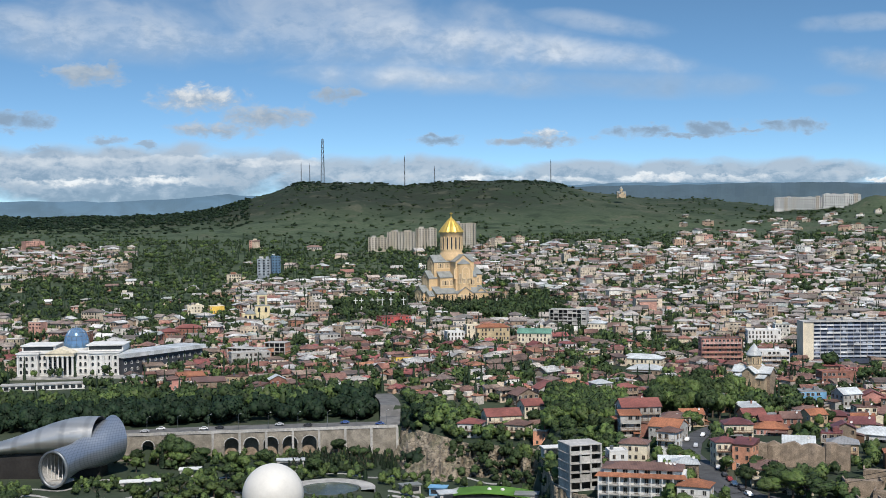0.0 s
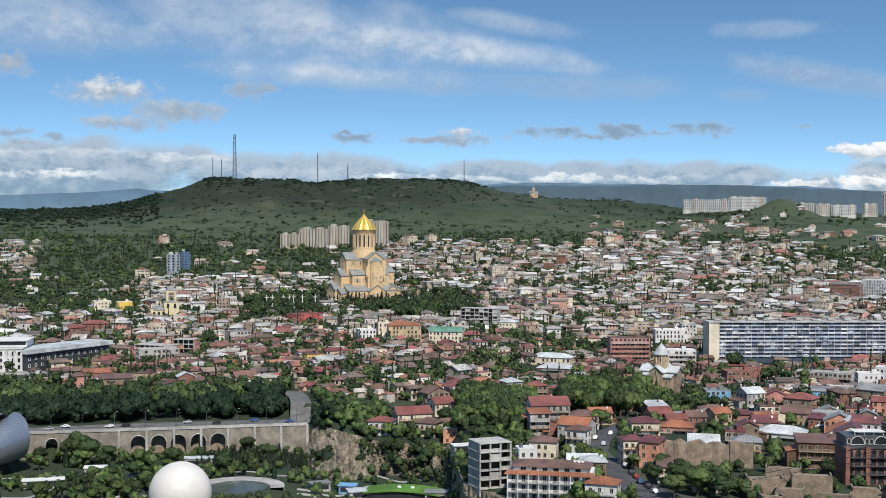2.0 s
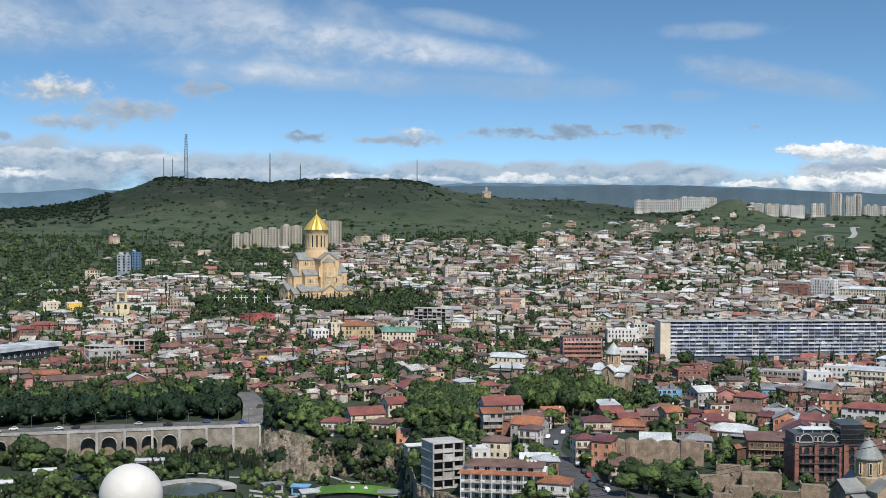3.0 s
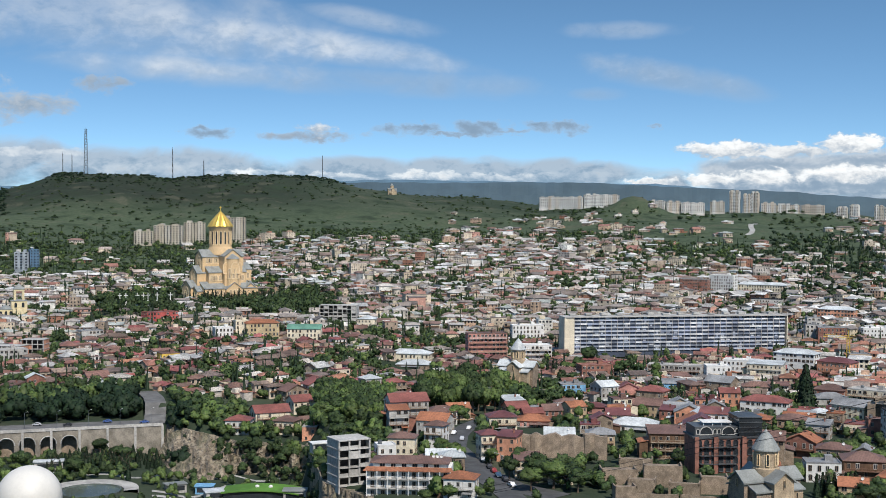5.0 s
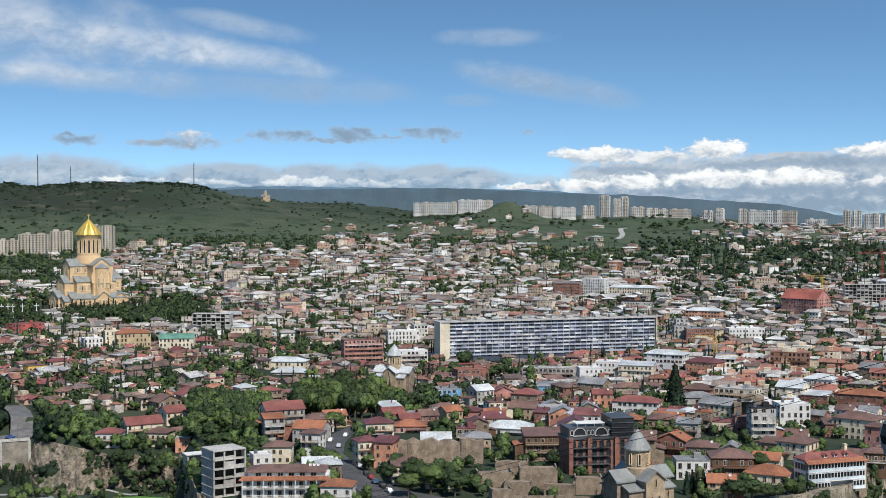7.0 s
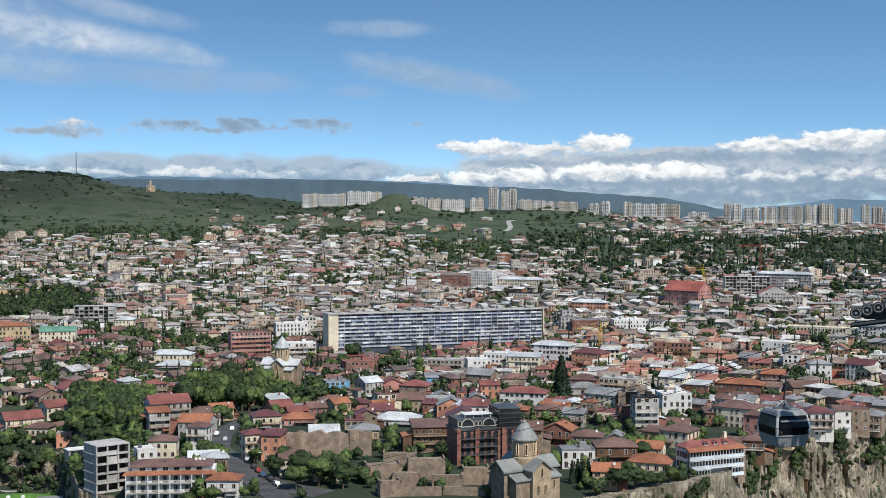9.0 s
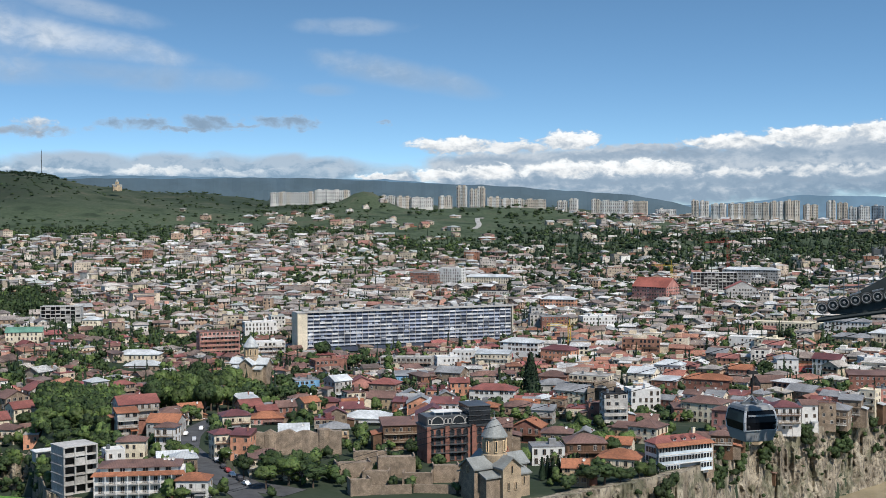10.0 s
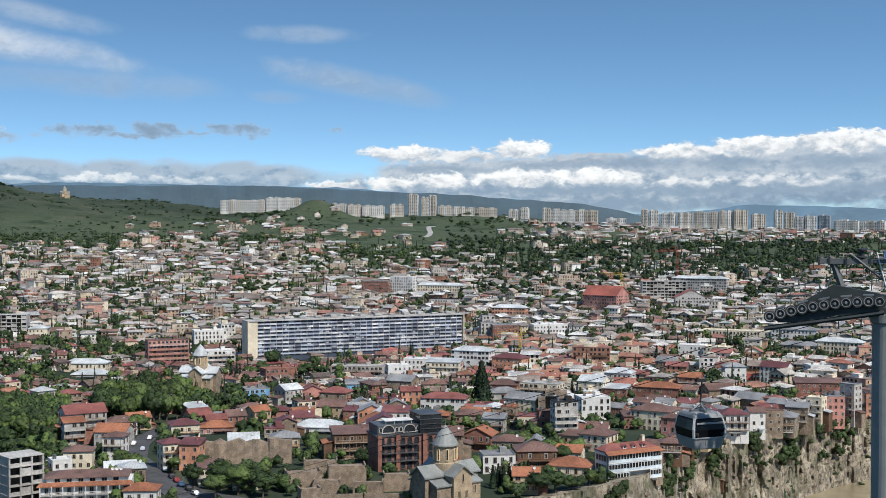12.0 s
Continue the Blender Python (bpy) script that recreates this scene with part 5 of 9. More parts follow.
def bell_tower():
    x, y = polar(-8.47, 1130)
    z = gz(x, y)
    t = thing("bell_tower", x, y, z, 12, "pale yellow stone church with an open bell tower", "church")
    reserve(x, y, 17)
    st = surface("pale_yellow_stone", [(0.62, 0.52, 0.32)], var=0.15, stain=0.25)
    s = Shape()
    s.box(-3, 0, -3, 24, 15, 10)
    s.box(3, 0, 7, 13, 13, 7)
    part("wall", s, st, t)
    s = Shape()
    for a, b in ((-1, -1), (1, -1), (1, 1), (-1, 1)):
        s.box(3 + a * 3.4, b * 3.4, 14, 1.8, 1.8, 9)
    s.box(3, 0, 22.2, 9, 9, 1.6)
    part("belfry", s, st, t)
    s = Shape()
    s.hip(3, 0, 24, 8.6, 8.6, 5.0, 0.5)
    s.hip(-7.5, 0, 7.2, 9, 15, 3.2, 0.5)
    s.hip(3, 0, 14.1, 13, 13, 1.2, 0.4, ridge=4)
    part("roof", s, m_slate, t)
    w = arch_window("window", 2.2, 4.2, st, m_window_dark, 0.4)
    for px in (0, 6):
        part("window", w, None, t, at=pose(px, -6.52, 8.4))
    for px in (-12, -8, -4):
        part("window", w, None, t, at=pose(px, -7.52, 1.4))


bell_tower()
keep_in_view(-8.47, 0.7, 1120, 40)


def crosses():
    for k in range(7):
        az = -4.05 + (0.26, 0.0, 0.75, 1.02, 1.22, 1.62, 2.2)[k]
        x, y = polar(az, 1190)
        z = gz(x, y)
        t = thing("stone_cross", x, y, z, 10, "tall white stone cross on a pillar", "cross", "crosses by the cathedral")
        s = Shape()
        s.box(0, 0, -1, 1.6, 1.6, 7.5)
        part("pillar", s, m_white, t)
        s = Shape()
        cross_on(s, 0, 0, 6.4, 7.0)
        part("cross", s, m_white, t)
        reserve(x, y, 3)


crosses()
keep_in_view(-3.2, 1.1, 1180, 42)


def ruined_church():
    x, y = polar(30.07, 640)
    z = gz(x, y)
    t = thing("ruin", x, y, z, -32, "ruined stone church with one great broken arch", "ruin")
    reserve(x, y, 9)
    s = Shape()
    for a, b, w, dp, h in ((-5.2, 0, 3.6, 9, 12.0), (5.4, 0, 4.0, 9, 14.5), (0, 4, 8, 1.6, 11)):
        s = Shape()
        s.box(a, b, -3, w, dp, h)
        part("wall", s, m_rubble, t)
    s = Shape()
    n, r = 10, 3.5
    arc = [(-r * math.cos(math.pi * i / n), 7.5 + r * math.sin(math.pi * i / n)) for i in range(n + 1)]
    for (a, za), (b, zb) in zip(arc, arc[1:]):
        s.solid([(a, -4.5, za), (b, -4.5, zb), (b, -4.5, 12.6 + 0.5 * math.sin(b)), (a, -4.5, 12.6 + 0.5 * math.sin(a)), (a, 1.5, za), (b, 1.5, zb), (b, 1.5, 12.6 + 0.5 * math.sin(b)), (a, 1.5, 12.6 + 0.5 * math.sin(a))], [(0, 1, 2, 3), (7, 6, 5, 4), (0, 4, 5, 1), (3, 2, 6, 7)])
    part("arch", s, m_rubble, t)
    s = Shape()
    s.box(9, 1, -3, 5, 7, 8)
    part("side_chapel", s, m_redbrick, t)


ruined_church()
keep_in_view(30.07, 0.7, 635, 29)


def panel_block(az0, az1, base, top, d=2750, mat=None):
    """A far slab or tower of panel-built flats between two bearings; base and top as falls per metre."""
    w = math.radians(az1 - az0) * d
    x, y = polar((az0 + az1) / 2, d)
    z0, z1 = EYE - base * d, EYE - top * d
    h = z1 - z0
    t = thing("tower_block" if h > w else "apartment_block", x, y, z0, -(az0 + az1) / 2 + PB.uniform(-14, 14), "pale concrete panel tower block on the far hill" if h > w else "long pale panel-built apartment block on the far hill", "apartment building", "far apartment blocks")
    s = Shape()
    s.box(0, 0, -40, w, 14, h + 40)
    part("wall", s, mat or m_panel, t)
    n = max(2, int(w / 16))
    for k in range(n):
        s = Shape()
        s.box(-w / 2 + w * (k + 0.5) / n, -0.4, -40, w / n * 0.42, 15.4, h + 40 + PB.uniform(0.5, 3.0))
        part("stair_bay", s, mat or m_panel, t)
    s = Shape()
    floors = max(4, int(h / 3.0))
    cols = max(3, int(w / 4.2))
    for f in range(floors):
        for c in range(cols):
            s.box(-w / 2 + w * (c + 0.5) / cols, -8.12, h * (f + 0.3) / floors, w / cols * 0.42, 0.3, h / floors * 0.42)
    tagged(part("window", s, m_window_dark, t, "small dark windows"), kind="stuff")
    s = Shape()
    s.box(-w * 0.2, 0, h, min(6, w * 0.3), 5, 3.0)
    part("roof_hut", s, m_concrete, t)
    reserve(x, y, w * 0.5)


PB = random.Random(4)
m_warmpanel = surface("weathered_beige_panels", [(0.40, 0.35, 0.275), (0.46, 0.41, 0.34)], pick="object", var=0.15, stain=0.35)
m_new = surface("new_white_cladding", [(0.50, 0.49, 0.47)], stain=0.15)
m_newgrey = surface("new_grey_cladding", [(0.26, 0.29, 0.32)], stain=0.15)

panel_block(14.91, 16.93, -.007, -.0155)
panel_block(16.93, 18.54, -.0084, -.0174)
panel_block(19.88, 20.6, -.0044, -.0128)
panel_block(20.65, 21.3, -.0044, -.0120)
panel_block(21.3, 22.34, -.0035, -.0112)
panel_block(22.6, 23.22, -.004, -.0121)
panel_block(23.45, 23.9, -.0031, -.0203)
panel_block(24.03, 24.4, -.0026, -.0178)
panel_block(24.4, 24.73, -.0026, -.0192)
panel_block(24.83, 25.46, -.0026, -.0112)
panel_block(25.46, 26.5, -.004, -.0099)
panel_block(26.55, 27.53, -.0035, -.0095)
panel_block(28.05, 28.5, -.0008, -.0080)
panel_block(28.6, 28.98, -.0008, -.0096)
panel_block(29.61, 29.99, .001, -.0092)
panel_block(30.02, 31.1, .001, -.0081)
panel_block(31.15, 32.13, .001, -.0078)
panel_block(34.09, 34.4, .0036, -.0082)
panel_block(34.45, 34.85, .0036, -.0076)
panel_block(34.97, 35.6, .0036, -.0053)
panel_block(35.7, 36.36, .0036, -.0056)
panel_block(36.43, 37.48, .0036, -.0062)
panel_block(37.53, 38.1, .0044, -.0068)
panel_block(38.15, 38.76, .0044, -.0078)
panel_block(38.95, 39.54, .0053, -.0044)
panel_block(39.93, 40.27, .0079, -.007)
panel_block(40.37, 40.8, .0079, -.0057)
panel_block(42.45, 43.51, .0078, .0004)
panel_block(43.56, 44.62, .0086, .0008)
panel_block(40.85, 41.19, 0.0078, -0.0026, mat=m_new)
panel_block(41.23, 41.71, 0.0078, -0.0030, mat=m_new)
panel_block(41.81, 42.33, 0.0087, -0.0035, mat=m_newgrey)
panel_block(32.48, 33.4, 0.0027, -0.0015, mat=m_new)
panel_block(-3.44, -2.6, 0.0226, 0.0130, 1900, mat=m_warmpanel)
panel_block(-2.55, -1.3, 0.0226, 0.0085, 1910, mat=m_warmpanel)
panel_block(-1.25, -0.3, 0.0226, 0.0062, 1930, mat=m_warmpanel)
panel_block(0.35, 1.5, 0.0200, 0.0021, 1950, mat=m_warmpanel)
panel_block(-8.5, -7.9, 0.0420, 0.0290, 1560, mat=m_newgrey)
panel_block(-7.9, -7.5, 0.0420, 0.0270, 1560, mat=m_domeglass)

def lattice_mast(az, base, top, w0, w1, red=False):
    """A radio mast on the hilltop."""
    x, y = polar(az, 3040)
    z0, h = EYE - base * 3040 - 4, (base - top) * 3040 + 4
    t = thing("radio_mast", x, y, z0, 20, "tall lattice radio mast on the hilltop" if red else "slender steel radio mast on the hilltop", "radio mast", "masts on the hill")
    s = Shape()
    n = 9 if red else 5
    for k in range(n):
        a, b = k / n, (k + 1) / n
        wa, wb = w0 + (w1 - w0) * a, w0 + (w1 - w0) * b
        for p, q in ((-1, -1), (1, -1), (1, 1), (-1, 1)):
            s.bar((p * wa / 2, q * wa / 2, h * a), (p * wb / 2, q * wb / 2, h * b), 0.45 if red else 0.3, 4)
        for p, q in (((-1, -1), (1, -1)), ((1, -1), (1, 1)), ((1, 1), (-1, 1)), ((-1, 1), (-1, -1))):
            s.bar((p[0] * wa / 2, p[1] * wa / 2, h * a), (q[0] * wb / 2, q[1] * wb / 2, h * b), 0.28, 4)
        if red:
            s.box(0, 0, h * b, wb + 1.2, wb + 1.2, 0.7)
    part("tower", s, m_steel, t)
    s = Shape()
    s.bar((0, 0, h * 0.96), (0, 0, h + 4), 0.3, 5)
    part("antenna", s, m_steel, t)


lattice_mast(-5.49, -0.0305, -0.0655, 8.5, 4, True)
lattice_mast(-1.745, -0.0288, -0.0514, 2.2, 1.2)
lattice_mast(-0.37, -0.0291, -0.0427, 2.2, 1.2)
lattice_mast(4.965, -0.029, -0.047, 1.4, 0.8)
lattice_mast(-6.47, -0.0305, -0.0465, 1.6, 1.0)
lattice_mast(-6.08, -0.0305, -0.0456, 1.6, 1.0)
church(*polar(8.15, 2700), EYE + 0.0185 * 2700 - 2, 10, 0.9, m_ashlar, m_ashlar, "pale hilltop church with a small dome")

def pylon():
    """The cable-car pylon: round steel column, sheave trains, work platforms."""
    d = 65.0
    x, y = polar(44.66, d)
    zc = EYE - 0.0727 * d                      # where the arms meet the column
    t = thing("cable_car_pylon", x, y, zc, -44.66, "grey steel cable-car pylon with rows of black sheaves", "pylon")
    s = Shape()
    g = gz(x, y) - zc
    s.lathe(0, 0, [(0.85, g - 1), (0.85, g + 0.4), (0.62, g + 0.5), (0.66, -0.35), (0.74, -0.3), (0.74, 0.1), (0.0, 0.1)], 28)
    part("column", s, surface("grey_painted_steel", [(0.21, 0.22, 0.215)], rough=0.6, var=0.1, stain=0.15, bump=0.05), t, smooth=False)
    dark = surface("dark_green_grey_steel", [(0.035, 0.042, 0.042)], rough=0.6, metal=0.1, var=0.15, bump=0.05)
    # girder carrying the sheaves, falling towards the valley
    s = Shape()
    s.solid([(-5.6, -0.55, -0.35), (-0.2, -0.55, 0.35), (0.3, -0.55, 1.0), (-0.8, -0.55, 1.22), (-2.47, -0.55, 1.53), (-3.84, -0.55, 0.73),
             (-5.6, 0.05, -0.35), (-0.2, 0.05, 0.35), (0.3, 0.05, 1.0), (-0.8, 0.05, 1.22), (-2.47, 0.05, 1.53), (-3.84, 0.05, 0.73)],
            [(0, 1, 2, 3, 4, 5), (11, 10, 9, 8, 7, 6), (0, 6, 7, 1), (1, 7, 8, 2), (2, 8, 9, 3), (3, 9, 10, 4), (4, 10, 11, 5), (5, 11, 6, 0)])
    part("girder", s, dark, t)
    s = Shape()
    s.bar((-5.75, -0.9, -0.72), (-0.1, -0.9, 0.22), 0.10, 6)
    s.bar((-5.75, -0.6, -0.72), (-0.1, -0.6, 0.22), 0.14, 6)
    s.solid([(-5.1, -0.72, -0.40), (-3.65, -0.72, -0.30), (-2.0, -0.72, 0.10), (-0.4, -0.72, 0.25), (-0.3, -0.72, 0.9), (-2.5, -0.72, 0.75), (-5.4, -0.72, -0.05),
             (-5.1, -0.2, -0.40), (-3.65, -0.2, -0.30), (-2.0, -0.2, 0.10), (-0.4, -0.2, 0.25), (-0.3, -0.2, 0.9), (-2.5, -0.2, 0.75), (-5.4, -0.2, -0.05)],
            [(0, 1, 2, 3, 4, 5, 6), (13, 12, 11, 10, 9, 8, 7), (0, 7, 8, 1), (1, 8, 9, 2), (2, 9, 10, 3), (3, 10, 11, 4), (4, 11, 12, 5), (5, 12, 13, 6), (6, 13, 7, 0)])
    part("walkway", s, dark, t)
    tread = surface("worn_black_rubber", [(0.045, 0.047, 0.047)], rough=0.75, bump=0)
    wheel_grey = surface("worn_rubber_tread", [(0.20, 0.205, 0.205)], rough=0.55, bump=0)
    for k in range(11):
        u = k / 10
        px, pz = -5.5 + 5.2 * u, -0.09 + 0.86 * (1 - (1 - u) ** 1.9)
        w = thing_part("sheave", t, pose(px, -0.85, pz, 90))
        s = Shape()
        s.lathe(0, 0, [(0.215, 0.07), (0.225, 0.10), (0.275, 0.10), (0.29, 0.05), (0.26, 0.0), (0.29, -0.05), (0.27, -0.10), (0.0, -0.10)], 22)
        part("tyre", s, tread, w, "worn black rubber tyre")
        s = Shape()
        s.lathe(0, 0, [(0.225, 0.10), (0.22, 0.115), (0.19, 0.115), (0.185, 0.05)], 22)
        part("rim", s, wheel_grey, w)
        s = Shape()
        s.tube(0, 0, 0.0, 0.19, 0.19, 0.05, 20)
        part("web", s, dark, w)
        s = Shape()
        s.tube(0, 0, 0.04, 0.075, 0.06, 0.07, 12)
        part("hub", s, wheel_grey, w)
    s = Shape()
    for k in range(5):
        s = Shape()
        a, b = k / 5, (k + 1) / 5
        s.bar((-5.5 + 5.2 * (a + 0.05), -0.7, 0.25 + 0.86 * (1 - (1 - a) ** 1.9)), (-5.5 + 5.2 * (b - 0.05), -0.7, 0.20 + 0.86 * (1 - (1 - b) ** 1.9)), 0.05, 5)
        part("rocker", s, m_steel, t)
    # upper work beam
    s = Shape()
    s.box(-1.95, 0.3, 2.55, 2.6, 0.4, 0.26)
    s.box(0.3, 0.3, 2.6, 1.9, 0.3, 0.18)
    s.bar((-2.52, 0.3, 2.6), (-2.05, 0.3, 1.25), 0.17, 4)
    s.bar((-1.63, 0.1, 3.0), (0.4, 0.1, 1.35), 0.07, 6)
    s.bar((-2.55, -0.2, 1.9), (-2.85, -0.2, 1.4), 0.07, 6)
    part("work_beam", s, surface("grey_beam_paint", [(0.10, 0.105, 0.105)], rough=0.6, bump=0.05), t)
    s = Shape()
    for px in (-3.2, -2.7, -1.9, -0.75):
        s.box(px, 0.3, 2.48, 0.10, 0.5, 0.42)
    part("bracket", s, dark, t)
    s = Shape()
    for px in (0.15, 0.55):
        s.bar((px - 0.1, 0.0, 1.2), (px - 0.6, 0.0, 3.15), 0.035, 5)
    for k in range(8):
        s.bar((0.0 - 0.062 * k, 0.0, 1.4 + 0.24 * k), (0.4 - 0.062 * k, 0.0, 1.4 + 0.24 * k), 0.02, 4)
    part("ladder", s, m_white, t, "pale aluminium ladder")
    posts = [((px, 0.9, 0.1 + (px + 5.3) * 0.2), (px, 0.9, 1.2 + (px + 5.3) * 0.2)) for px in (-5.3, -4.6, -3.9, -3.2)] + [((px, 0.7, 1.2), (px, 0.7, 2.1)) for px in (-0.7, -0.2, 0.3)]
    rails = [((-5.3, 0.9, 1.2), (-3.2, 0.9, 1.62)), ((-5.3, 0.9, 0.65), (-3.2, 0.9, 1.07)), ((-0.7, 0.7, 2.1), (0.3, 0.7, 2.1))]
    for name, bars in (("railing_post", posts), ("handrail", rails)):
        for p, q in bars:
            s = Shape()
            s.bar(p, q, 0.025, 4)
            part(name, s, m_steel, t)
    s = Shape()
    s.lathe(-1.15, 0.3, [(0.1, 2.82), (0.26, 2.86), (0.26, 2.92), (0.12, 2.95), (0.12, 3.2), (0.26, 3.23), (0.26, 3.3), (0.1, 3.34)], 16)
    part("winch", s, dark, t)
    s = Shape()
    s.box(0.35, 0.0, 2.85, 0.9, 0.6, 0.35)
    part("motor_box", s, surface("blue_painted_steel", [(0.06, 0.16, 0.34)], rough=0.4, bump=0.05), t, "blue motor box")
    # far train on the other side
    s = Shape()
    s.solid([(-2.6, 2.6, -0.35), (0.2, 2.6, 0.0), (0.2, 2.6, 0.55), (-1.4, 2.6, 0.3), (-2.6, 3.0, -0.35), (0.2, 3.0, 0.0), (0.2, 3.0, 0.55), (-1.4, 3.0, 0.3)], [(0, 1, 2, 3), (7, 6, 5, 4), (0, 4, 5, 1), (1, 5, 6, 2), (2, 6, 7, 3), (3, 7, 4, 0)])
    part("far_girder", s, dark, t)
    s = Shape()
    s.box(0.0, 1.5, 0.0, 0.5, 3.4, 0.4)
    part("crossarm", s, dark, t)
    return t


def thing_part(name, parent, m):
    """A part that itself has parts: an Empty under its thing."""
    ob = new(name)
    ob.empty_display_size = 0.2
    ob.parent = parent
    ob.matrix_basis = m
    return ob


pylon()


def cable(a, b, sag, r=0.021):
    s = Shape()
    a, b = Vector(a), Vector(b)
    pts = [a.lerp(b, k / 40) - Vector((0, 0, sag * 4 * (k / 40) * (1 - k / 40))) for k in range(41)]
    n = 6
    q = (b - a).to_track_quat("Z", "Y")
    for p in pts:
        s.v += [tuple(p + q @ Vector((r * math.cos(2 * math.pi * i / n), r * math.sin(2 * math.pi * i / n), 0))) for i in range(n)]
    for j in range(len(pts) - 1):
        for i in range(n):
            s.f.append((j * n + i, j * n + (i + 1) % n, (j + 1) * n + (i + 1) % n, (j + 1) * n + i)), s.m.append(0)
    return whole("cable", s, m_black, label="thin black steel cable of the cable car", category="cable", group="cable-car cables")


def at_bearing(az, fall, d):
    return (*polar(az, d), EYE - fall * d)


STATION = at_bearing(-3, 0.262, 432)
cable(at_bearing(44.2, 0.060, 66), (STATION[0] + 5, STATION[1], STATION[2] + 2), 2.2)
cable(at_bearing(42.9, 0.0735, 65.5), STATION, 2.2)
cable(at_bearing(44.2, 0.078, 68), (STATION[0] - 6, STATION[1], STATION[2]), 2.0)


def cabin():
    """The gondola: dark glass, silver frame, hung from its cable."""
    d = 71.0
    x, y = polar(36.75, d)
    z = EYE - 0.1790 * d
    t = thing("cable_car_cabin", x, y, z, -36.75 + 31, "silver and black glass cable-car cabin on its cable", "cable car")
    t.scale = (0.86, 0.86, 0.9)
    prof = [(0.80, 0.0), (1.0, 0.10), (1.18, 0.75), (1.24, 1.25), (1.12, 1.85), (0.98, 2.12), (0.86, 2.2)]

    def ring(k, z, deep=1.0, c=0.15):
        hx, hy = k, k * 0.98 * deep
        q = []
        for sx, sy in ((-1, -1), (1, -1), (1, 1), (-1, 1)):
            for i in range(4):
                a = math.atan2(sy, sx) + radians(-45 + 30 * i)
                q.append((sx * (hx - c) + c * math.cos(a), sy * (hy - c) + c * math.sin(a), z))
        return q

    def shell(rows, grow=0.0):
        s = Shape()
        n = 16
        for k, z in rows:
            s.v += ring(k + grow, z)
        for j in range(len(rows) - 1):
            for i in range(n):
                s.f.append((j * n + i, j * n + (i + 1) % n, (j + 1) * n + (i + 1) % n, (j + 1) * n + i)), s.m.append(0)
        s.f += [tuple(range(n - 1, -1, -1)), tuple(range((len(rows) - 1) * n, len(rows) * n))]
        s.m += [0, 0]
        return s

    silver = surface("silver_paint", [(0.30, 0.31, 0.32)], rough=0.5, metal=0.25, var=0.05, stain=0.08, bump=0)
    tint = surface("black_tinted_glass", [(0.006, 0.007, 0.009)], rough=0.15, bump=0, spec=0.12, var=0.05, stain=0.05)
    part("glazing", shell([(1.10, 0.72), (1.17, 0.78), (1.23, 1.25), (1.12, 1.85), (1.0, 2.05)]), tint, t, "black tinted glazing")
    part("lower_shell", shell([(0.80, 0.0), (1.0, 0.08), (1.19, 0.74)], 0.02), silver, t, "grey lower shell")
    part("roof", shell([(1.10, 1.96), (1.02, 2.12), (0.9, 2.24)], 0.02), surface("grey_roof_paint", [(0.24, 0.25, 0.255)], rough=0.5, bump=0.05), t, "light grey roof")
    for sx, sy in ((-1, -1), (1, -1), (1, 1), (-1, 1)):
        s = Shape()
        for (ka, za), (kb, zb) in zip(prof[2:], prof[3:]):
            s.bar((sx * (ka - 0.10), sy * (ka - 0.12), za), (sx * (kb - 0.10), sy * (kb - 0.12), zb), 0.11, 6)
        part("corner_post", s, surface("bright_silver_paint", [(0.58, 0.59, 0.6)], rough=0.45, metal=0.1, bump=0), t, "bright silver corner post")
    s = Shape()
    s.box(0, -1.23, 1.62, 1.9, 0.05, 0.10)
    s.box(0, -1.22, 0.74, 2.2, 0.06, 0.06)
    part("window_bar", s, silver, t)
    for px in (-0.93, 0.93):
        s = Shape()
        s.lathe(px, -1.22, [(0.0, 0.86), (0.10, 0.88), (0.12, 0.98), (0.08, 1.08), (0.0, 1.1)], 10)
        part("buffer", s, m_black, t)
    s = Shape()
    for sx in (-1, 1):
        s.bar((sx * 0.75, 0, 2.22), (0, 0, 2.75), 0.05, 6)
        s.bar((0, sx * 0.75, 2.22), (0, 0, 2.75), 0.05, 6)
    s.box(0, 0, 2.24, 1.5, 0.16, 0.14)
    s.box(0, 0, 2.24, 0.16, 1.5, 0.14)
    part("suspension_frame", s, m_steel, t)
    s = Shape()
    s.bar((0, 0, 2.7), (0.12, 0, 4.05), 0.055, 8)
    s.box(0.05, 0, 4.05, 0.7, 0.22, 0.2)
    s.tube(-0.2, 0, 4.2, 0.09, 0.09, 0.14, 8)
    part("hanger", s, m_black, t, "dark hanger and grip")
    for sx in (-0.35, 0.35):
        s = Shape()
        s.bar((sx, -1.26, 0.3), (sx, -1.3, 0.7), 0.02, 5)
        part("ski_rack", s, m_steel, t)


cabin()


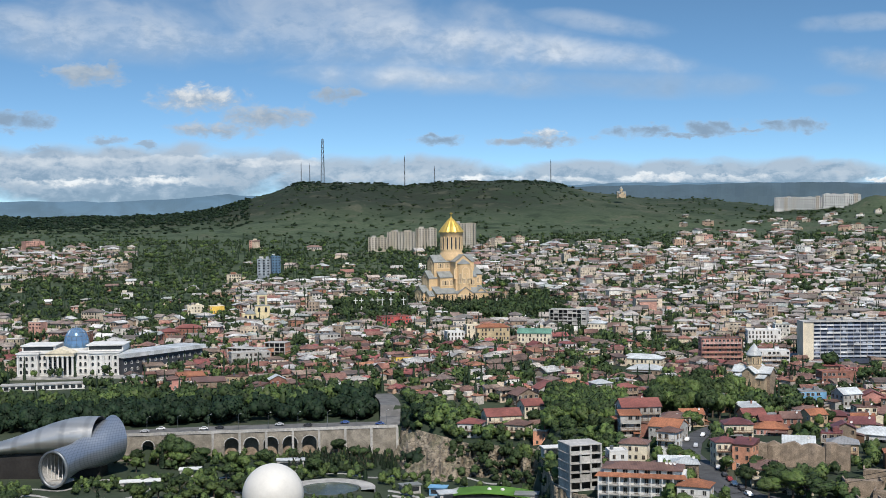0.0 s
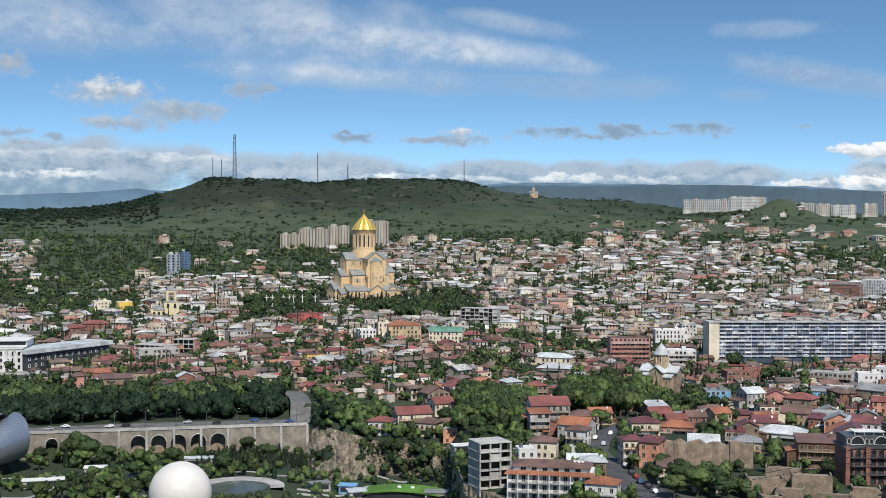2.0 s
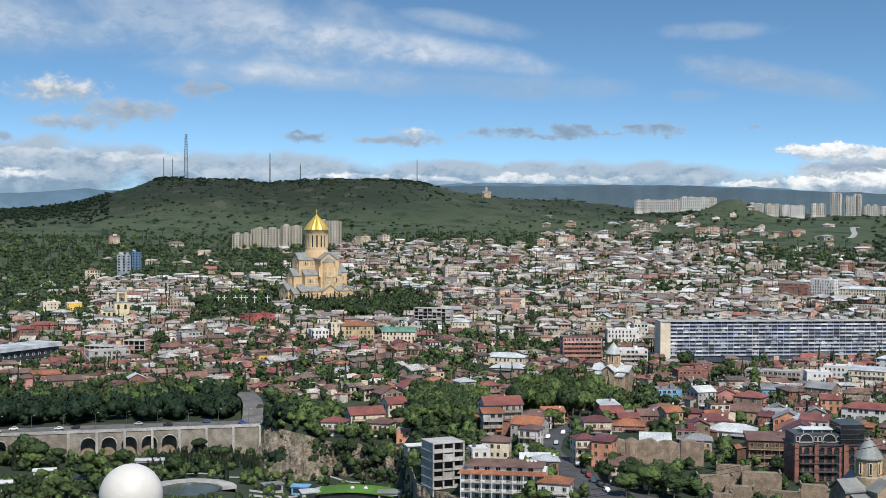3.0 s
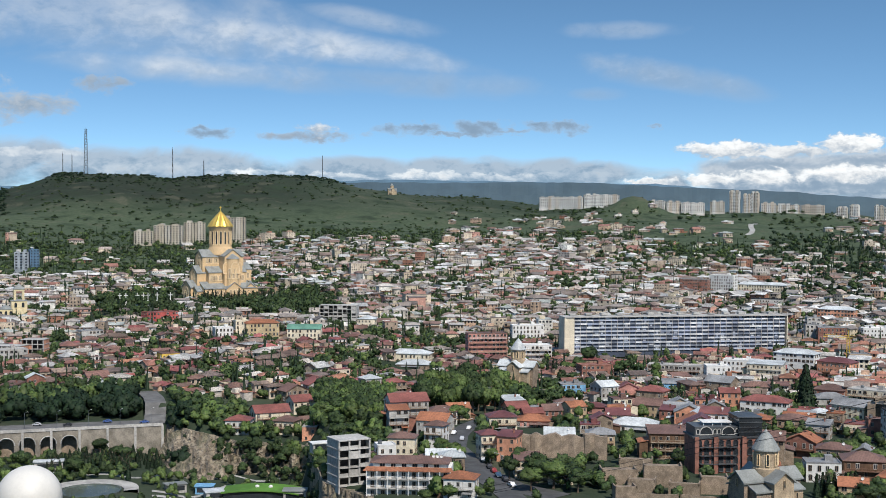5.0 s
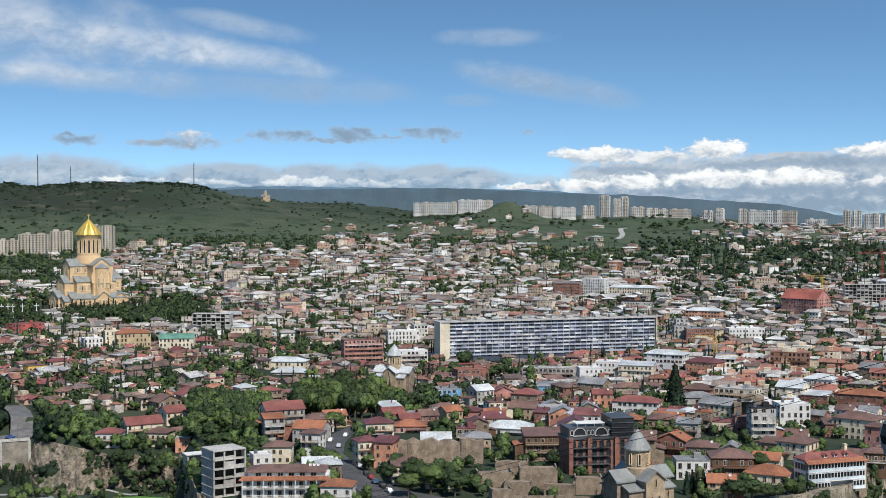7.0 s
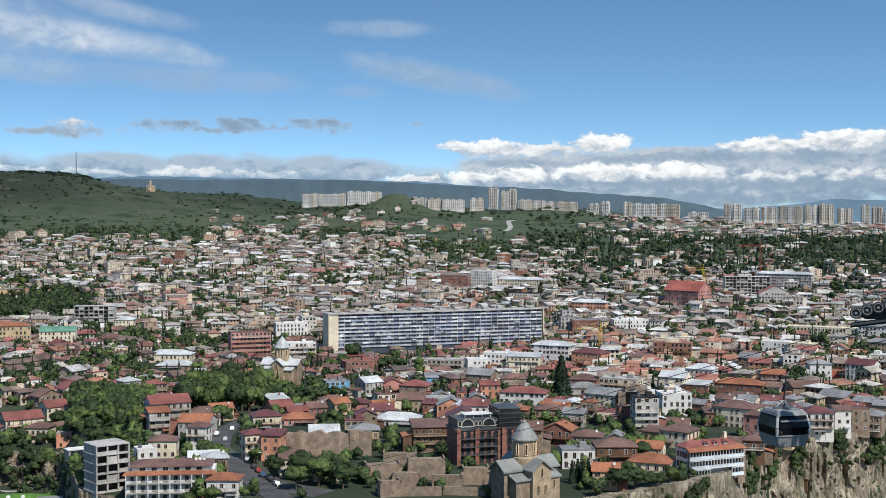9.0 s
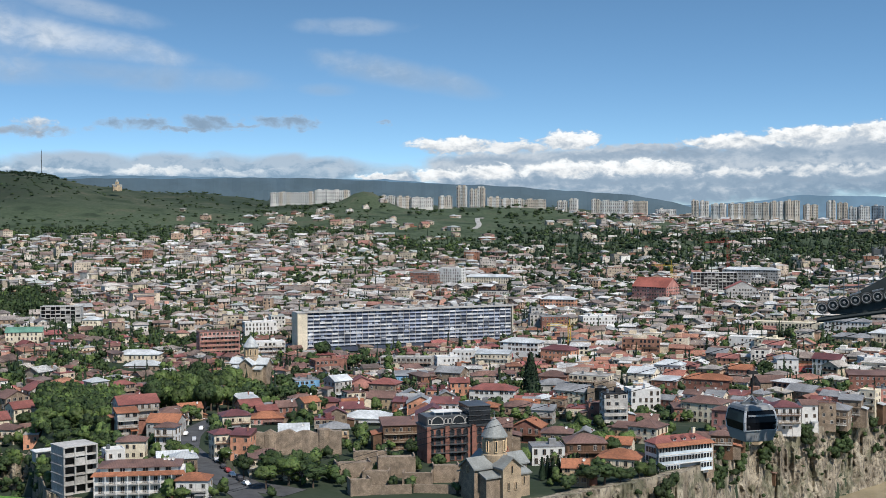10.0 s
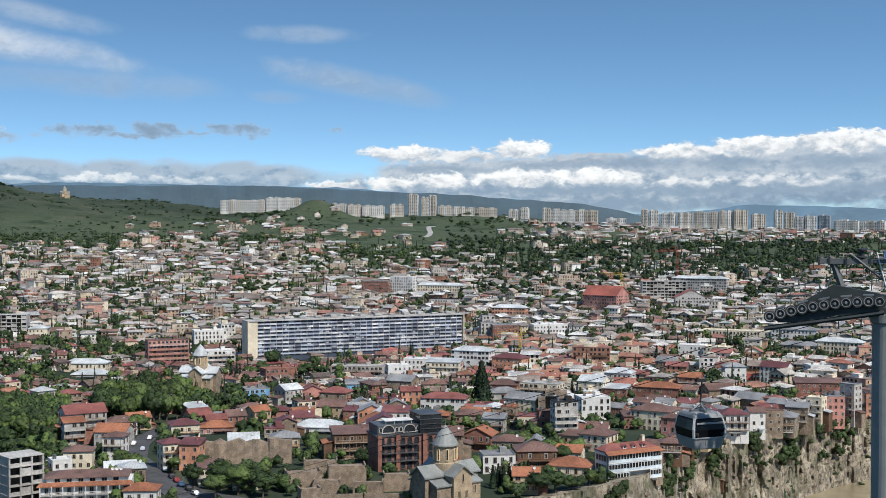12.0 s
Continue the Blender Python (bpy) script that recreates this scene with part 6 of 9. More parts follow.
# ---- houses of the old town ----
def window_mesh(name, w, h, arched=False):
    """A window 4 cm proud of its wall: frame, sill and dark panes."""
    s = Shape()
    x0, x1, f = -w / 2 - 0.12, w / 2 + 0.12, -0.12
    xs, zs = (x0, -w / 2, -0.05, 0.05, w / 2, x1), (-0.14, 0.0, h, h + 0.14)
    s.v += [(x, f, z) for z in zs for x in xs]                                        # front grid, 0 to 23
    s.v += [(x, -0.03, z) for z in zs[1:3] for x in xs[1:5]]                          # panes set back, 24 to 31
    s.v += [(x, 0.04, z) for z, x in ((zs[0], x0), (zs[0], x1), (zs[3], x1), (zs[3], x0))]   # against the wall, 32 to 35
    for j in range(3):
        for i in range(5):
            if j == 1 and i in (1, 3):
                continue
            s.f.append((j * 6 + i, j * 6 + i + 1, j * 6 + i + 7, j * 6 + i + 6)), s.m.append(1)
    for i in (1, 3):
        q, p = 24 + i - 1, 6 + i
        s.f.append((q, q + 1, q + 5, q + 4)), s.m.append(0)
        for a, b, c, d in ((p, p + 1, q + 1, q), (p + 1, p + 7, q + 5, q + 1), (p + 7, p + 6, q + 4, q + 5), (p + 6, p, q, q + 4)):
            s.f.append((a, b, c, d)), s.m.append(1)
    for a, b, c, d in ((0, 5, 33, 32), (5, 23, 34, 33), (23, 18, 35, 34), (18, 0, 32, 35)):
        s.f.append((a, b, c, d)), s.m.append(1)
    return s.mesh(name, [m_window_dark, m_frame])


win_small, win_wide, win_tall = window_mesh("window", 0.9, 1.3), window_mesh("window", 1.5, 1.4), window_mesh("window", 1.0, 1.8)
WINS = {"small": (win_small, 0.9), "wide": (win_wide, 1.5), "tall": (win_tall, 0.8)}


def dish_mesh():
    s = Shape()
    s.lathe(0, 0, [(0.05, 0.0), (0.35, 0.08), (0.55, 0.22), (0.57, 0.24), (0.35, 0.13), (0.05, 0.05)], 12)
    s.v = [(x, -z - 0.2, y + 0.9) for x, y, z in s.v]
    s.bar((0, 0, -0.6), (0, -0.2, 0.9), 0.05, 5)
    return s.mesh("satellite_dish", [m_white])


DISH = dish_mesh()


def balcony(parent, w, z, y, deep=1.3, mat=None, posts=4, roofed=2.6):
    """A timber balcony along a front wall that stands at y."""
    s = Shape()
    s.box(0, y - deep / 2, z - 0.2, w, deep, 0.2)
    s.box(0, y - deep + 0.06, z + 0.92, w, 0.1, 0.1)
    n = max(6, int(w / 0.35))
    for i in range(n + 1):
        s.box(-w / 2 + w * i / n, y - deep + 0.06, z, 0.06, 0.06, 0.92)
    for i in range(posts + 1):
        s.box(-w / 2 + 0.08 + (w - 0.16) * i / posts, y - deep + 0.06, z, 0.13, 0.13, roofed)
    return part("balcony", s, mat or m_rail, parent, "timber balcony with posts and railing")


def house(x, y, rz, w, deep, floors, wall, roof, shape="hip", label="", name="house", win="small", cols=None, side=0, pitch=0.32, porch=(), z=None, fh=3.1, stack=False, group="houses of the old town", category="house", parapet=0.5, dish=False, known=True):
    """A house that faces its own -y: walls, roof, windows on the front and one end, balconies."""
    r = radians(rz)
    zs = [gz(x + a * math.cos(r) * w / 2 - b * math.sin(r) * deep / 2, y + a * math.sin(r) * w / 2 + b * math.cos(r) * deep / 2) for a, b in ((-1, -1), (1, -1), (1, 1), (-1, 1), (0, 0))]
    z = min(zs) if z is None else z
    h = floors * fh + 0.4
    t = thing(name, x, y, z, rz, label, category, group)
    s = Shape()
    hx, hy = w / 2, deep / 2
    low = [(-hx, -hy, -2.5), (hx, -hy, -2.5), (hx, hy, -2.5), (-hx, hy, -2.5), (-hx, -hy, h), (hx, -hy, h), (hx, hy, h), (-hx, hy, h)]
    if shape == "gable":
        ph = hy * pitch * 1.5
        s.solid(low + [(-hx, 0, h + ph), (hx, 0, h + ph)], [(3, 2, 1, 0), (0, 1, 5, 4), (2, 3, 7, 6), (1, 2, 6, 9, 5), (3, 0, 4, 8, 7), (4, 5, 9, 8), (6, 7, 8, 9)])
    elif shape == "cross":
        ph = hx * pitch * 1.5
        s.solid(low + [(0, -hy, h + ph), (0, hy, h + ph)], [(3, 2, 1, 0), (0, 1, 5, 8, 4), (2, 3, 7, 9, 6), (1, 2, 6, 5), (3, 0, 4, 7), (5, 6, 9, 8), (7, 4, 8, 9)])
    else:
        s.solid(low, [(3, 2, 1, 0), (4, 5, 6, 7), (0, 1, 5, 4), (1, 2, 6, 5), (2, 3, 7, 6), (3, 0, 4, 7)])
    part("wall", s, wall, t)
    s = Shape()
    if shape == "hip":
        s.hip(0, 0, h + 0.2, w, deep, min(w, deep) / 2 * pitch * 1.4, 0.55)
    elif shape == "gable":
        s.gable(0, 0, h + 0.05, w, deep, deep / 2 * pitch * 1.5, 0.5)
    elif shape == "cross":
        s.gable(0, 0, h + 0.05, deep, w, w / 2 * pitch * 1.5, 0.5, rz=90)
    elif shape == "shed":
        s.solid([(-w / 2 - 0.4, -deep / 2 - 0.5, h + 0.05), (w / 2 + 0.4, -deep / 2 - 0.5, h + 0.05), (w / 2 + 0.4, deep / 2 + 0.4, h + 1.5), (-w / 2 - 0.4, deep / 2 + 0.4, h + 1.5),
                 (-w / 2 - 0.4, -deep / 2 - 0.5, h - 0.15), (w / 2 + 0.4, -deep / 2 - 0.5, h - 0.15), (w / 2 + 0.4, deep / 2 + 0.4, h - 0.15), (-w / 2 - 0.4, deep / 2 + 0.4, h - 0.15)],
                [(0, 1, 2, 3), (0, 4, 5, 1), (1, 5, 6, 2), (2, 6, 7, 3), (3, 7, 4, 0), (7, 6, 5, 4)])
    else:
        for a, b, c, d in ((0, -deep / 2 + 0.12, w, 0.25), (0, deep / 2 - 0.12, w, 0.25), (-w / 2 + 0.12, 0, 0.25, deep), (w / 2 - 0.12, 0, 0.25, deep)):
            s.box(a, b, h, c + 0.1, d + 0.1, parapet)
        s.box(0, 0, h + 0.002, w - 0.4, deep - 0.4, 0.15)
        if w > 8:
            s.box(w * 0.2, deep * 0.15, h + 0.1, 2.6, 2.6, 2.0)
    part("roof", s, roof, t)
    rr = random.Random(int(abs(x) * 31 + abs(y) * 17))
    if rr.random() < 0.55:                       # a lean-to at one end
        sd, aw, ad = rr.choice((-1, 1)), rr.uniform(2.2, 4.2), deep * rr.uniform(0.5, 0.85)
        ah = fh * rr.uniform(0.8, 1.1) * (2 if floors > 2 else 1)
        cx, cy = sd * (w / 2 + aw / 2 - 0.05), deep * rr.uniform(-0.12, 0.08)
        s = Shape()
        s.box(cx, cy, -2.5, aw, ad, ah + 2.5)
        part("annex", s, rr.choice((wall, m_rubble, m_redbrick, m_concrete, m_wood)), t, "small lean-to against the end wall")
        s = Shape()
        x0, x1, y0, y1 = sd * (w / 2 + 0.02), sd * (w / 2 + aw + 0.5), cy - ad / 2 - 0.4, cy + ad / 2 + 0.4
        q = [(x0, y0, ah + 0.9), (x1, y0, ah + 0.05), (x1, y1, ah + 0.05), (x0, y1, ah + 0.9)]
        s.solid(q + [(a, b, c - 0.14) for a, b, c in q], [(0, 1, 2, 3), (0, 4, 5, 1), (1, 5, 6, 2), (2, 6, 7, 3), (3, 7, 4, 0), (7, 6, 5, 4)])
        part("annex_roof", s, rr.choice((m_brownroof, m_greyroof, m_brownroof, m_paleroof, m_tile)), t)
    if rr.random() < 0.4:                        # a sheet-metal canopy over the yard
        cw, cd, ch = w * rr.uniform(0.3, 0.6), rr.uniform(2.0, 3.4), fh * 0.9
        cx = rr.uniform(-0.5, 0.5) * (w - cw)
        s = Shape()
        q = [(cx - cw / 2, -deep / 2 - cd, ch - 0.4), (cx + cw / 2, -deep / 2 - cd, ch - 0.4), (cx + cw / 2, -deep / 2, ch), (cx - cw / 2, -deep / 2, ch)]
        s.solid(q + [(a, b, c - 0.1) for a, b, c in q], [(0, 1, 2, 3), (0, 4, 5, 1), (1, 5, 6, 2), (2, 6, 7, 3), (3, 7, 4, 0), (7, 6, 5, 4)])
        for px in (cx - cw / 2 + 0.15, cx + cw / 2 - 0.15):
            s.box(px, -deep / 2 - cd + 0.15, -2.5, 0.14, 0.14, ch + 2.0)
        part("canopy", s, rr.choice((m_brownroof, m_greyroof, m_tile, m_paleroof)), t, "sheet canopy on thin posts")
    if shape == "flat" and rr.random() < 0.6:
        s = Shape()
        s.tube(-w * 0.25, deep * 0.1, h + 0.1, 0.7, 0.7, 1.5, 12)
        part("water_tank", s, m_steel, t, "round steel water tank")
    stack = stack or rr.random() < 0.35
    if stack:
        s = Shape()
        s.box(w * 0.22, deep * 0.1, h, 0.6, 0.6, 2.2)
        s.box(w * 0.22, deep * 0.1, h + 2.2, 0.8, 0.8, 0.15)
        part("chimney", s, m_redbrick, t)
    me, lift = WINS[win]
    cols = cols or max(2, int(w / 2.6))
    for f in range(floors):
        for c in range(cols):
            if rr.random() < 0.16:
                continue
            part("window", me, None, t, at=pose(-w / 2 + w * (c + 0.5 + rr.uniform(-0.1, 0.1)) / cols, -deep / 2 - 0.02, f * fh + lift + rr.uniform(0.0, 0.25)))
        if side:
            n = max(1, int(deep / 3.4))
            for c in range(n):
                part("window", me, None, t, at=pose(side * (w / 2 + 0.02), -deep / 2 + deep * (c + 0.5) / n, f * fh + lift + 0.1, 0, 0, 90 * side))
    for f in porch:
        balcony(t, w * 0.94, f * fh + 0.25, -deep / 2, posts=max(2, cols))
    if dish:
        part("satellite_dish", DISH, None, t, "white satellite dish", at=pose(w * 0.3, -deep * 0.2, h + (0.5 if shape == "flat" else 1.2), 0, 0, 20))
    reserve(x, y, max(w, deep) * 0.5 + 0.5)
    if known:
        a = math.degrees(math.atan2(x, y))
        d = math.hypot(x, y)
        keep_in_view(a, math.degrees(w * 0.42 / d), d - deep / 2, z + (1.5 if a < 9 and d < 620 else h * 0.45))
    return t


def open_frame(x, y, rz, w, deep, floors, mat, label, fh=3.1):
    """A building left as a frame: slabs, posts, some infill walls and open bays, their shade put into a dark core."""
    z = gz(x, y)
    t = thing("unfinished_building", x, y, z, rz, label, "building site", "unfinished buildings")
    h = floors * fh
    s = Shape()
    s.box(0, deep * 0.12, -2.5, w - 0.8, deep * 0.7, h + 2.3)
    part("core", s, surface("unlit_interior", [(0.05, 0.047, 0.043)], bump=0), t, "solid core with the interior's shade in its colour")
    for f in range(floors + 1):
        s = Shape()
        s.box(0, 0, f * fh - 0.15, w + 0.5, deep + 0.5, 0.34)
        part("slab", s, m_concrete, t)
    cols = max(3, int(w / 3.6))
    for c in range(cols + 1):
        s = Shape()
        s.box(-w / 2 + w * c / cols, -deep / 2 + 0.25, -2.5, 0.55, 0.5, h + 2.5)
        part("post", s, m_concrete, t)
    rr = random.Random(int(x * 7))
    for f in range(floors):
        for c in range(cols):
            k = rr.random()
            if k < 0.55:
                s = Shape()
                s.box(-w / 2 + w * (c + 0.5) / cols, -deep / 2 + 0.3, f * fh + 0.19, w / cols - 0.6, 0.2, 1.0 if k < 0.4 else 2.2)
                part("infill_wall", s, mat, t)
    for sx in (-1, 1):
        s = Shape()
        s.box(sx * (w / 2 - 0.1), 0.3, -2.5, 0.25, deep - 0.4, h + 2.3)
        part("end_wall", s, mat, t)
    reserve(x, y, max(w, deep) * 0.5 + 0.5)
    keep_in_view(math.degrees(math.atan2(x, y)), math.degrees(w * 0.4 / math.hypot(x, y)), math.hypot(x, y) - deep / 2, z + h * 0.4)
    return t


def galleried_hotel(x, y, rz, w, deep):
    """White hotel: storeys of galleries, a tiled eave, a low top storey under a brown roof."""
    z = gz(x, y) - 1.2
    t = thing("hotel", x, y, z, rz, "long white hotel with open galleries and terracotta eaves", "hotel")
    s = Shape()
    s.box(0, 0, -2.5, w, deep, 12.2)
    part("wall", s, m_white, t)
    s = Shape()
    s.box(0, 1.0, 9.7, w - 3, deep - 2.5, 1.5)
    part("top_storey", s, m_white, t)
    s = Shape()
    s.hip(0, 1.0, 11.3, w - 3, deep - 2.5, 1.5, 0.9)
    part("roof", s, m_brownroof, t, "dark brown low roof")
    s = Shape()
    s.solid([(-w / 2 - 1.2, -deep / 2 - 1.5, 9.2), (w / 2 + 1.2, -deep / 2 - 1.5, 9.2), (w / 2 + 0.2, -deep / 2 + 0.6, 10.2), (-w / 2 - 0.2, -deep / 2 + 0.6, 10.2),
             (-w / 2 - 1.2, -deep / 2 - 1.5, 9.0), (w / 2 + 1.2, -deep / 2 - 1.5, 9.0), (w / 2 + 0.2, -deep / 2 + 0.6, 9.7), (-w / 2 - 0.2, -deep / 2 + 0.6, 9.7)],
            [(0, 1, 2, 3), (0, 4, 5, 1), (1, 5, 6, 2), (2, 6, 7, 3), (3, 7, 4, 0), (7, 6, 5, 4)])
    part("eave", s, m_tile, t, "terracotta tiled eave")
    n = max(6, int(w / 3.2))
    for f in range(3):
        for c in range(n):
            part("window", win_tall, None, t, at=pose(-w / 2 + w * (c + 0.5) / n, -deep / 2 - 0.02, f * 3.1 + 0.5))
        s = Shape()
        s.box(0, -deep / 2 - 0.8, f * 3.1 + 0.0, w, 1.6, 0.2)
        part("gallery_floor", s, m_concrete, t)
        s = Shape()
        s.box(0, -deep / 2 - 1.55, f * 3.1 + 1.1, w, 0.08, 0.08)
        for k in range(int(w / 0.4)):
            s.box(-w / 2 + 0.2 + 0.4 * k, -deep / 2 - 1.55, f * 3.1 + 0.2, 0.05, 0.05, 0.9)
        part("railing", s, m_white, t)
    for c in range(n + 1):
        s = Shape()
        s.box(-w / 2 + w * c / n, -deep / 2 - 1.5, -2.5, 0.28, 0.28, 11.6)
        part("post", s, m_white, t)
    for c in range(n - 2):
        part("window", win_wide, None, t, at=pose(-w / 2 + 3 + (w - 6) * (c + 0.5) / (n - 2), -deep / 2 + 2.23, 9.75))
    for k in range(3):
        part("satellite_dish", DISH, None, t, "white satellite dish", at=pose(w * 0.28 + 1.3 * k, 0, 12.0))
    for q in (-0.3, 0, 0.3):
        reserve(x + q * w * math.cos(radians(rz)), y + q * w * math.sin(radians(rz)), deep * 0.6)
    keep_in_view(math.degrees(math.atan2(x, y)), math.degrees(w * 0.45 / math.hypot(x, y)), math.hypot(x, y) - deep / 2, z + 1)


def gallery_house():
    """White house over the cliff: three storeys of timber galleries, tiled eave, red roof with dormers."""
    (x0, y0), (x1, y1) = polar(32.66, 445), polar(35.04, 459)
    W, rz = math.hypot(x1 - x0, y1 - y0), math.degrees(math.atan2(y1 - y0, x1 - x0))
    c, sn = math.cos(radians(rz)), math.sin(radians(rz))
    deep, fh = 9.0, 3.35
    x, y = (x0 + x1) / 2 - sn * deep / 2, (y0 + y1) / 2 + c * deep / 2
    t = thing("house", x, y, 31.6, rz, "white cliff-edge house with three storeys of carved galleries", "house", "houses of the old town")
    s = Shape()
    s.box(0, 0.9, -1.5, W - 0.6, deep - 1.8, 3 * fh + 1.5)
    part("wall", s, m_white, t)
    s = Shape()
    s.box(W * 0.5 + 1.5, 1.5, -4, 3.2, deep - 3, 2 * fh + 5.5)
    part("side_wall", s, m_rubble, t, "rough stone side wall")
    front = -deep / 2
    for f in range(3):
        spans = [(-W / 2, W / 2)] if f else [(-W / 2, -W * 0.12), (W * 0.28, W / 2)]
        for a, b in spans:
            m, w = (a + b) / 2, b - a
            s = Shape()
            s.box(m, front + 0.7, f * fh - 0.15, w + 0.3, 1.9, 0.3)
            part("gallery_floor", s, m_white, t)
            s = Shape()
            s.box(m, front - 0.1, f * fh + 0.15, w, 0.12, 0.85)
            s.box(m, front - 0.12, f * fh + 1.0, w + 0.1, 0.2, 0.10)
            s.box(m, front - 0.02, f * fh + 2.75, w, 0.16, 0.35)
            part("parapet", s, m_galleryblue, t, "pale blue-white boarded parapet")
            s = Shape()
            s.box(m, front + 0.55, f * fh + 0.2, w - 0.3, 0.1, 2.8)
            part("glazing", s, m_window_dark, t, "dark gallery glazing")
            n = max(2, int(w / 1.25))
            for k in range(n + 1):
                s = Shape()
                s.box(a + w * k / n, front - 0.05, f * fh + 0.1, 0.17, 0.2, 3.0)
                part("post", s, m_white, t)
        for k in range(4):
            part("window", win_tall, None, t, at=pose(-W / 2 + 0.28, front + 2.6 + 1.6 * k, f * fh + 0.5, 0, 0, -90))
    h = 3 * fh - 0.1
    s = Shape()
    s.solid([(-W / 2 - 0.9, front - 0.9, h - 0.2), (W / 2 + 0.9, front - 0.9, h - 0.2), (W / 2 + 0.2, front + 1.9, h + 0.75), (-W / 2 - 0.2, front + 1.9, h + 0.75),
             (-W / 2 - 0.9, front - 0.9, h - 0.35), (W / 2 + 0.9, front - 0.9, h - 0.35), (W / 2 + 0.2, front + 1.9, h - 0.35), (-W / 2 - 0.2, front + 1.9, h - 0.35)],
            [(0, 1, 2, 3), (0, 4, 5, 1), (1, 5, 6, 2), (2, 6, 7, 3), (3, 7, 4, 0), (7, 6, 5, 4)])
    part("eave", s, m_tile, t, "terracotta tiled eave")
    s = Shape()
    s.hip(0, 1.4, h + 0.7, W - 1.0, deep - 3.0, 2.0, 0.5)
    part("roof", s, m_redroof, t)
    for k in (-0.12, 0.06, 0.24):
        d = thing_part("dormer", t, pose(W * k, front + 2.9, h + 1.0))
        s = Shape()
        s.box(0, 0.9, 0, 1.3, 2.2, 1.0)
        part("cheek", s, m_white, d)
        s = Shape()
        s.gable(0, 0.9, 1.0, 2.4, 1.3, 0.5, 0.25, rz=90)
        part("dormer_roof", s, m_redroof, d)
        s = Shape()
        s.box(0, -0.23, 0.2, 0.8, 0.06, 0.7)
        part("pane", s, m_window_dark, d)
    s = Shape()
    s.box(W * 0.33, 1.5, h + 1.5, 1.1, 0.9, 3.0)
    s.box(W * 0.33, 1.5, h + 4.5, 1.3, 1.1, 0.15)
    part("chimney", s, m_cream, t)
    reserve(x, y, 11)
    keep_in_view(33.85, 1.2, 446, 32)


m_galleryblue = surface("pale_blue_boards", [(0.52, 0.60, 0.66)], stain=0.2)
gallery_house()
reserve(*polar(-5.35, 514), 20)
keep_in_view(-16.8, 2.3, 800, 32)
for _x, _y, _r in ((20, 508, 16), (4, 512, 8), (33, 503, 6), (-15, 524, 5), (-3, 521, 5), (-128, 520, 8), (-112, 545, 6), (-70, 562, 7), (43, 498, 5)):
    reserve(_x, _y, _r)                                # the works of the riverside park
# room and a clear camera view for the tall spruce and the old trees beside the small church
keep_in_view(26.83, 0.4, 650, 33)
reserve(*polar(26.83, 661), 5)
keep_in_view(11.3, 1.5, 585, 36)
for _a, _d in ((10.0, 606), (11.0, 600), (12.0, 606), (12.8, 612), (10.6, 622), (11.8, 624)):
    reserve(*polar(_a, _d), 8)

NEAR_HOUSES = 105
# houses that stand out, each on its own plot
house(12.5, 586.5, -16, 11.2, 9.2, 2, m_white, m_redroof, "hip", "white plastered house with a red metal roof", side=1, porch=(1,))
house(27.4, 603.4, 12, 17.0, 12.0, 2, m_cream, m_redroof, "gable", "cream rendered house with a red metal roof", side=-1, win="tall", porch=(1,))
house(34.4, 582.8, -28, 10.6, 9.6, 2, m_cream, m_brownroof, "hip", "cream rendered house with a rusty brown metal roof", side=1, porch=(1,))
house(34.6, 558.8, -19, 9.4, 7.8, 2, m_wood, m_brownroof, "shed", "dark timber house with a rusty brown metal roof", side=1, porch=(0,1))
house(44.0, 565.8, -14, 6.6, 7.0, 2, m_salmon, m_concrete, "flat", "salmon rendered house with a flat concrete roof", side=1)
open_frame(46.2, 425.6, 18, 11.4, 10.2, 5, m_concrete, "unfinished grey concrete apartment house with empty windows")
galleried_hotel(65.5, 410.3, -15, 27.7, 13.0)
house(80.3, 398.1, -23, 10.2, 8.2, 2, m_white, m_tile, "hip", "white hotel wing with terracotta canopies", side=1, porch=(1,))
house(72.5, 474.5, -17, 10.4, 8.0, 2, m_cream, m_brownroof, "hip", "cream rendered house with a rusty brown metal roof", side=1)
house(63.5, 459.1, 4, 7.0, 7.0, 2, m_white, m_white, "flat", "white plastered house with a flat white roof", side=-1)
house(87.2, 481.7, -30, 7.8, 7.0, 3, m_white, m_brownroof, "hip", "white plastered house with a rusty brown metal roof", side=1, win="tall", porch=(2,))
house(92.9, 516.3, -30, 13.0, 11.2, 2, m_concrete, m_tile, "gable", "bare grey concrete house with an orange tiled roof", side=1)
house(83.7, 537.5, 6, 17.0, 12.0, 4, m_concrete, m_redroof, "gable", "grey galleried apartment house with a long red roof", side=-1, win="tall", porch=(0,1,2,3))
house(78.1, 525.7, 2, 8.7, 7.0, 3, m_concrete, m_tile, "shed", "bare grey concrete house with an orange tiled roof", side=-1, win="wide", porch=(0,1,2))
house(103.1, 459.1, 5, 8.0, 7.0, 3, m_cream, m_crimson, "hip", "cream rendered house with a crimson metal roof", side=-1, porch=(1,2))
house(110.0, 454.4, -32, 7.5, 7.0, 3, m_salmon, m_crimson, "shed", "salmon corner house with a crimson roof", side=1)
house(122.7, 521.5, -3, 12.0, 9.4, 2, m_cream, m_crimson, "hip", "cream rendered house with a crimson metal roof", side=-1, porch=(1,))
house(140.1, 535.2, -15, 14.9, 10.4, 1, m_pink, m_tile, "hip", "faded pink house with an orange tiled roof", side=1, win="tall", porch=(0,))
house(141.2, 540.6, 0, 9.0, 7.4, 2, m_redbrick, m_redroof, "gable", "red brick house with a red metal roof", side=-1)
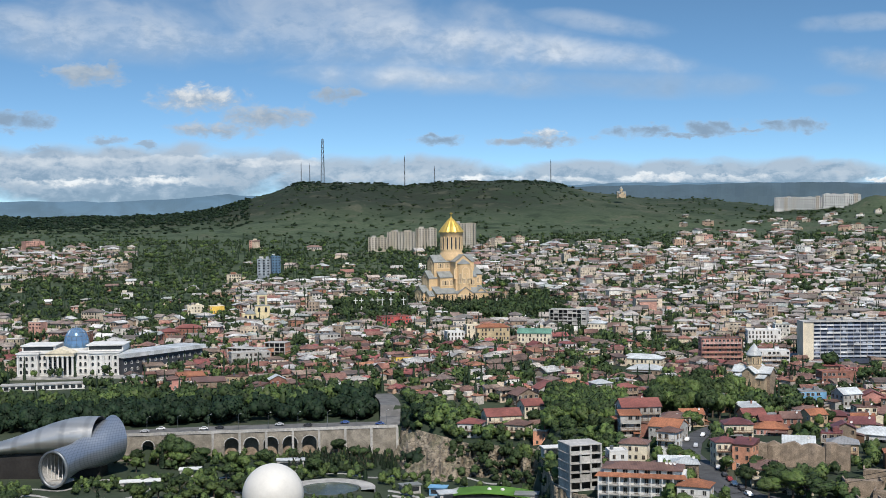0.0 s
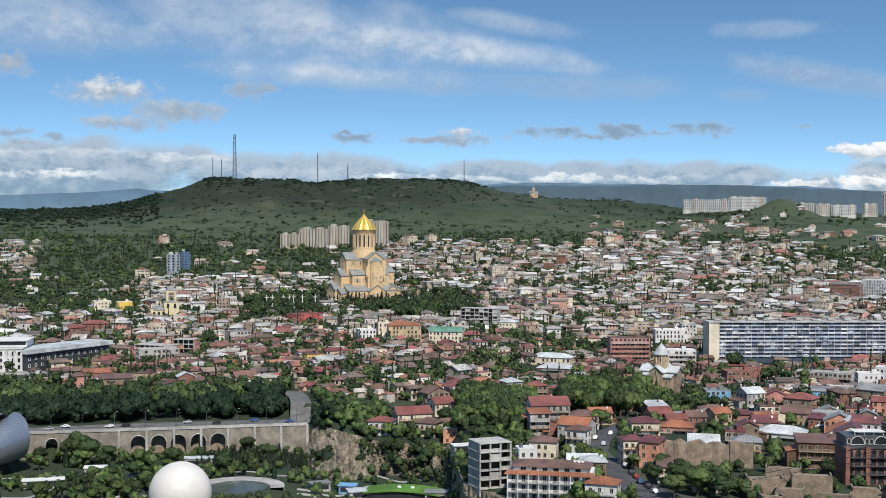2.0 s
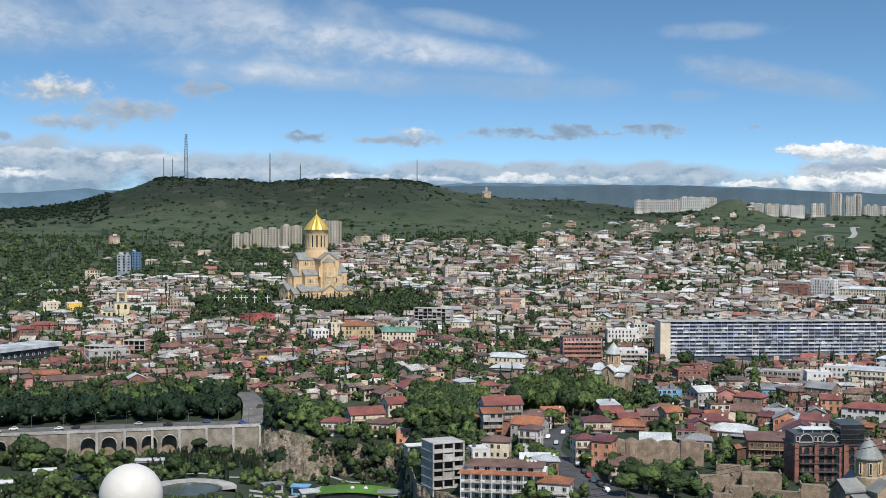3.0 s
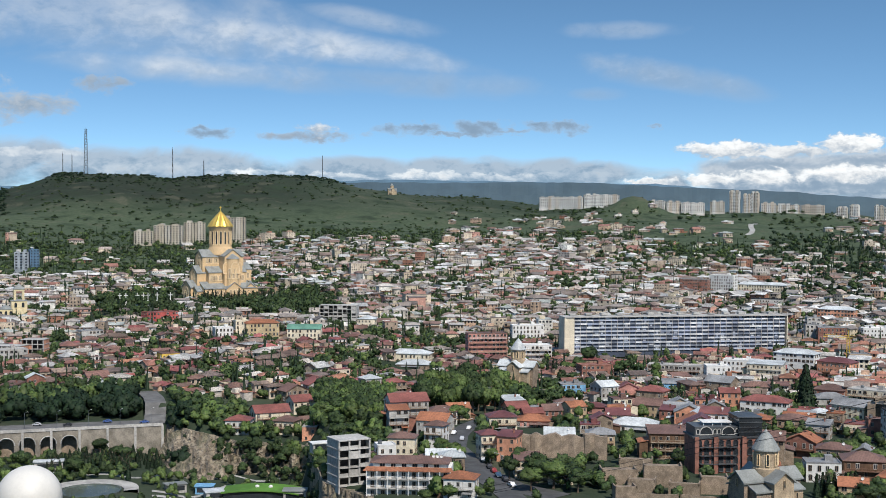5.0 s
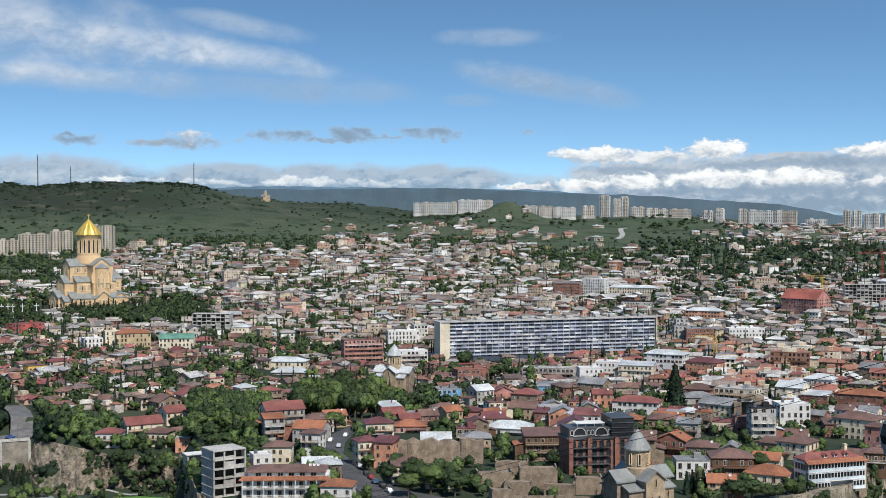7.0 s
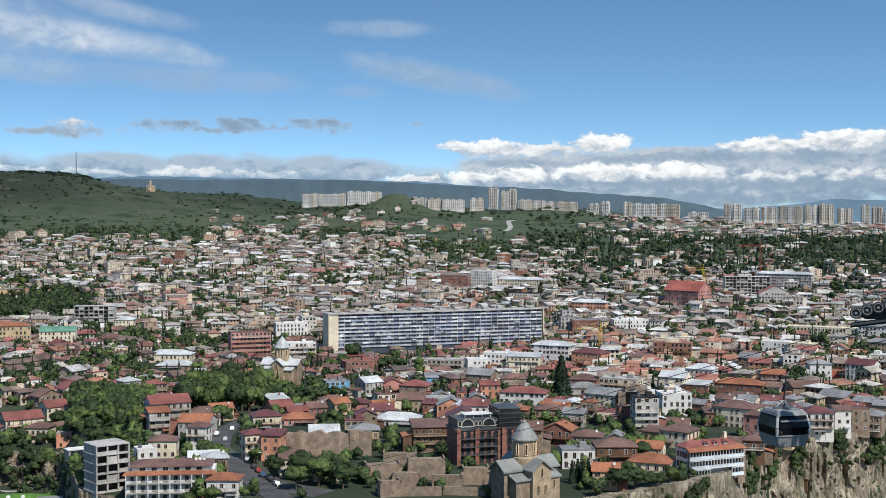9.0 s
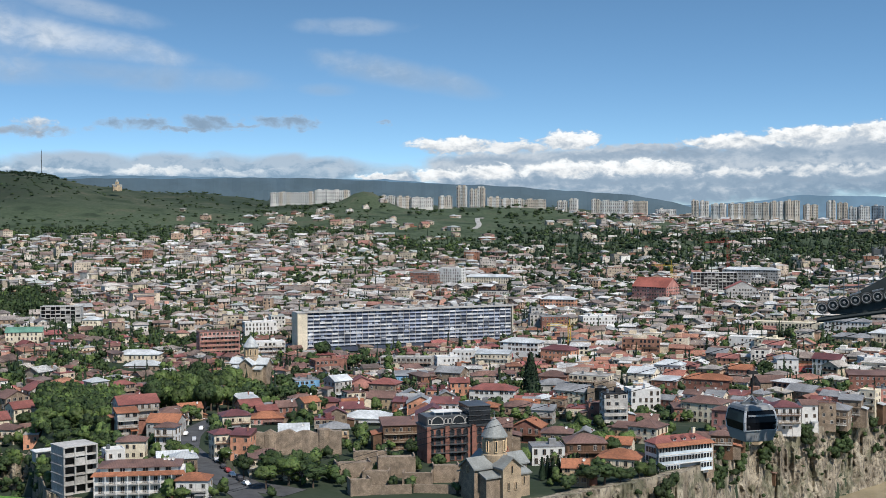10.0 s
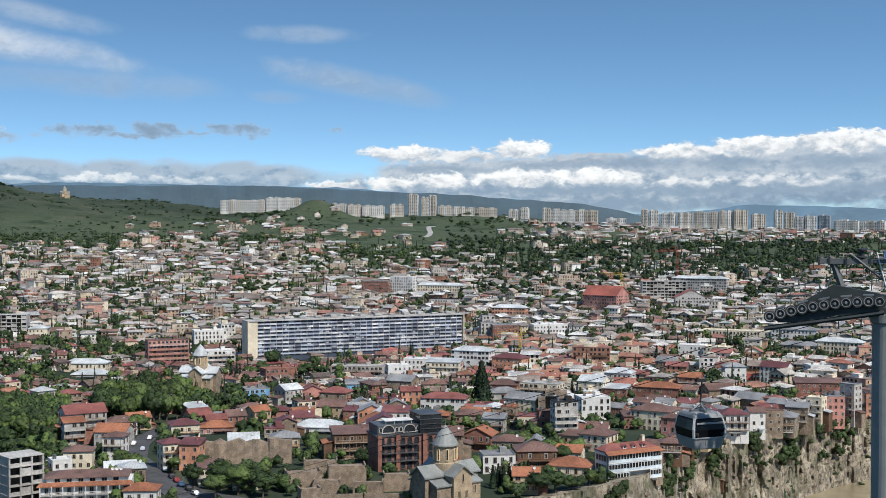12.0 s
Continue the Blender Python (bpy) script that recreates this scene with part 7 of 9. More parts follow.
house(195.5, 662.2, -4, 13.6, 10.9, 2, m_blue, m_greyroof, "flat", "light blue house with a grey sheet roof", side=-1, win="wide")
house(227.2, 721.1, 1, 19.7, 12.0, 3, m_redbrick, m_redbrick, "flat", "red brick house with a flat brick parapet", side=-1, win="wide")
house(204.9, 632.9, 17, 10.9, 10.5, 3, m_concrete, m_paleroof, "gable", "bare grey concrete house with a pale sheet roof", side=-1)
house(221.3, 642.8, -11, 12.6, 9.6, 2, m_pink, m_redroof, "cross", "faded pink house with a red metal roof", side=-1, porch=(1,))
house(172.4, 580.4, 18, 9.4, 9.0, 2, m_ashlar, m_tile, "gable", "yellow stone house with an orange tiled roof", side=-1)
house(189.4, 601.1, -17, 12.2, 8.6, 1, m_pink, m_crimson, "hip", "faded pink house with a crimson metal roof", side=1)
house(231.3, 630.9, -40, 14.9, 12.0, 2, m_rubble, m_redroof, "hip", "rough stone house with a red metal roof", side=1)
house(213.7, 585.7, -35, 13.3, 11.0, 2, m_ashlar, m_brownroof, "gable", "yellow stone house with a rusty brown metal roof", side=1)
house(211.3, 556.7, -33, 5.9, 7.0, 2, m_redbrick, m_crimson, "shed", "red brick house with a crimson metal roof", side=1)
house(181.1, 515.1, -31, 21.5, 12.0, 1, m_white, m_paleroof, "hip", "white plastered house with a pale sheet roof", side=1, win="tall", porch=(0,))
house(265.4, 681.1, -16, 20.1, 12.0, 1, m_blue, m_greyroof, "shed", "light blue house with a grey sheet roof", side=-1)
house(285.1, 737.8, -29, 33.2, 12.0, 2, m_concrete, m_paving, "flat", "bare grey concrete house with a flat pale roof", side=1, win="wide", porch=(1,))
house(299.4, 705.8, -13, 14.5, 11.4, 3, m_white, m_white, "flat", "white plastered house with a flat white roof", side=-1)
house(326.7, 732.4, -34, 21.0, 12.0, 3, m_white, m_white, "flat", "white plastered house with a flat white roof", side=1)
house(284.0, 662.7, -48, 15.9, 12.0, 2, m_rubble, m_greyroof, "gable", "rough stone house with a grey sheet roof", side=1)
house(366.8, 737.9, -46, 26.4, 12.0, 4, m_white, m_paleroof, "hip", "white plastered house with a pale sheet roof", side=1, win="wide")
house(334.1, 712.5, -35, 21.3, 12.0, 3, m_cream, m_paleroof, "shed", "cream rendered house with a pale sheet roof", side=1, porch=(1,2))
house(382.3, 714.1, -53, 21.8, 12.0, 3, m_salmon, m_crimson, "hip", "salmon rendered house with a crimson metal roof", side=1, porch=(1,))
house(459.3, 868.0, -20, 20.7, 12.0, 4, m_redbrick, m_greyroof, "flat", "dark red brick office block with tall windows", side=-1, win="tall")
house(450.9, 883.7, -15, 10.2, 8.2, 4, m_concrete, m_greyroof, "flat", "bare grey concrete house with a grey sheet roof", side=-1, win="wide")
house(502.9, 874.8, -12, 28.6, 12.0, 3, m_white, m_white, "flat", "blank white hall with a flat roof", side=-1)
house(418.2, 754.3, -14, 13.2, 10.9, 3, m_ashlar, m_greyroof, "flat", "yellow stone house with a grey sheet roof", side=-1)
house(328.8, 621.4, -40, 16.2, 12.0, 2, m_redbrick, m_brownroof, "hip", "red brick house with a rusty brown metal roof", side=1)
house(337.9, 594.7, -50, 21.8, 12.0, 3, m_cream, m_paving, "flat", "cream rendered house with a flat pale roof", side=1, win="wide", porch=(2,))
house(313.0, 568.5, -57, 18.1, 12.0, 2, m_cream, m_greyroof, "gable", "cream rendered house with a grey sheet roof", side=1)
house(323.4, 611.8, -20, 17.2, 12.0, 1, m_concrete, m_greyroof, "hip", "bare grey concrete house with a grey sheet roof", side=-1)
house(319.7, 513.6, -14, 14.4, 12.0, 4, m_white, m_white, "flat", "white plastered house with a flat white roof", side=-1, win="tall")
house(272.6, 460.6, -16, 10.2, 8.4, 5, m_concrete, m_black, "flat", "dark glazed house with balconies and flat roof", side=-1, win="wide", porch=(1,2,3), fh=2.90)
house(270.9, 473.5, -18, 7.1, 7.0, 3, m_redbrick, m_brownroof, "flat", "red brick house with a rusty brown metal roof", side=-1)
house(275.3, 586.6, -37, 23.7, 12.0, 2, m_white, m_redroof, "hip", "white plastered house with a red metal roof", side=1, win="wide")
house(250.2, 506.2, -26, 13.2, 9.3, 2, m_rubble, m_brownroof, "hip", "rough stone house with a rusty brown metal roof", side=1, porch=(1,))
house(251.3, 484.5, -37, 9.7, 7.6, 2, m_concrete, m_greyroof, "shed", "bare grey concrete house with a grey sheet roof", side=1, porch=(0,1))
house(268.4, 502.3, -38, 7.1, 7.0, 3, m_rubble, m_tile, "flat", "rough stone house with an orange tiled roof", side=1, porch=(1,2))
house(224.2, 444.7, -42, 12.1, 10.0, 2, m_redbrick, m_tile, "cross", "brick villa with orange tiled gables", side=1, win="tall", porch=(1,))
house(173.5, 453.0, -14, 17.4, 12.0, 3, m_wood, m_brownroof, "shed", "brown timber galleried house under a rusty roof", side=-1, porch=(0,1,2))
house(227.3, 405.3, -21, 14.8, 11.4, 2, m_wood, m_brownroof, "hip", "dark timber house with a rusty brown metal roof", side=-1, win="tall", porch=(1,))
house(210.3, 403.2, -18, 12.0, 9.4, 2, m_white, m_greyroof, "flat", "white plastered house with a grey sheet roof", side=-1, win="tall")
house(232.9, 388.5, -43, 14.9, 11.9, 1, m_cream, m_tile, "hip", "cream rendered house with an orange tiled roof", side=1, win="tall", porch=(0,))
house(267.1, 424.5, -57, 12.2, 11.0, 2, m_cream, m_brownroof, "hip", "cream stone house with a mauve-brown hipped roof", side=1, win="tall")
house(317.9, 475.6, -22, 10.1, 8.1, 2, m_redbrick, m_brownroof, "shed", "red brick house with a rusty brown metal roof", side=-1)
house(325.2, 469.3, -55, 18.6, 12.0, 3, m_cream, m_brownroof, "hip", "cream rendered house with a rusty brown metal roof", side=1, win="tall")
house(370.8, 593.7, -52, 14.7, 12.0, 3, m_cream, m_paleroof, "gable", "cream rendered house with a pale sheet roof", side=1, win="tall")
house(403.5, 617.9, -48, 16.0, 12.0, 3, m_white, m_paleroof, "hip", "white plastered house with a pale sheet roof", side=1, porch=(1,2))
house(377.5, 581.7, -45, 13.6, 10.9, 2, m_redbrick, m_paleroof, "shed", "red brick house with a pale sheet roof", side=1)
house(400.6, 575.3, -47, 25.8, 12.0, 2, m_redbrick, m_tile, "hip", "red brick house with an orange tiled roof", side=1)
house(335.9, 427.3, -24, 11.7, 9.6, 3, m_white, m_crimson, "hip", "white house with glazed blue galleries and crimson roof", side=-1, win="tall", porch=(1,2), z=33.0)
house(311.4, 418.9, -51, 11.3, 9.2, 1, m_ashlar, m_brownroof, "cross", "yellow stone house with a rusty brown metal roof", side=1, z=33.0)
house(350.3, 430.3, -19, 7.0, 7.0, 3, m_white, m_brownroof, "gable", "white plastered house with a rusty brown metal roof", side=-1, z=32.8)
house(370.1, 437.2, -50, 14.2, 11.2, 2, m_rubble, m_greyroof, "hip", "rough stone house with a grey sheet roof", side=1, porch=(0,1), z=31.6)
house(422.8, 521.0, -69, 15.7, 12.0, 2, m_rubble, m_greyroof, "gable", "rough stone house with a grey sheet roof", side=1)
house(401.9, 449.6, -62, 7.3, 7.0, 4, m_cream, m_cream, "flat", "cream rendered house with a flat cream parapet", side=1, porch=(1,2,3), z=29.9)
house(416.8, 454.8, -23, 8.6, 7.4, 4, m_pink, m_greyroof, "flat", "tall pink brick house on the cliff edge", side=-1, z=29.1)
house(431.5, 459.0, -73, 7.7, 7.2, 6, m_concrete, m_greyroof, "flat", "bare grey concrete house with a grey sheet roof", side=1, porch=(1,2,3,4), fh=2.90, z=28.3)
house(489.8, 549.3, -32, 23.1, 12.0, 3, m_redbrick, m_brownroof, "shed", "red brick house with a rusty brown metal roof", side=-1)
house(513.9, 613.1, -35, 36.6, 12.0, 1, m_red, m_tile, "flat", "bright red house with a flat orange roof", side=-1)
house(507.9, 603.8, -60, 16.8, 12.0, 3, m_white, m_crimson, "gable", "white plastered house with a crimson metal roof", side=1, win="tall")
house(483.4, 613.7, -26, 12.9, 10.4, 3, m_white, m_greyroof, "hip", "white plastered house with a grey sheet roof", side=-1)
house(534.8, 725.1, -46, 19.3, 12.0, 3, m_white, m_white, "flat", "white plastered house with a flat white roof", side=1)
house(544.5, 709.1, -58, 17.5, 12.0, 3, m_cream, m_cream, "flat", "cream rendered house with a flat cream parapet", side=1)
house(629.3, 792.5, -48, 56.3, 14.0, 2, m_cream, m_cream, "flat", "long cream civic building with arched windows", side=1, win="tall")
house(655.5, 757.9, -51, 33.7, 12.0, 3, m_white, m_greyroof, "hip", "white plastered house with a grey sheet roof", side=1, win="tall")
house(639.7, 691.5, -55, 33.1, 12.0, 3, m_cream, m_paleroof, "hip", "pale yellow school with a grey hipped roof", side=1, win="tall")
house(618.3, 709.4, -56, 28.4, 12.0, 2, m_ashlar, m_greyroof, "hip", "yellow stone house with a grey sheet roof", side=1)
house(553.5, 617.2, -20, 15.7, 12.0, 2, m_white, m_white, "flat", "white plastered house with a flat white roof", side=-1)
house(465.2, 656.6, -55, 13.2, 11.4, 3, m_rubble, m_greyroof, "gable", "rough stone house with a grey sheet roof", side=1)
house(444.5, 604.5, -51, 12.9, 10.6, 2, m_redbrick, m_tile, "gable", "red brick house with an orange tiled roof", side=1, porch=(1,))
house(426.3, 555.2, -13, 15.3, 12.0, 2, m_rubble, m_brownroof, "gable", "rough stone house with a rusty brown metal roof", side=-1)
house(307.2, 431.2, -50, 7.0, 7.0, 3, m_pink, m_brownroof, "hip", "faded pink house with a rusty brown metal roof", side=1, win="tall")
open_frame(-133.2, 848.6, -26, 28.0, 12.0, 3, m_salmon, "unfinished orange brick block with a concrete frame")
open_frame(-114.7, 854.3, -12, 14.6, 12.0, 4, m_salmon, "unfinished brick tower with bare concrete posts")
house(-218.1, 985.1, 32, 14.5, 12.0, 2, m_redbrick, m_redroof, "hip", "red brick house with a red metal roof", side=-1)
house(-208.2, 1013.8, 12, 21.0, 12.0, 2, m_redbrick, m_redroof, "hip", "red brick house with a red metal roof", side=1)
house(-154.4, 706.0, 32, 8.5, 7.3, 2, m_pink, m_brownroof, "hip", "faded pink house with a rusty brown metal roof", side=-1, win="tall")
house(-147.7, 722.9, 22, 14.8, 11.6, 2, m_pink, m_tile, "shed", "faded pink house with an orange tiled roof", side=-1, porch=(0,1))
house(-132.3, 697.6, 16, 17.6, 12.0, 2, m_rubble, m_brownroof, "shed", "rough stone house with a rusty brown metal roof", side=-1, porch=(1,))
house(-119.4, 715.9, -21, 10.3, 9.6, 2, m_ashlar, m_brownroof, "flat", "yellow stone house with a rusty brown metal roof", side=1)
house(-102.2, 676.4, -31, 8.4, 8.2, 2, m_white, m_brownroof, "shed", "white plastered house with a rusty brown metal roof", side=1)
house(-94.8, 703.2, 16, 9.3, 7.2, 2, m_redbrick, m_paleroof, "cross", "red brick house with a pale sheet roof", side=-1)
house(-54.9, 666.5, -15, 11.0, 9.5, 2, m_cream, m_paleroof, "hip", "cream rendered house with a pale sheet roof", side=1, porch=(0,1))
house(-233.0, 1162.9, 21, 15.3, 12.0, 3, m_cream, m_cream, "flat", "cream rendered house with a flat cream parapet", side=-1)
house(-211.8, 1158.0, 20, 13.3, 10.4, 3, m_yellow, m_cream, "flat", "bright yellow house with a flat cream parapet", side=-1)
house(-86.9, 930.0, 23, 16.0, 12.0, 3, m_concrete, m_greyroof, "flat", "bare grey concrete house with a grey sheet roof", side=-1, win="wide")
house(-42.1, 1041.1, 27, 27.1, 12.0, 3, m_red, m_redroof, "flat", "bright red building with dark glazing", side=-1, win="wide")
house(-26.5, 786.5, 20, 11.7, 9.9, 2, m_yellow, m_brownroof, "flat", "bright yellow house with a rusty brown metal roof", side=-1)
house(21.2, 928.9, 11, 10.3, 8.2, 4, m_cream, m_cream, "flat", "cream rendered house with a flat cream parapet", side=-1, win="tall")
house(35.5, 912.0, 4, 24.0, 11.0, 4, m_peach, m_tile, "hip", "peach rendered hotel with an orange tiled roof", side=-1, win="tall")
house(7.6, 913.2, 12, 13.0, 10.4, 3, m_white, m_white, "flat", "white plastered house with a flat white roof", side=-1, win="tall")
open_frame(102.8, 1020.8, -18, 30.6, 12.0, 5, m_concrete, "white concrete frame of an unfinished building")
house(66.0, 902.0, -12, 24.0, 12.0, 3, m_cream, m_greenroof, "gable", "cream house with a green sheet roof", side=1, win="tall")
house(184.5, 830.8, -1, 26.9, 12.0, 6, m_pink, m_brownroof, "flat", "tall pink brick apartment house with balconies", side=-1, win="wide", porch=(1,2,3,4,5))
house(212.1, 808.6, -5, 23.1, 12.0, 4, m_white, m_white, "flat", "white plastered house with a flat white roof", side=-1, win="wide", porch=(1,2,3))
house(238.5, 929.9, -4, 24.3, 12.0, 4, m_white, m_white, "flat", "white modern house with a dark slot window", side=-1, win="tall")
house(121.3, 982.0, -17, 13.9, 10.9, 3, m_cream, m_paleroof, "hip", "cream rendered house with a pale sheet roof", side=1)
house(130.9, 822.7, -24, 27.9, 12.0, 2, m_cream, m_paleroof, "hip", "cream rendered house with a pale sheet roof", side=1, win="tall")
house(128.3, 788.6, -19, 22.7, 12.0, 1, m_rubble, m_paleroof, "hip", "rough stone house with a pale sheet roof", side=1)
house(-53.6, 665.9, 17, 15.9, 12.0, 2, m_white, m_paleroof, "hip", "white plastered house with a pale sheet roof", side=-1, porch=(0,1))
house(-128.4, 819.0, 19, 25.6, 12.0, 3, m_concrete, m_concrete, "flat", "bare grey concrete house with a flat concrete roof", side=-1, win="wide")
house(532.7, 1241.6, -48, 26.7, 12.0, 6, m_white, m_white, "flat", "white modern apartment tower with dark slots", side=1, win="tall")
house(499.1, 1237.1, -37, 29.2, 12.0, 5, m_redbrick, m_greyroof, "flat", "red brick house with a grey sheet roof", side=1, win="wide")
house(569.2, 1226.3, -40, 51.8, 12.0, 3, m_cream, m_paleroof, "hip", "cream rendered house with a pale sheet roof", side=1, win="tall")
house(527.5, 1124.4, -35, 29.2, 12.0, 2, m_concrete, m_black, "flat", "bare grey concrete house with a flat dark roof", side=1)
house(526.5, 985.1, -43, 30.7, 12.0, 3, m_salmon, m_paleroof, "hip", "salmon rendered house with a pale sheet roof", side=1, win="wide")
house(639.4, 1003.6, -66, 38.0, 22.0, 5, m_pink, m_coral, "gable", "brick building under construction with red roof trusses", side=1, win="wide", pitch=0.5)
open_frame(735.8, 1047.4, -25, 44.0, 14.0, 7, m_concrete, "concrete frame of a building under construction")
house(716.3, 975.2, -30, 30.0, 16.0, 4, m_concrete, m_coral, "cross", "bare grey concrete building with red roof trusses", side=-1, win="wide")
house(826.8, 1108.6, -52, 60.2, 12.0, 5, m_concrete, m_paleroof, "hip", "bare grey concrete house with a pale sheet roof", side=1, win="wide")
house(459.9, 899.2, -15, 10.0, 8.0, 5, m_concrete, m_greyroof, "flat", "bare grey concrete house with a grey sheet roof", side=-1, win="wide")
house(281.9, 395.9, -35, 8.3, 7.0, 2, m_wood, m_brownroof, "hip", "dark timber house with a rusty brown metal roof", side=1, porch=(1,), z=33.0)
house(293.6, 405.1, -26, 8.8, 7.0, 2, m_wood, m_brownroof, "hip", "dark timber house with a rusty brown metal roof", side=-1, porch=(0,1), z=33.0)
house(311.6, 418.3, -47, 5.5, 7.0, 3, m_white, m_brownroof, "flat", "white plastered house with a rusty brown metal roof", side=1, porch=(1,), z=33.0)
house(362.7, 433.0, -30, 7.3, 7.0, 3, m_rubble, m_brownroof, "flat", "rough stone house with a rusty brown metal roof", side=-1, z=32.0)
house(384.9, 442.8, -49, 9.6, 7.4, 3, m_rubble, m_greyroof, "shed", "rough stone house with a grey sheet roof", side=1, porch=(1,2), z=30.8)
house(448.8, 460.8, -34, 9.8, 7.7, 4, m_salmon, m_brownroof, "flat", "salmon rendered house with a rusty brown metal roof", side=-1, z=27.5)

rnd = random.Random(11)
WALLS = [m_cream, m_white, m_redbrick, m_rubble, m_pink, m_ashlar, m_ashlar, m_cream, m_salmon, m_concrete, m_rubble]
ROOFS = [m_brownroof, m_brownroof, m_redroof, m_greyroof, m_tile, m_paleroof, m_brownroof, m_crimson, m_tile, m_greyroof]
WORDS = {m_cream: "cream rendered", m_white: "white plastered", m_redbrick: "red brick", m_rubble: "rough stone", m_pink: "faded pink", m_concrete: "grey concrete", m_ashlar: "yellow stone", m_salmon: "salmon rendered"}
TOPS = {m_brownroof: "rusty brown metal roof", m_redroof: "red metal roof", m_greyroof: "grey sheet roof", m_tile: "orange tiled roof", m_paleroof: "pale sheet roof", m_crimson: "crimson metal roof"}


def street_turn(x, y):
    """Streets bend through the quarters: the way that a house there faces."""
    az = math.degrees(math.atan2(x, y))
    return -az + 22 * math.sin(x / 140 + 1.0) + 16 * math.sin(y / 95)


GROVES = ((4.6, 8.2, 560, 650), (13.0, 14.6, 640, 700), (4.8, 8.2, 480, 560))


def in_grove(az, d):
    return any(a0 < az < a1 and d0 < d < d1 for a0, a1, d0, d1 in GROVES)


made = 0
for i in range(5000):
    az, d = rnd.uniform(3.0, 44.5), 395 + 260 * math.sqrt(rnd.random())
    x, y = polar(az, d)
    w, dp = rnd.uniform(8, 14), rnd.uniform(7.5, 11)
    if d < float(np.interp(az, EDGE_AZ, EDGE_D)) + 6 or not free(x, y, max(w, dp) * 0.5 + 0.7) or in_grove(az, d):
        continue
    if hides(az, d, gz(x, y) + 8.5, math.degrees(w * 0.5 / d)):
        continue
    wall, roof = rnd.choice(WALLS), rnd.choice(ROOFS)
    fl = rnd.choice((1, 2, 2, 1, 2, 2, 3))
    turn = street_turn(x, y) + rnd.uniform(-6, 6)
    house(x, y, turn, w, dp, fl, wall, roof, rnd.choice(("hip", "gable", "gable", "hip", "cross", "shed", "flat")), "%s house with %s %s" % (WORDS[wall], "an" if roof is m_tile else "a", TOPS[roof]), win=rnd.choice(("small", "tall", "wide")), side=-1 if turn + az > 0 else 1, porch=(fl - 1,) if fl > 1 and rnd.random() < 0.45 else (), stack=rnd.random() < 0.4, dish=rnd.random() < 0.6, known=False)
    made += 1
    if made >= NEAR_HOUSES:
        break


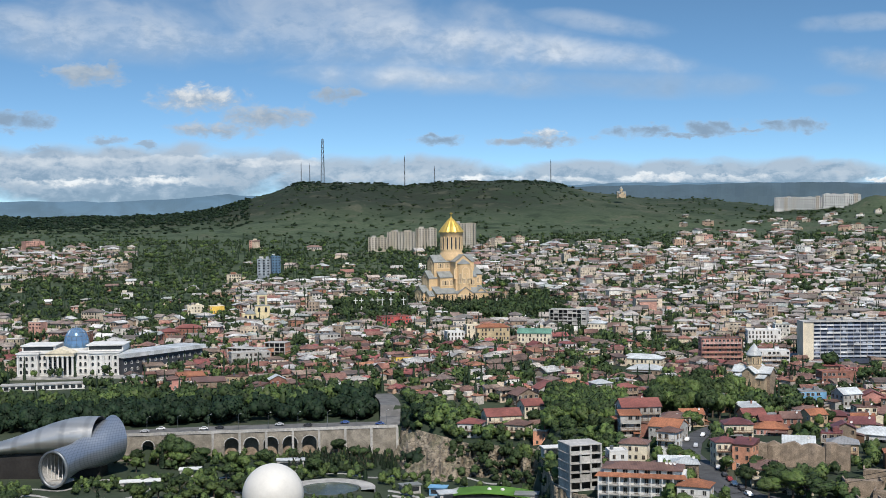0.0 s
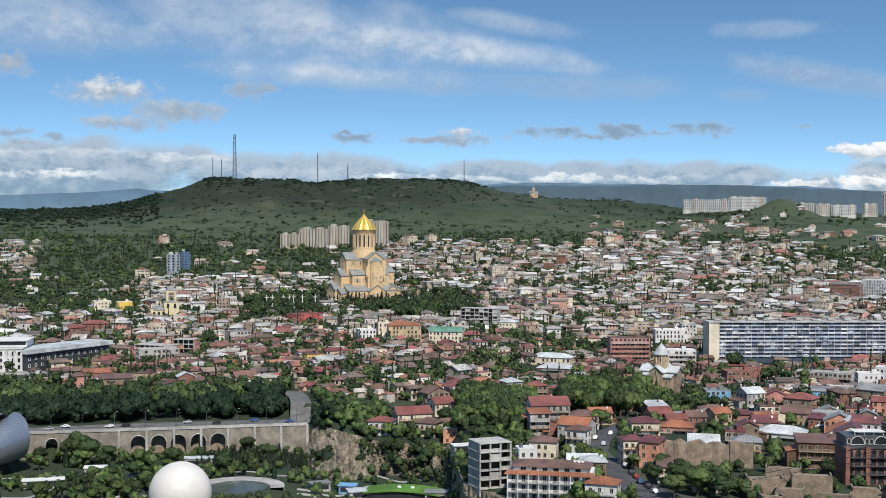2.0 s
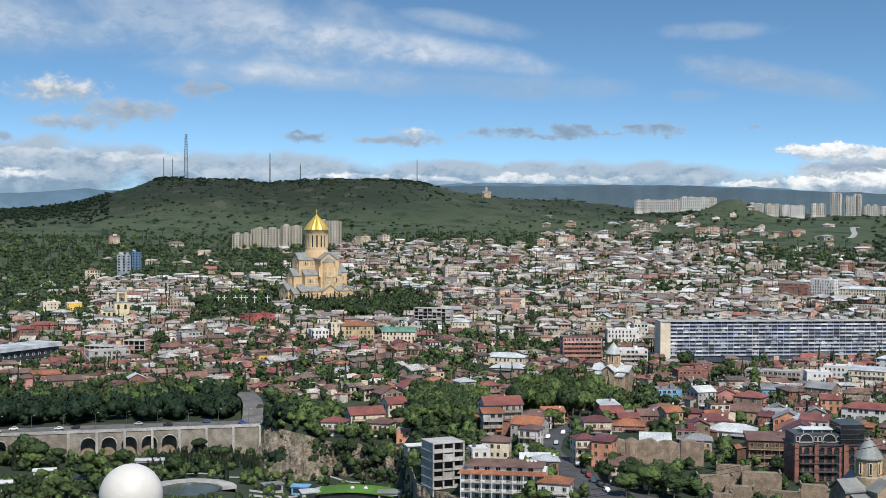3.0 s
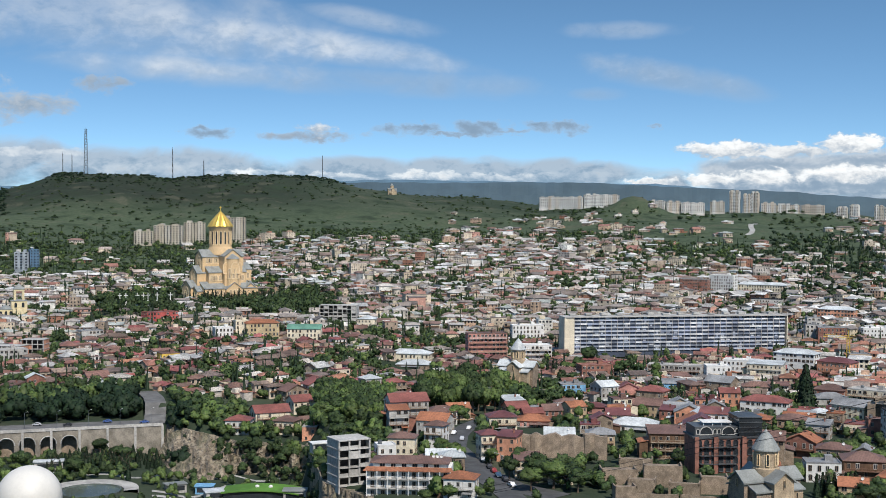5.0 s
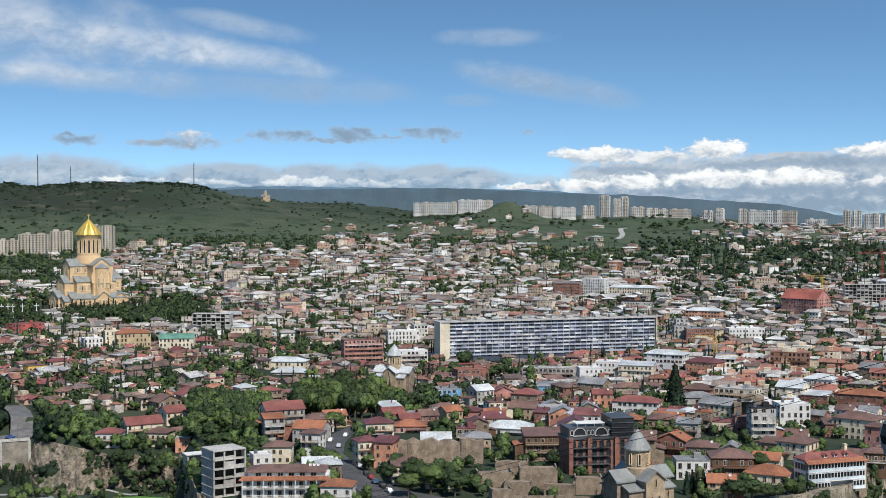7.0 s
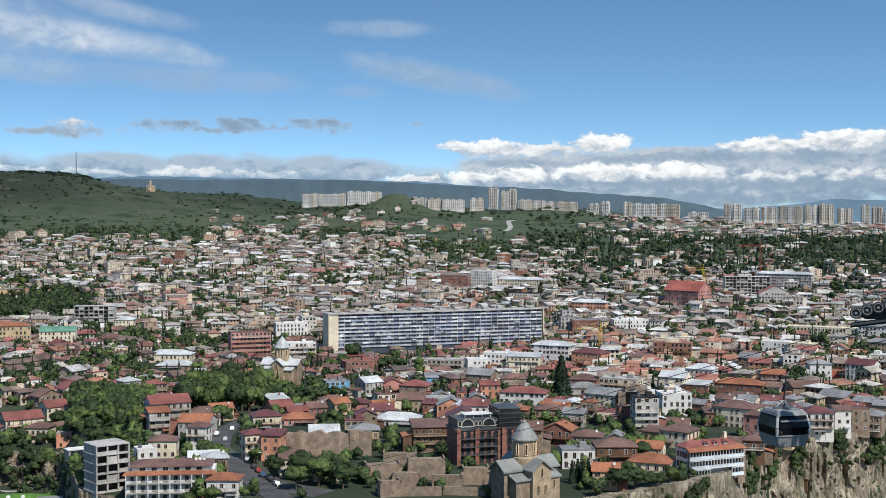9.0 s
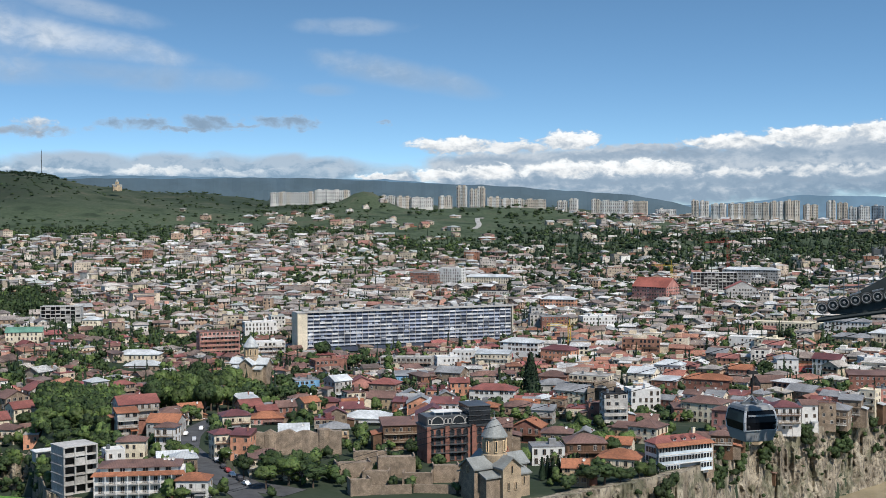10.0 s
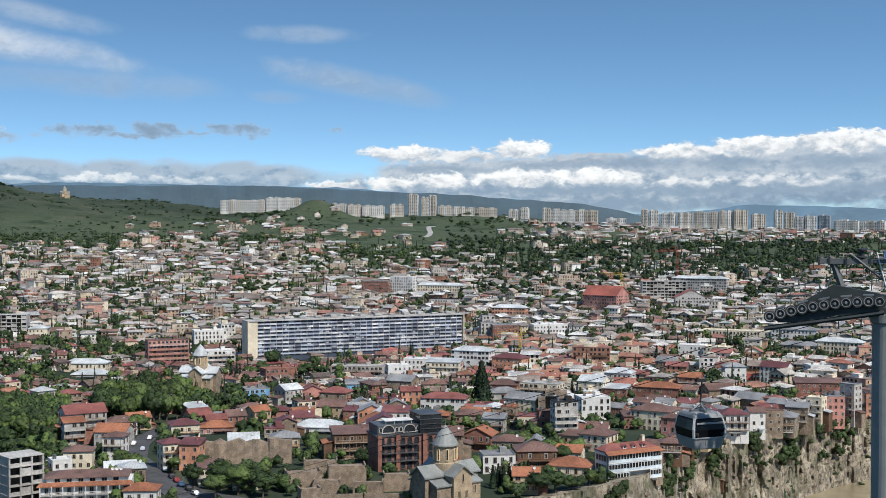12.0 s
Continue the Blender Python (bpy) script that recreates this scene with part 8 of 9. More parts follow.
def town(name, seed, az0, az1, d0, d1, cell, roof_mat, keep, label, tall=(1, 2, 2, 2, 3), big=0.08, wall_mat=None):
    """One quarter of small houses: walls, roofs and windows, packed along bent streets."""
    r = random.Random(seed)
    s = Shape()
    d = d0
    while d < d1:
        step = cell * r.uniform(0.72, 1.0)
        a = az0 + math.degrees(cell / d) * r.random()
        while a < az1:
            dd = d + r.uniform(-0.4, 0.4) * cell
            x, y = polar(a, dd)
            a += math.degrees(cell * r.uniform(0.6, 1.3) / d)
            if r.random() > keep(x, y, a, dd):
                continue
            w, dp = r.uniform(0.55, 1.0) * cell, r.uniform(0.5, 0.9) * cell
            fl, k = r.choice(tall), r.random()
            if k < 0.16:
                w *= r.uniform(1.3, 1.8)
            if r.random() < big:
                fl, k = r.choice((3, 4, 4, 5)), 0.95
                w *= 1.25
            if not free(x, y, 0.4 * (w + dp) * 0.5):
                continue
            turn = street_turn(x, y) + r.choice((0, 0, 0, 90)) + r.uniform(-10, 10)
            h = fl * 2.9 + 0.3
            z = gz(x, y) - 0.3
            if d1 < 1400 and hides(a, dd, z + h + 1, math.degrees(w * 0.5 / dd)):
                continue
            over = r.uniform(0.4, 1.1)
            if r.random() < 0.6:                  # a wing under a roof of its own
                q, ch = r.uniform(0, 6.28), r.uniform(0.55, 0.95)
                wx, wy, ww, wh = x + math.cos(q) * w * 0.5, y + math.sin(q) * dp * 0.5, w * r.uniform(0.45, 0.8), h * ch
                s.box(wx, wy, z - 3, ww, dp * 0.6, wh + 3, turn, mat=0)
                s.gable(wx, wy, z + wh + 0.25, ww, dp * 0.6, dp * r.uniform(0.03, 0.15), 0.6, rz=turn, mat=1)
            s.box(x, y, z - 3, w, dp, h + 3, turn, mat=0)
            if k < 0.34:
                s.hip(x, y, z + h + 0.2, w, dp, min(w, dp) * r.uniform(0.12, 0.26), over, rz=turn, mat=1)
            elif k < 0.74:
                q = 90 if dp > w else 0
                ph = min(w, dp) * r.uniform(0.12, 0.28)
                s.gable(x, y, z + h + 0.3, max(w, dp), min(w, dp), ph, over, rz=turn + q, mat=1)
                s.hip(x, y, z + h, max(w, dp) - 0.02, min(w, dp) - 0.02, ph * 0.92, 0, 0.1, rz=turn + q, mat=0, ridge=max(w, dp) - 0.4)
            elif k < 0.86:
                c, sn = math.cos(radians(turn)), math.sin(radians(turn))
                up = r.uniform(0.8, 1.8)
                pts = [(-w / 2 - over, -dp / 2 - over, 0), (w / 2 + over, -dp / 2 - over, 0), (w / 2 + over, dp / 2 + over, up), (-w / 2 - over, dp / 2 + over, up)]
                pts = [(x + c * px - sn * py, y + sn * px + c * py, z + h + pz) for px, py, pz in pts]
                s.solid(pts + [(px, py, z + h - 0.15) for px, py, pz in pts], [(0, 1, 2, 3), (0, 4, 5, 1), (1, 5, 6, 2), (2, 6, 7, 3), (3, 7, 4, 0)], 1)
            else:
                s.box(x, y, z + h, w + 0.3, dp + 0.3, 0.3, turn, mat=1)
                s.box(x + r.uniform(-0.2, 0.2) * w, y, z + h + 0.3, w * 0.35, dp * 0.4, 2.2, turn, mat=0)
            if r.random() < 0.75:                 # shed or lean-to beside the house
                q, ws, hs = r.uniform(0, 6.28), r.uniform(3, 6), r.uniform(2.2, 4.5)
                ax, ay, tq = x + math.cos(q) * w * 0.62, y + math.sin(q) * dp * 0.62, turn + r.uniform(-12, 12)
                s.box(ax, ay, z - 3, ws, ws * 0.8, hs + 3, tq, mat=0)
                s.box(ax, ay, z + hs, ws + 0.5, ws * 0.8 + 0.5, 0.18, tq, mat=1)
            if r.random() < 0.5:
                s.box(x + r.uniform(-0.3, 0.3) * w, y + r.uniform(-0.2, 0.2) * dp, z + h, 0.8, 0.8, r.uniform(1.4, 2.4), turn, mat=0)
            if r.random() < 0.3:                  # garden wall
                s.box(x + r.uniform(-0.5, 0.5) * cell, y - dp * 0.8, z - 2, r.uniform(5, 12), 0.3, 4.0, turn + r.choice((0, 90)), mat=0)
            face = turn if abs(((turn + a + 180) % 360) - 180) < 60 else turn - 90
            ww, wd = (w, dp) if face == turn else (dp, w)
            c, sn = math.cos(radians(face)), math.sin(radians(face))
            cols = max(2, int(ww / 2.7))
            side = -1 if face + a > 0 else 1
            deck = r.randrange(fl) if r.random() < 0.4 else -1
            for f in range(fl):
                if f == deck:                     # timber gallery in shadow
                    px, py = 0, -wd / 2 - 0.5
                    s.box(x - sn * py, y + c * py, z + f * 2.9 + 0.2, ww * 0.9, 1.0, 0.16, face, mat=3)
                    s.box(x - sn * (py - 0.45), y + c * (py - 0.45), z + f * 2.9 + 0.36, ww * 0.9, 0.08, 0.9, face, mat=3)
                pw, ph2, up2 = r.uniform(0.7, 1.7), r.uniform(1.0, 1.9), r.uniform(0.7, 1.1)
                for q in range(cols):
                    if r.random() < 0.3:
                        continue
                    px, py = -ww / 2 + ww * (q + 0.5 + r.uniform(-0.12, 0.12)) / cols, -wd / 2 - 0.03
                    s.pane(x + c * px - sn * py, y + sn * px + c * py, z + f * 2.9 + up2, pw, ph2, c, sn, 2)
                for q in (-0.24, 0.24):
                    if r.random() < 0.45:
                        continue
                    px, py = side * (ww / 2 + 0.03), q * wd
                    s.pane(x + c * px - sn * py, y + sn * px + c * py, z + f * 2.9 + 0.9, 1.0, 1.4, -sn, c, 2)
        d += step
    return whole(name, s, [wall_mat or m_wall_mix, roof_mat, m_window_dark, m_wood], label=label, category="houses", kind="stuff")


def lots(x, y, a, d):
    """How closely a place is built over."""
    e = float(np.interp(a, EDGE_AZ, EDGE_D))
    if d < e + 12:
        return 0.0
    green = float(relief(x, y, 90)) * 0.5 + float(relief(x + 900, y, 35)) * 0.3
    if a < -13.2 and d < 800 or a < -6 and d < 715:
        return 0.0
    k = (0.84 - 0.16 * float(steps(d, 1150, 1500))) - 0.75 * max(0.0, green) - 0.25 * (1 - float(steps(a, -12, -6))) * float(steps(d, 830, 950))
    if a < -9:
        k *= 1 - 0.88 * float(steps(d, 1080, 1250))
    if a < 1.5 and d > 1500:
        k *= 0.06
    if a < -13 and 1560 < d < 2250:
        k = (0.66 - 0.6 * max(0.0, green)) * (1 - float(steps(a, -15.2, -13)))
    if 17.5 < a and d > 1500:
        k *= 1 - 0.85 * float(steps(d, 1500, 1850)) * float(steps(a, 17.5, 23))
    if -4.8 < a < 6.5 and 1060 < d < 1330:
        k *= 0.06 if d > 1110 else 0.4
    if a > 27 and d > 1250:
        k *= 0.9
    if d > 2250:
        k *= max(0.0, 1 - (d - 2250) / 350)
    if a < 11 and d > 1850:
        k *= max(0.0, 1 - (d - 1850) / 200)
    if a > 10 and d > 1900:
        k *= 1 - 0.75 * float(steps(d, 1900, 2100))
    if 24 < a and 2100 < d < 2900:
        k = max(k, 0.25 * float(steps(a, 27, 33)))
    return k


m_wall_pale = surface("wall_plaster_pale", [(0.64, 0.57, 0.44), (0.55, 0.36, 0.25), (0.68, 0.65, 0.59), (0.60, 0.50, 0.36), (0.32, 0.17, 0.115), (0.66, 0.60, 0.50), (0.55, 0.43, 0.31), (0.62, 0.42, 0.33)], pick="island", stain=0.5)
m_roof_mid = surface("roof_sheet_mixed", [(0.30, 0.15, 0.105), (0.46, 0.43, 0.39), (0.22, 0.13, 0.10), (0.54, 0.51, 0.46), (0.36, 0.17, 0.11), (0.30, 0.27, 0.24), (0.27, 0.11, 0.09), (0.40, 0.36, 0.31), (0.24, 0.19, 0.16), (0.50, 0.49, 0.47), (0.34, 0.14, 0.10)], rough=0.65, pick="island", stain=0.7, var=0.35)
town("house_rows", 21, -21, 27.5, 650, 960, 12.4, m_roof_near, lots, "close-packed old houses with rusty metal roofs", (1, 1, 1, 1, 1, 2, 2), 0.0)
town("house_rows", 25, 27.5, 45, 650, 960, 13.6, m_roof_mid, lots, "cream and brick town houses with red and pale roofs", (1, 2, 2, 2, 3), 0.06, m_wall_pale)
town("house_rows", 22, -21, 45, 960, 1320, 13.6, m_roof_far, lots, "small houses with pale and red sheet roofs", (1, 1, 1, 2, 2, 2, 3), 0.025)
town("house_rows", 23, -21, 45, 1320, 1800, 16.0, m_roof_far, lots, "pale-roofed hillside houses among gardens", (1, 1, 1, 2, 2), 0.03)
town("house_rows", 24, -21, 45, 1800, 2900, 18.5, m_roof_far, lots, "far hillside houses with pale roofs", (1, 1, 1, 2, 2), 0.03)

# ---- trees ----
def ball_quads(m):
    """A ball of 6 m x m quads, its corners on the unit sphere."""
    t = np.linspace(-1, 1, m + 1)
    out = []
    for ax in range(3):
        for sg in (-1, 1):
            for i in range(m):
                for j in range(m):
                    q = []
                    for u, v in ((t[i], t[j]), (t[i + 1], t[j]), (t[i + 1], t[j + 1]), (t[i], t[j + 1]))[::sg]:
                        p = [0, 0, 0]
                        p[ax], p[(ax + 1) % 3], p[(ax + 2) % 3] = sg, u, v
                        q.append(p)
                    out.append(q)
    out = np.array(out, float)
    return out / np.linalg.norm(out, axis=2)[..., None]


def unit(v):
    return v / (np.linalg.norm(v, axis=-1)[..., None] + 1e-6)


def leaf_cloud(seed, n, rx, rz, size, z0, lumps=9, cone=False, core=1):
    """One crown: dense clumps and the leaf sprays round them, as quads and their soft normals."""
    r = np.random.RandomState(seed)
    if cone:
        h = r.rand(n) ** 0.8
        rad = rx * (1 - h) ** 0.85 * (0.72 + 0.28 * r.rand(n)) + 0.05 * rx
        a = r.rand(n) * 6.283
        c = np.stack([rad * np.cos(a), rad * np.sin(a), z0 + h * rz], -1)
        nrm = unit(np.stack([np.cos(a), np.sin(a), 0 * a + 0.35], -1))
        rings, sides = 3 + core, 7
        hs = np.linspace(0, 1, rings + 1)
        grid = np.array([[(rx * 0.8 * ((1 - k) ** 0.85 + 0.02) * math.cos(6.2832 * i / sides), rx * 0.8 * ((1 - k) ** 0.85 + 0.02) * math.sin(6.2832 * i / sides), z0 + k * rz * 0.97) for i in range(sides + 1)] for k in hs])
        body = np.array([[grid[k, i], grid[k, i + 1], grid[k + 1, i + 1], grid[k + 1, i]] for k in range(rings) for i in range(sides)])
        bn = body * np.array([1, 1, 0]) + np.array([0, 0, 0.3 * rx])
    else:
        ce = unit(r.randn(lumps, 3)) * (0.30 + 0.34 * r.rand(lumps))[:, None]
        ce[:, 2] = ce[:, 2] * 0.85 + 0.06
        ce[0] *= 0.1
        lr = (0.26 + 0.18 * r.rand(lumps)) * (1.0 if lumps < 12 else 0.85)
        lr[0] = 0.5
        k = r.randint(0, lumps, n)
        v = unit(r.randn(n, 3) + np.array([0, 0, 0.25]))
        p = ce[k] + v * (lr[k] * (0.84 + 0.30 * r.rand(n)))[:, None]
        sc, off = np.array([rx, rx, rz / 2]), np.array([0, 0, z0 + rz / 2])
        c = p * sc + off
        nrm = unit(0.8 * v + 0.9 * unit(p) + np.array([0, 0, 0.25]))
        ball = ball_quads(core)
        bumpy = 1 + 0.16 * np.sin(ball @ np.array([5.1, 3.7, 4.3]) * 1.7 + 1.0)
        body = np.concatenate([(ball * (lr[i] * 0.84 * bumpy)[..., None] + ce[i]) for i in range(lumps)])
        bn = np.concatenate([0.8 * ball + 0.9 * unit(ball * lr[i] + ce[i]) + np.array([0, 0, 0.25]) for i in range(lumps)])
        body = body * sc + off
    out = nrm + 0.5 * r.randn(n, 3)                               # sprays face outwards
    u = unit(np.cross(out, r.randn(n, 3)))
    w = unit(np.cross(out, u))
    sz = size * (0.6 + 0.8 * r.rand(n))[:, None]
    u, w = u * sz, w * sz * 0.8
    q = np.stack([c - u - w * 0.4, c + u * 0.5 - w, c + u + w * 0.3, c - u * 0.4 + w], 1)
    nn = np.repeat(unit(nrm + 0.28 * r.randn(n, 3))[:, None, :], 4, 1)
    return np.concatenate([body, q]), np.concatenate([unit(bn), nn])


def quads_mesh(name, cloud, mat):
    q, nn = cloud
    me = bpy.data.meshes.new(name)
    n = len(q)
    me.vertices.add(n * 4)
    me.vertices.foreach_set("co", q.reshape(-1).astype(np.float32))
    me.loops.add(n * 4)
    me.loops.foreach_set("vertex_index", np.arange(n * 4, dtype=np.int32))
    me.polygons.add(n)
    me.polygons.foreach_set("loop_start", np.arange(0, n * 4, 4, dtype=np.int32))
    me.materials.append(mat)
    me.update(calc_edges=True)
    me.attributes.new("custom_normal", "FLOAT_VECTOR", "POINT").data.foreach_set("vector", nn.reshape(-1).astype(np.float32))
    return me


def trunk_shape(h, r0, seed):
    r = random.Random(seed)
    s = Shape()
    top = Vector((r.uniform(-0.3, 0.3), r.uniform(-0.3, 0.3), h))
    s.tube(0, 0, -1.0, r0 * 1.3, r0, 1.2, 8)
    s.bar((0, 0, 0.1), top, r0 * 0.85, 7)
    for i in range(5):
        a = i * 1.256 + r.random()
        s.bar(top * (0.55 + 0.1 * i), top * (0.55 + 0.1 * i) + Vector((math.cos(a), math.sin(a), 0.9)) * h * 0.42, r0 * 0.38, 5)
    return s


def tree_kind(seed, h, spread, n, size, mat, cone=False):
    z0 = h * (0.06 if cone else 0.22)
    crown = quads_mesh("crown", leaf_cloud(seed, n, spread, h - z0, size, z0, 24, cone, 2), mat)
    return crown, trunk_shape(h * (0.8 if cone else 0.5), 0.035 * h * (0.6 if cone else 1), seed).mesh("trunk", [m_bark])


KINDS = {
    "broad": [tree_kind(k, 11, 5.2, 2600, 0.22, m_leaf) for k in (1, 2, 3)],
    "deep": [tree_kind(k, 12, 5.4, 2600, 0.23, m_leaf_mid) for k in (4, 5, 6)],
    "cypress": [tree_kind(k, 12, 1.3, 420, 0.30, m_leaf_dark, True) for k in (7, 8)],
    "fir": [tree_kind(9, 17, 4.2, 1100, 0.45, m_leaf_dark, True)],
    "bush": [tree_kind(k, 4, 2.6, 300, 0.26, m_leaf) for k in (10, 11)],
}
TREE_WORDS = {"broad": "leafy bright green tree in spring leaf", "deep": "dense dark green broadleaf tree", "cypress": "slender dark green cypress tree", "fir": "tall dark green conifer tree", "bush": "small round green garden shrub"}
trnd = random.Random(5)


def tree(kind, x, y, scale=1.0, wide=1.0, z=None, group="trees of the town"):
    crown, trunk = KINDS[kind][trnd.randrange(len(KINDS[kind]))]
    t = thing("tree" if kind != "bush" else "shrub", x, y, gz(x, y) if z is None else z, trnd.uniform(0, 360), TREE_WORDS[kind], "tree" if kind != "bush" else "shrub", group)
    t.scale = (scale * wide, scale * wide, scale)
    part("trunk", trunk, None, t)
    part("crown", crown, None, t)
    return t


def wood(name, places, kinds, mat, label):
    """Many trees in one: kinds are crowns as quads, places rows of x, y, z, height, width."""
    r = np.random.RandomState(len(places))
    out, way = [], []
    for x, y, z, h, w in places:
        q, nn = kinds[r.randint(len(kinds))]
        a = r.rand() * 6.283
        m = np.array([[math.cos(a), math.sin(a), 0], [-math.sin(a), math.cos(a), 0], [0, 0, 1]])
        out.append((q * np.array([w, w, h])) @ m + np.array([x, y, z]))
        way.append(nn @ m)
    if not out:
        return None
    return tagged(new(name, quads_mesh(name, (np.concatenate(out), np.concatenate(way)), mat)), label, "trees", kind="stuff")


UNIT_MID = [leaf_cloud(30 + k, 64, 0.5, 1.0, 0.062, 0.02, 7) for k in range(6)]
UNIT_YARD = [leaf_cloud(70 + k, 170, 0.5, 1.0, 0.046, 0.02, 9, False, 2) for k in range(5)]
UNIT_FAR = [leaf_cloud(40 + k, 22, 0.5, 1.0, 0.10, 0.0, 4) for k in range(5)]
UNIT_CYP = [leaf_cloud(50 + k, 30, 0.5, 1.0, 0.09, 0.0, 6, True, 0) for k in range(3)]

# single trees that stand out
tree("deep", 242.6, 782.3, 1.33, 1.00)
tree("deep", 224.9, 747.9, 1.00, 1.10)
tree("broad", 216.1, 742.2, 1.00, 1.10)
tree("deep", 255.5, 748.6, 0.83, 1.00)
tree("broad", 271.1, 732.4, 0.91, 1.00)
tree("cypress", 203.1, 739.6, 1.08, 1.20)
tree("cypress", 202.6, 725.2, 1.08, 1.20)
tree("cypress", 204.8, 725.7, 1.00, 1.20)
tree("fir", 166.4, 682.0, 0.71, 0.80)
tree("fir", 172.4, 674.3, 0.71, 0.80)
tree("fir", 180.5, 680.5, 0.71, 0.70)
tree("deep", 131.6, 676.3, 1.33, 1.00)
tree("deep", 141.4, 685.6, 1.50, 1.00)
tree("broad", 143.8, 659.5, 1.36, 1.00)
tree("deep", 117.3, 649.5, 1.17, 1.00)
tree("broad", 114.5, 617.5, 1.18, 1.10)
tree("broad", 127.1, 608.9, 1.27, 1.10)
tree("deep", 136.3, 618.2, 1.08, 1.00)
tree("broad", 140.0, 609.1, 1.27, 0.80)
tree("broad", 148.3, 625.7, 0.82, 1.20)
tree("broad", 153.3, 616.2, 0.73, 1.20)
tree("broad", 109.4, 548.2, 0.91, 1.30)
tree("broad", 102.7, 553.6, 0.82, 1.30)
tree("broad", 72.9, 582.5, 0.91, 1.20)
tree("deep", 63.5, 570.5, 0.92, 1.20)
tree("deep", 55.2, 566.3, 0.83, 1.20)
tree("broad", 49.4, 559.8, 0.91, 1.20)
tree("deep", 43.4, 600.4, 0.75, 1.20)
tree("broad", 45.1, 569.2, 0.73, 1.00)
tree("deep", 68.9, 530.6, 0.75, 1.20)
tree("deep", 52.8, 529.4, 0.67, 1.20)
tree("deep", 108.3, 430.6, 0.83, 1.20)
tree("deep", 110.2, 414.6, 0.92, 1.20)
tree("broad", 113.3, 404.4, 1.00, 1.20)
tree("deep", 118.3, 405.1, 0.83, 1.20)
tree("deep", 101.9, 420.8, 0.75, 1.10)
tree("broad", 104.9, 401.5, 0.82, 1.20)
tree("deep", 119.8, 397.3, 0.75, 1.20)
tree("broad", 101.6, 447.6, 0.64, 1.00)
tree("broad", 85.5, 466.2, 0.73, 1.30)
tree("broad", 88.6, 459.5, 0.73, 1.20)
tree("broad", 90.5, 453.0, 0.64, 1.10)
tree("broad", 74.5, 391.0, 0.55, 1.40)
tree("broad", 67.1, 390.3, 0.45, 1.40)
tree("cypress", 162.7, 585.8, 0.83, 1.30)
tree("cypress", 230.9, 592.6, 1.08, 1.40)
tree("cypress", 230.6, 587.3, 1.00, 1.30)
tree("cypress", 238.4, 574.5, 0.92, 1.20)
tree("deep", 179.6, 580.9, 0.75, 1.10)
tree("broad", 155.4, 528.6, 0.64, 1.20)
tree("broad", 189.7, 571.3, 0.73, 1.20)
tree("broad", 195.8, 574.6, 0.64, 1.20)
tree("broad", 170.0, 538.8, 0.45, 1.20)
tree("deep", 228.7, 404.9, 0.75, 1.20)
tree("broad", 241.7, 419.3, 0.73, 1.20)
tree("deep", 237.5, 402.1, 0.67, 1.20)
tree("broad", 237.8, 434.1, 0.82, 1.20)
tree("broad", 248.4, 444.3, 0.82, 1.00)
tree("broad", 226.0, 423.4, 0.64, 1.00)
tree("broad", 220.9, 425.0, 0.55, 1.00)
tree("cypress", 195.2, 377.5, 0.67, 1.60)
tree("cypress", 198.3, 379.3, 0.67, 1.60)
tree("cypress", 199.0, 376.7, 0.67, 1.60)
tree("cypress", 202.0, 378.4, 0.67, 1.60)
tree("cypress", 202.7, 375.8, 0.67, 1.60)
tree("cypress", 204.2, 375.0, 0.71, 1.60)
tree("cypress", 205.5, 374.3, 0.75, 1.60)
tree("cypress", 207.8, 375.3, 0.75, 1.60)
tree("deep", 203.6, 360.5, 0.75, 1.50)
tree("deep", 210.8, 362.1, 0.75, 1.50)
tree("deep", 218.0, 363.7, 0.58, 1.50)
tree("broad", 227.1, 366.3, 0.64, 1.20)
tree("broad", 186.1, 429.4, 0.82, 0.90)
tree("deep", 165.9, 425.8, 0.75, 0.80)
tree("deep", 443.6, 504.8, 0.75, 1.00)
tree("broad", 529.3, 671.4, 0.91, 1.20)
tree("broad", 579.3, 709.5, 0.82, 1.10)
tree("cypress", 494.3, 621.4, 1.08, 1.20)
tree("cypress", 487.3, 701.3, 1.17, 1.40)
tree("cypress", 492.2, 699.1, 1.17, 1.40)
tree("deep", 515.1, 782.7, 1.00, 1.00)
tree("broad", 518.1, 768.7, 0.73, 1.30)
tree("broad", 679.6, 739.0, 0.82, 1.10)
tree("deep", 704.0, 740.8, 0.75, 1.10)
tree("broad", 405.8, 713.7, 0.55, 1.60)
tree("broad", 385.3, 688.5, 0.55, 1.50)
tree("broad", 345.2, 725.0, 0.64, 0.80)
tree("deep", 53.4, 1240.8, 1.00, 1.20)

rt = random.Random(31)
for i in range(26):                                     # dark cypresses below the cathedral terrace
    az = -1.5 + 4.2 * i / 25 + rt.uniform(-0.06, 0.06)
    x, y = polar(az, 1212 + rt.uniform(-8, 8))
    tree("cypress", x, y, rt.uniform(0.8, 1.25), 1.25)
slope = []
for i in range(620):                                    # the wooded slope above the road
    az = rt.uniform(-21.5, -1.0)
    e = float(np.interp(az, EDGE_AZ, EDGE_D))
    d = rt.uniform(621, e - 4) if az < -3.4 else rt.uniform(e - 20, e + 10)
    if -3.3 < az < -1.9:
        continue
    x, y = polar(az, d)
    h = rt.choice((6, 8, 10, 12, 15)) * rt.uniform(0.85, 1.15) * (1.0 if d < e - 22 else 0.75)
    slope.append((x, y, gz(x, y) - 0.8, h, h * rt.uniform(0.8, 1.15)))
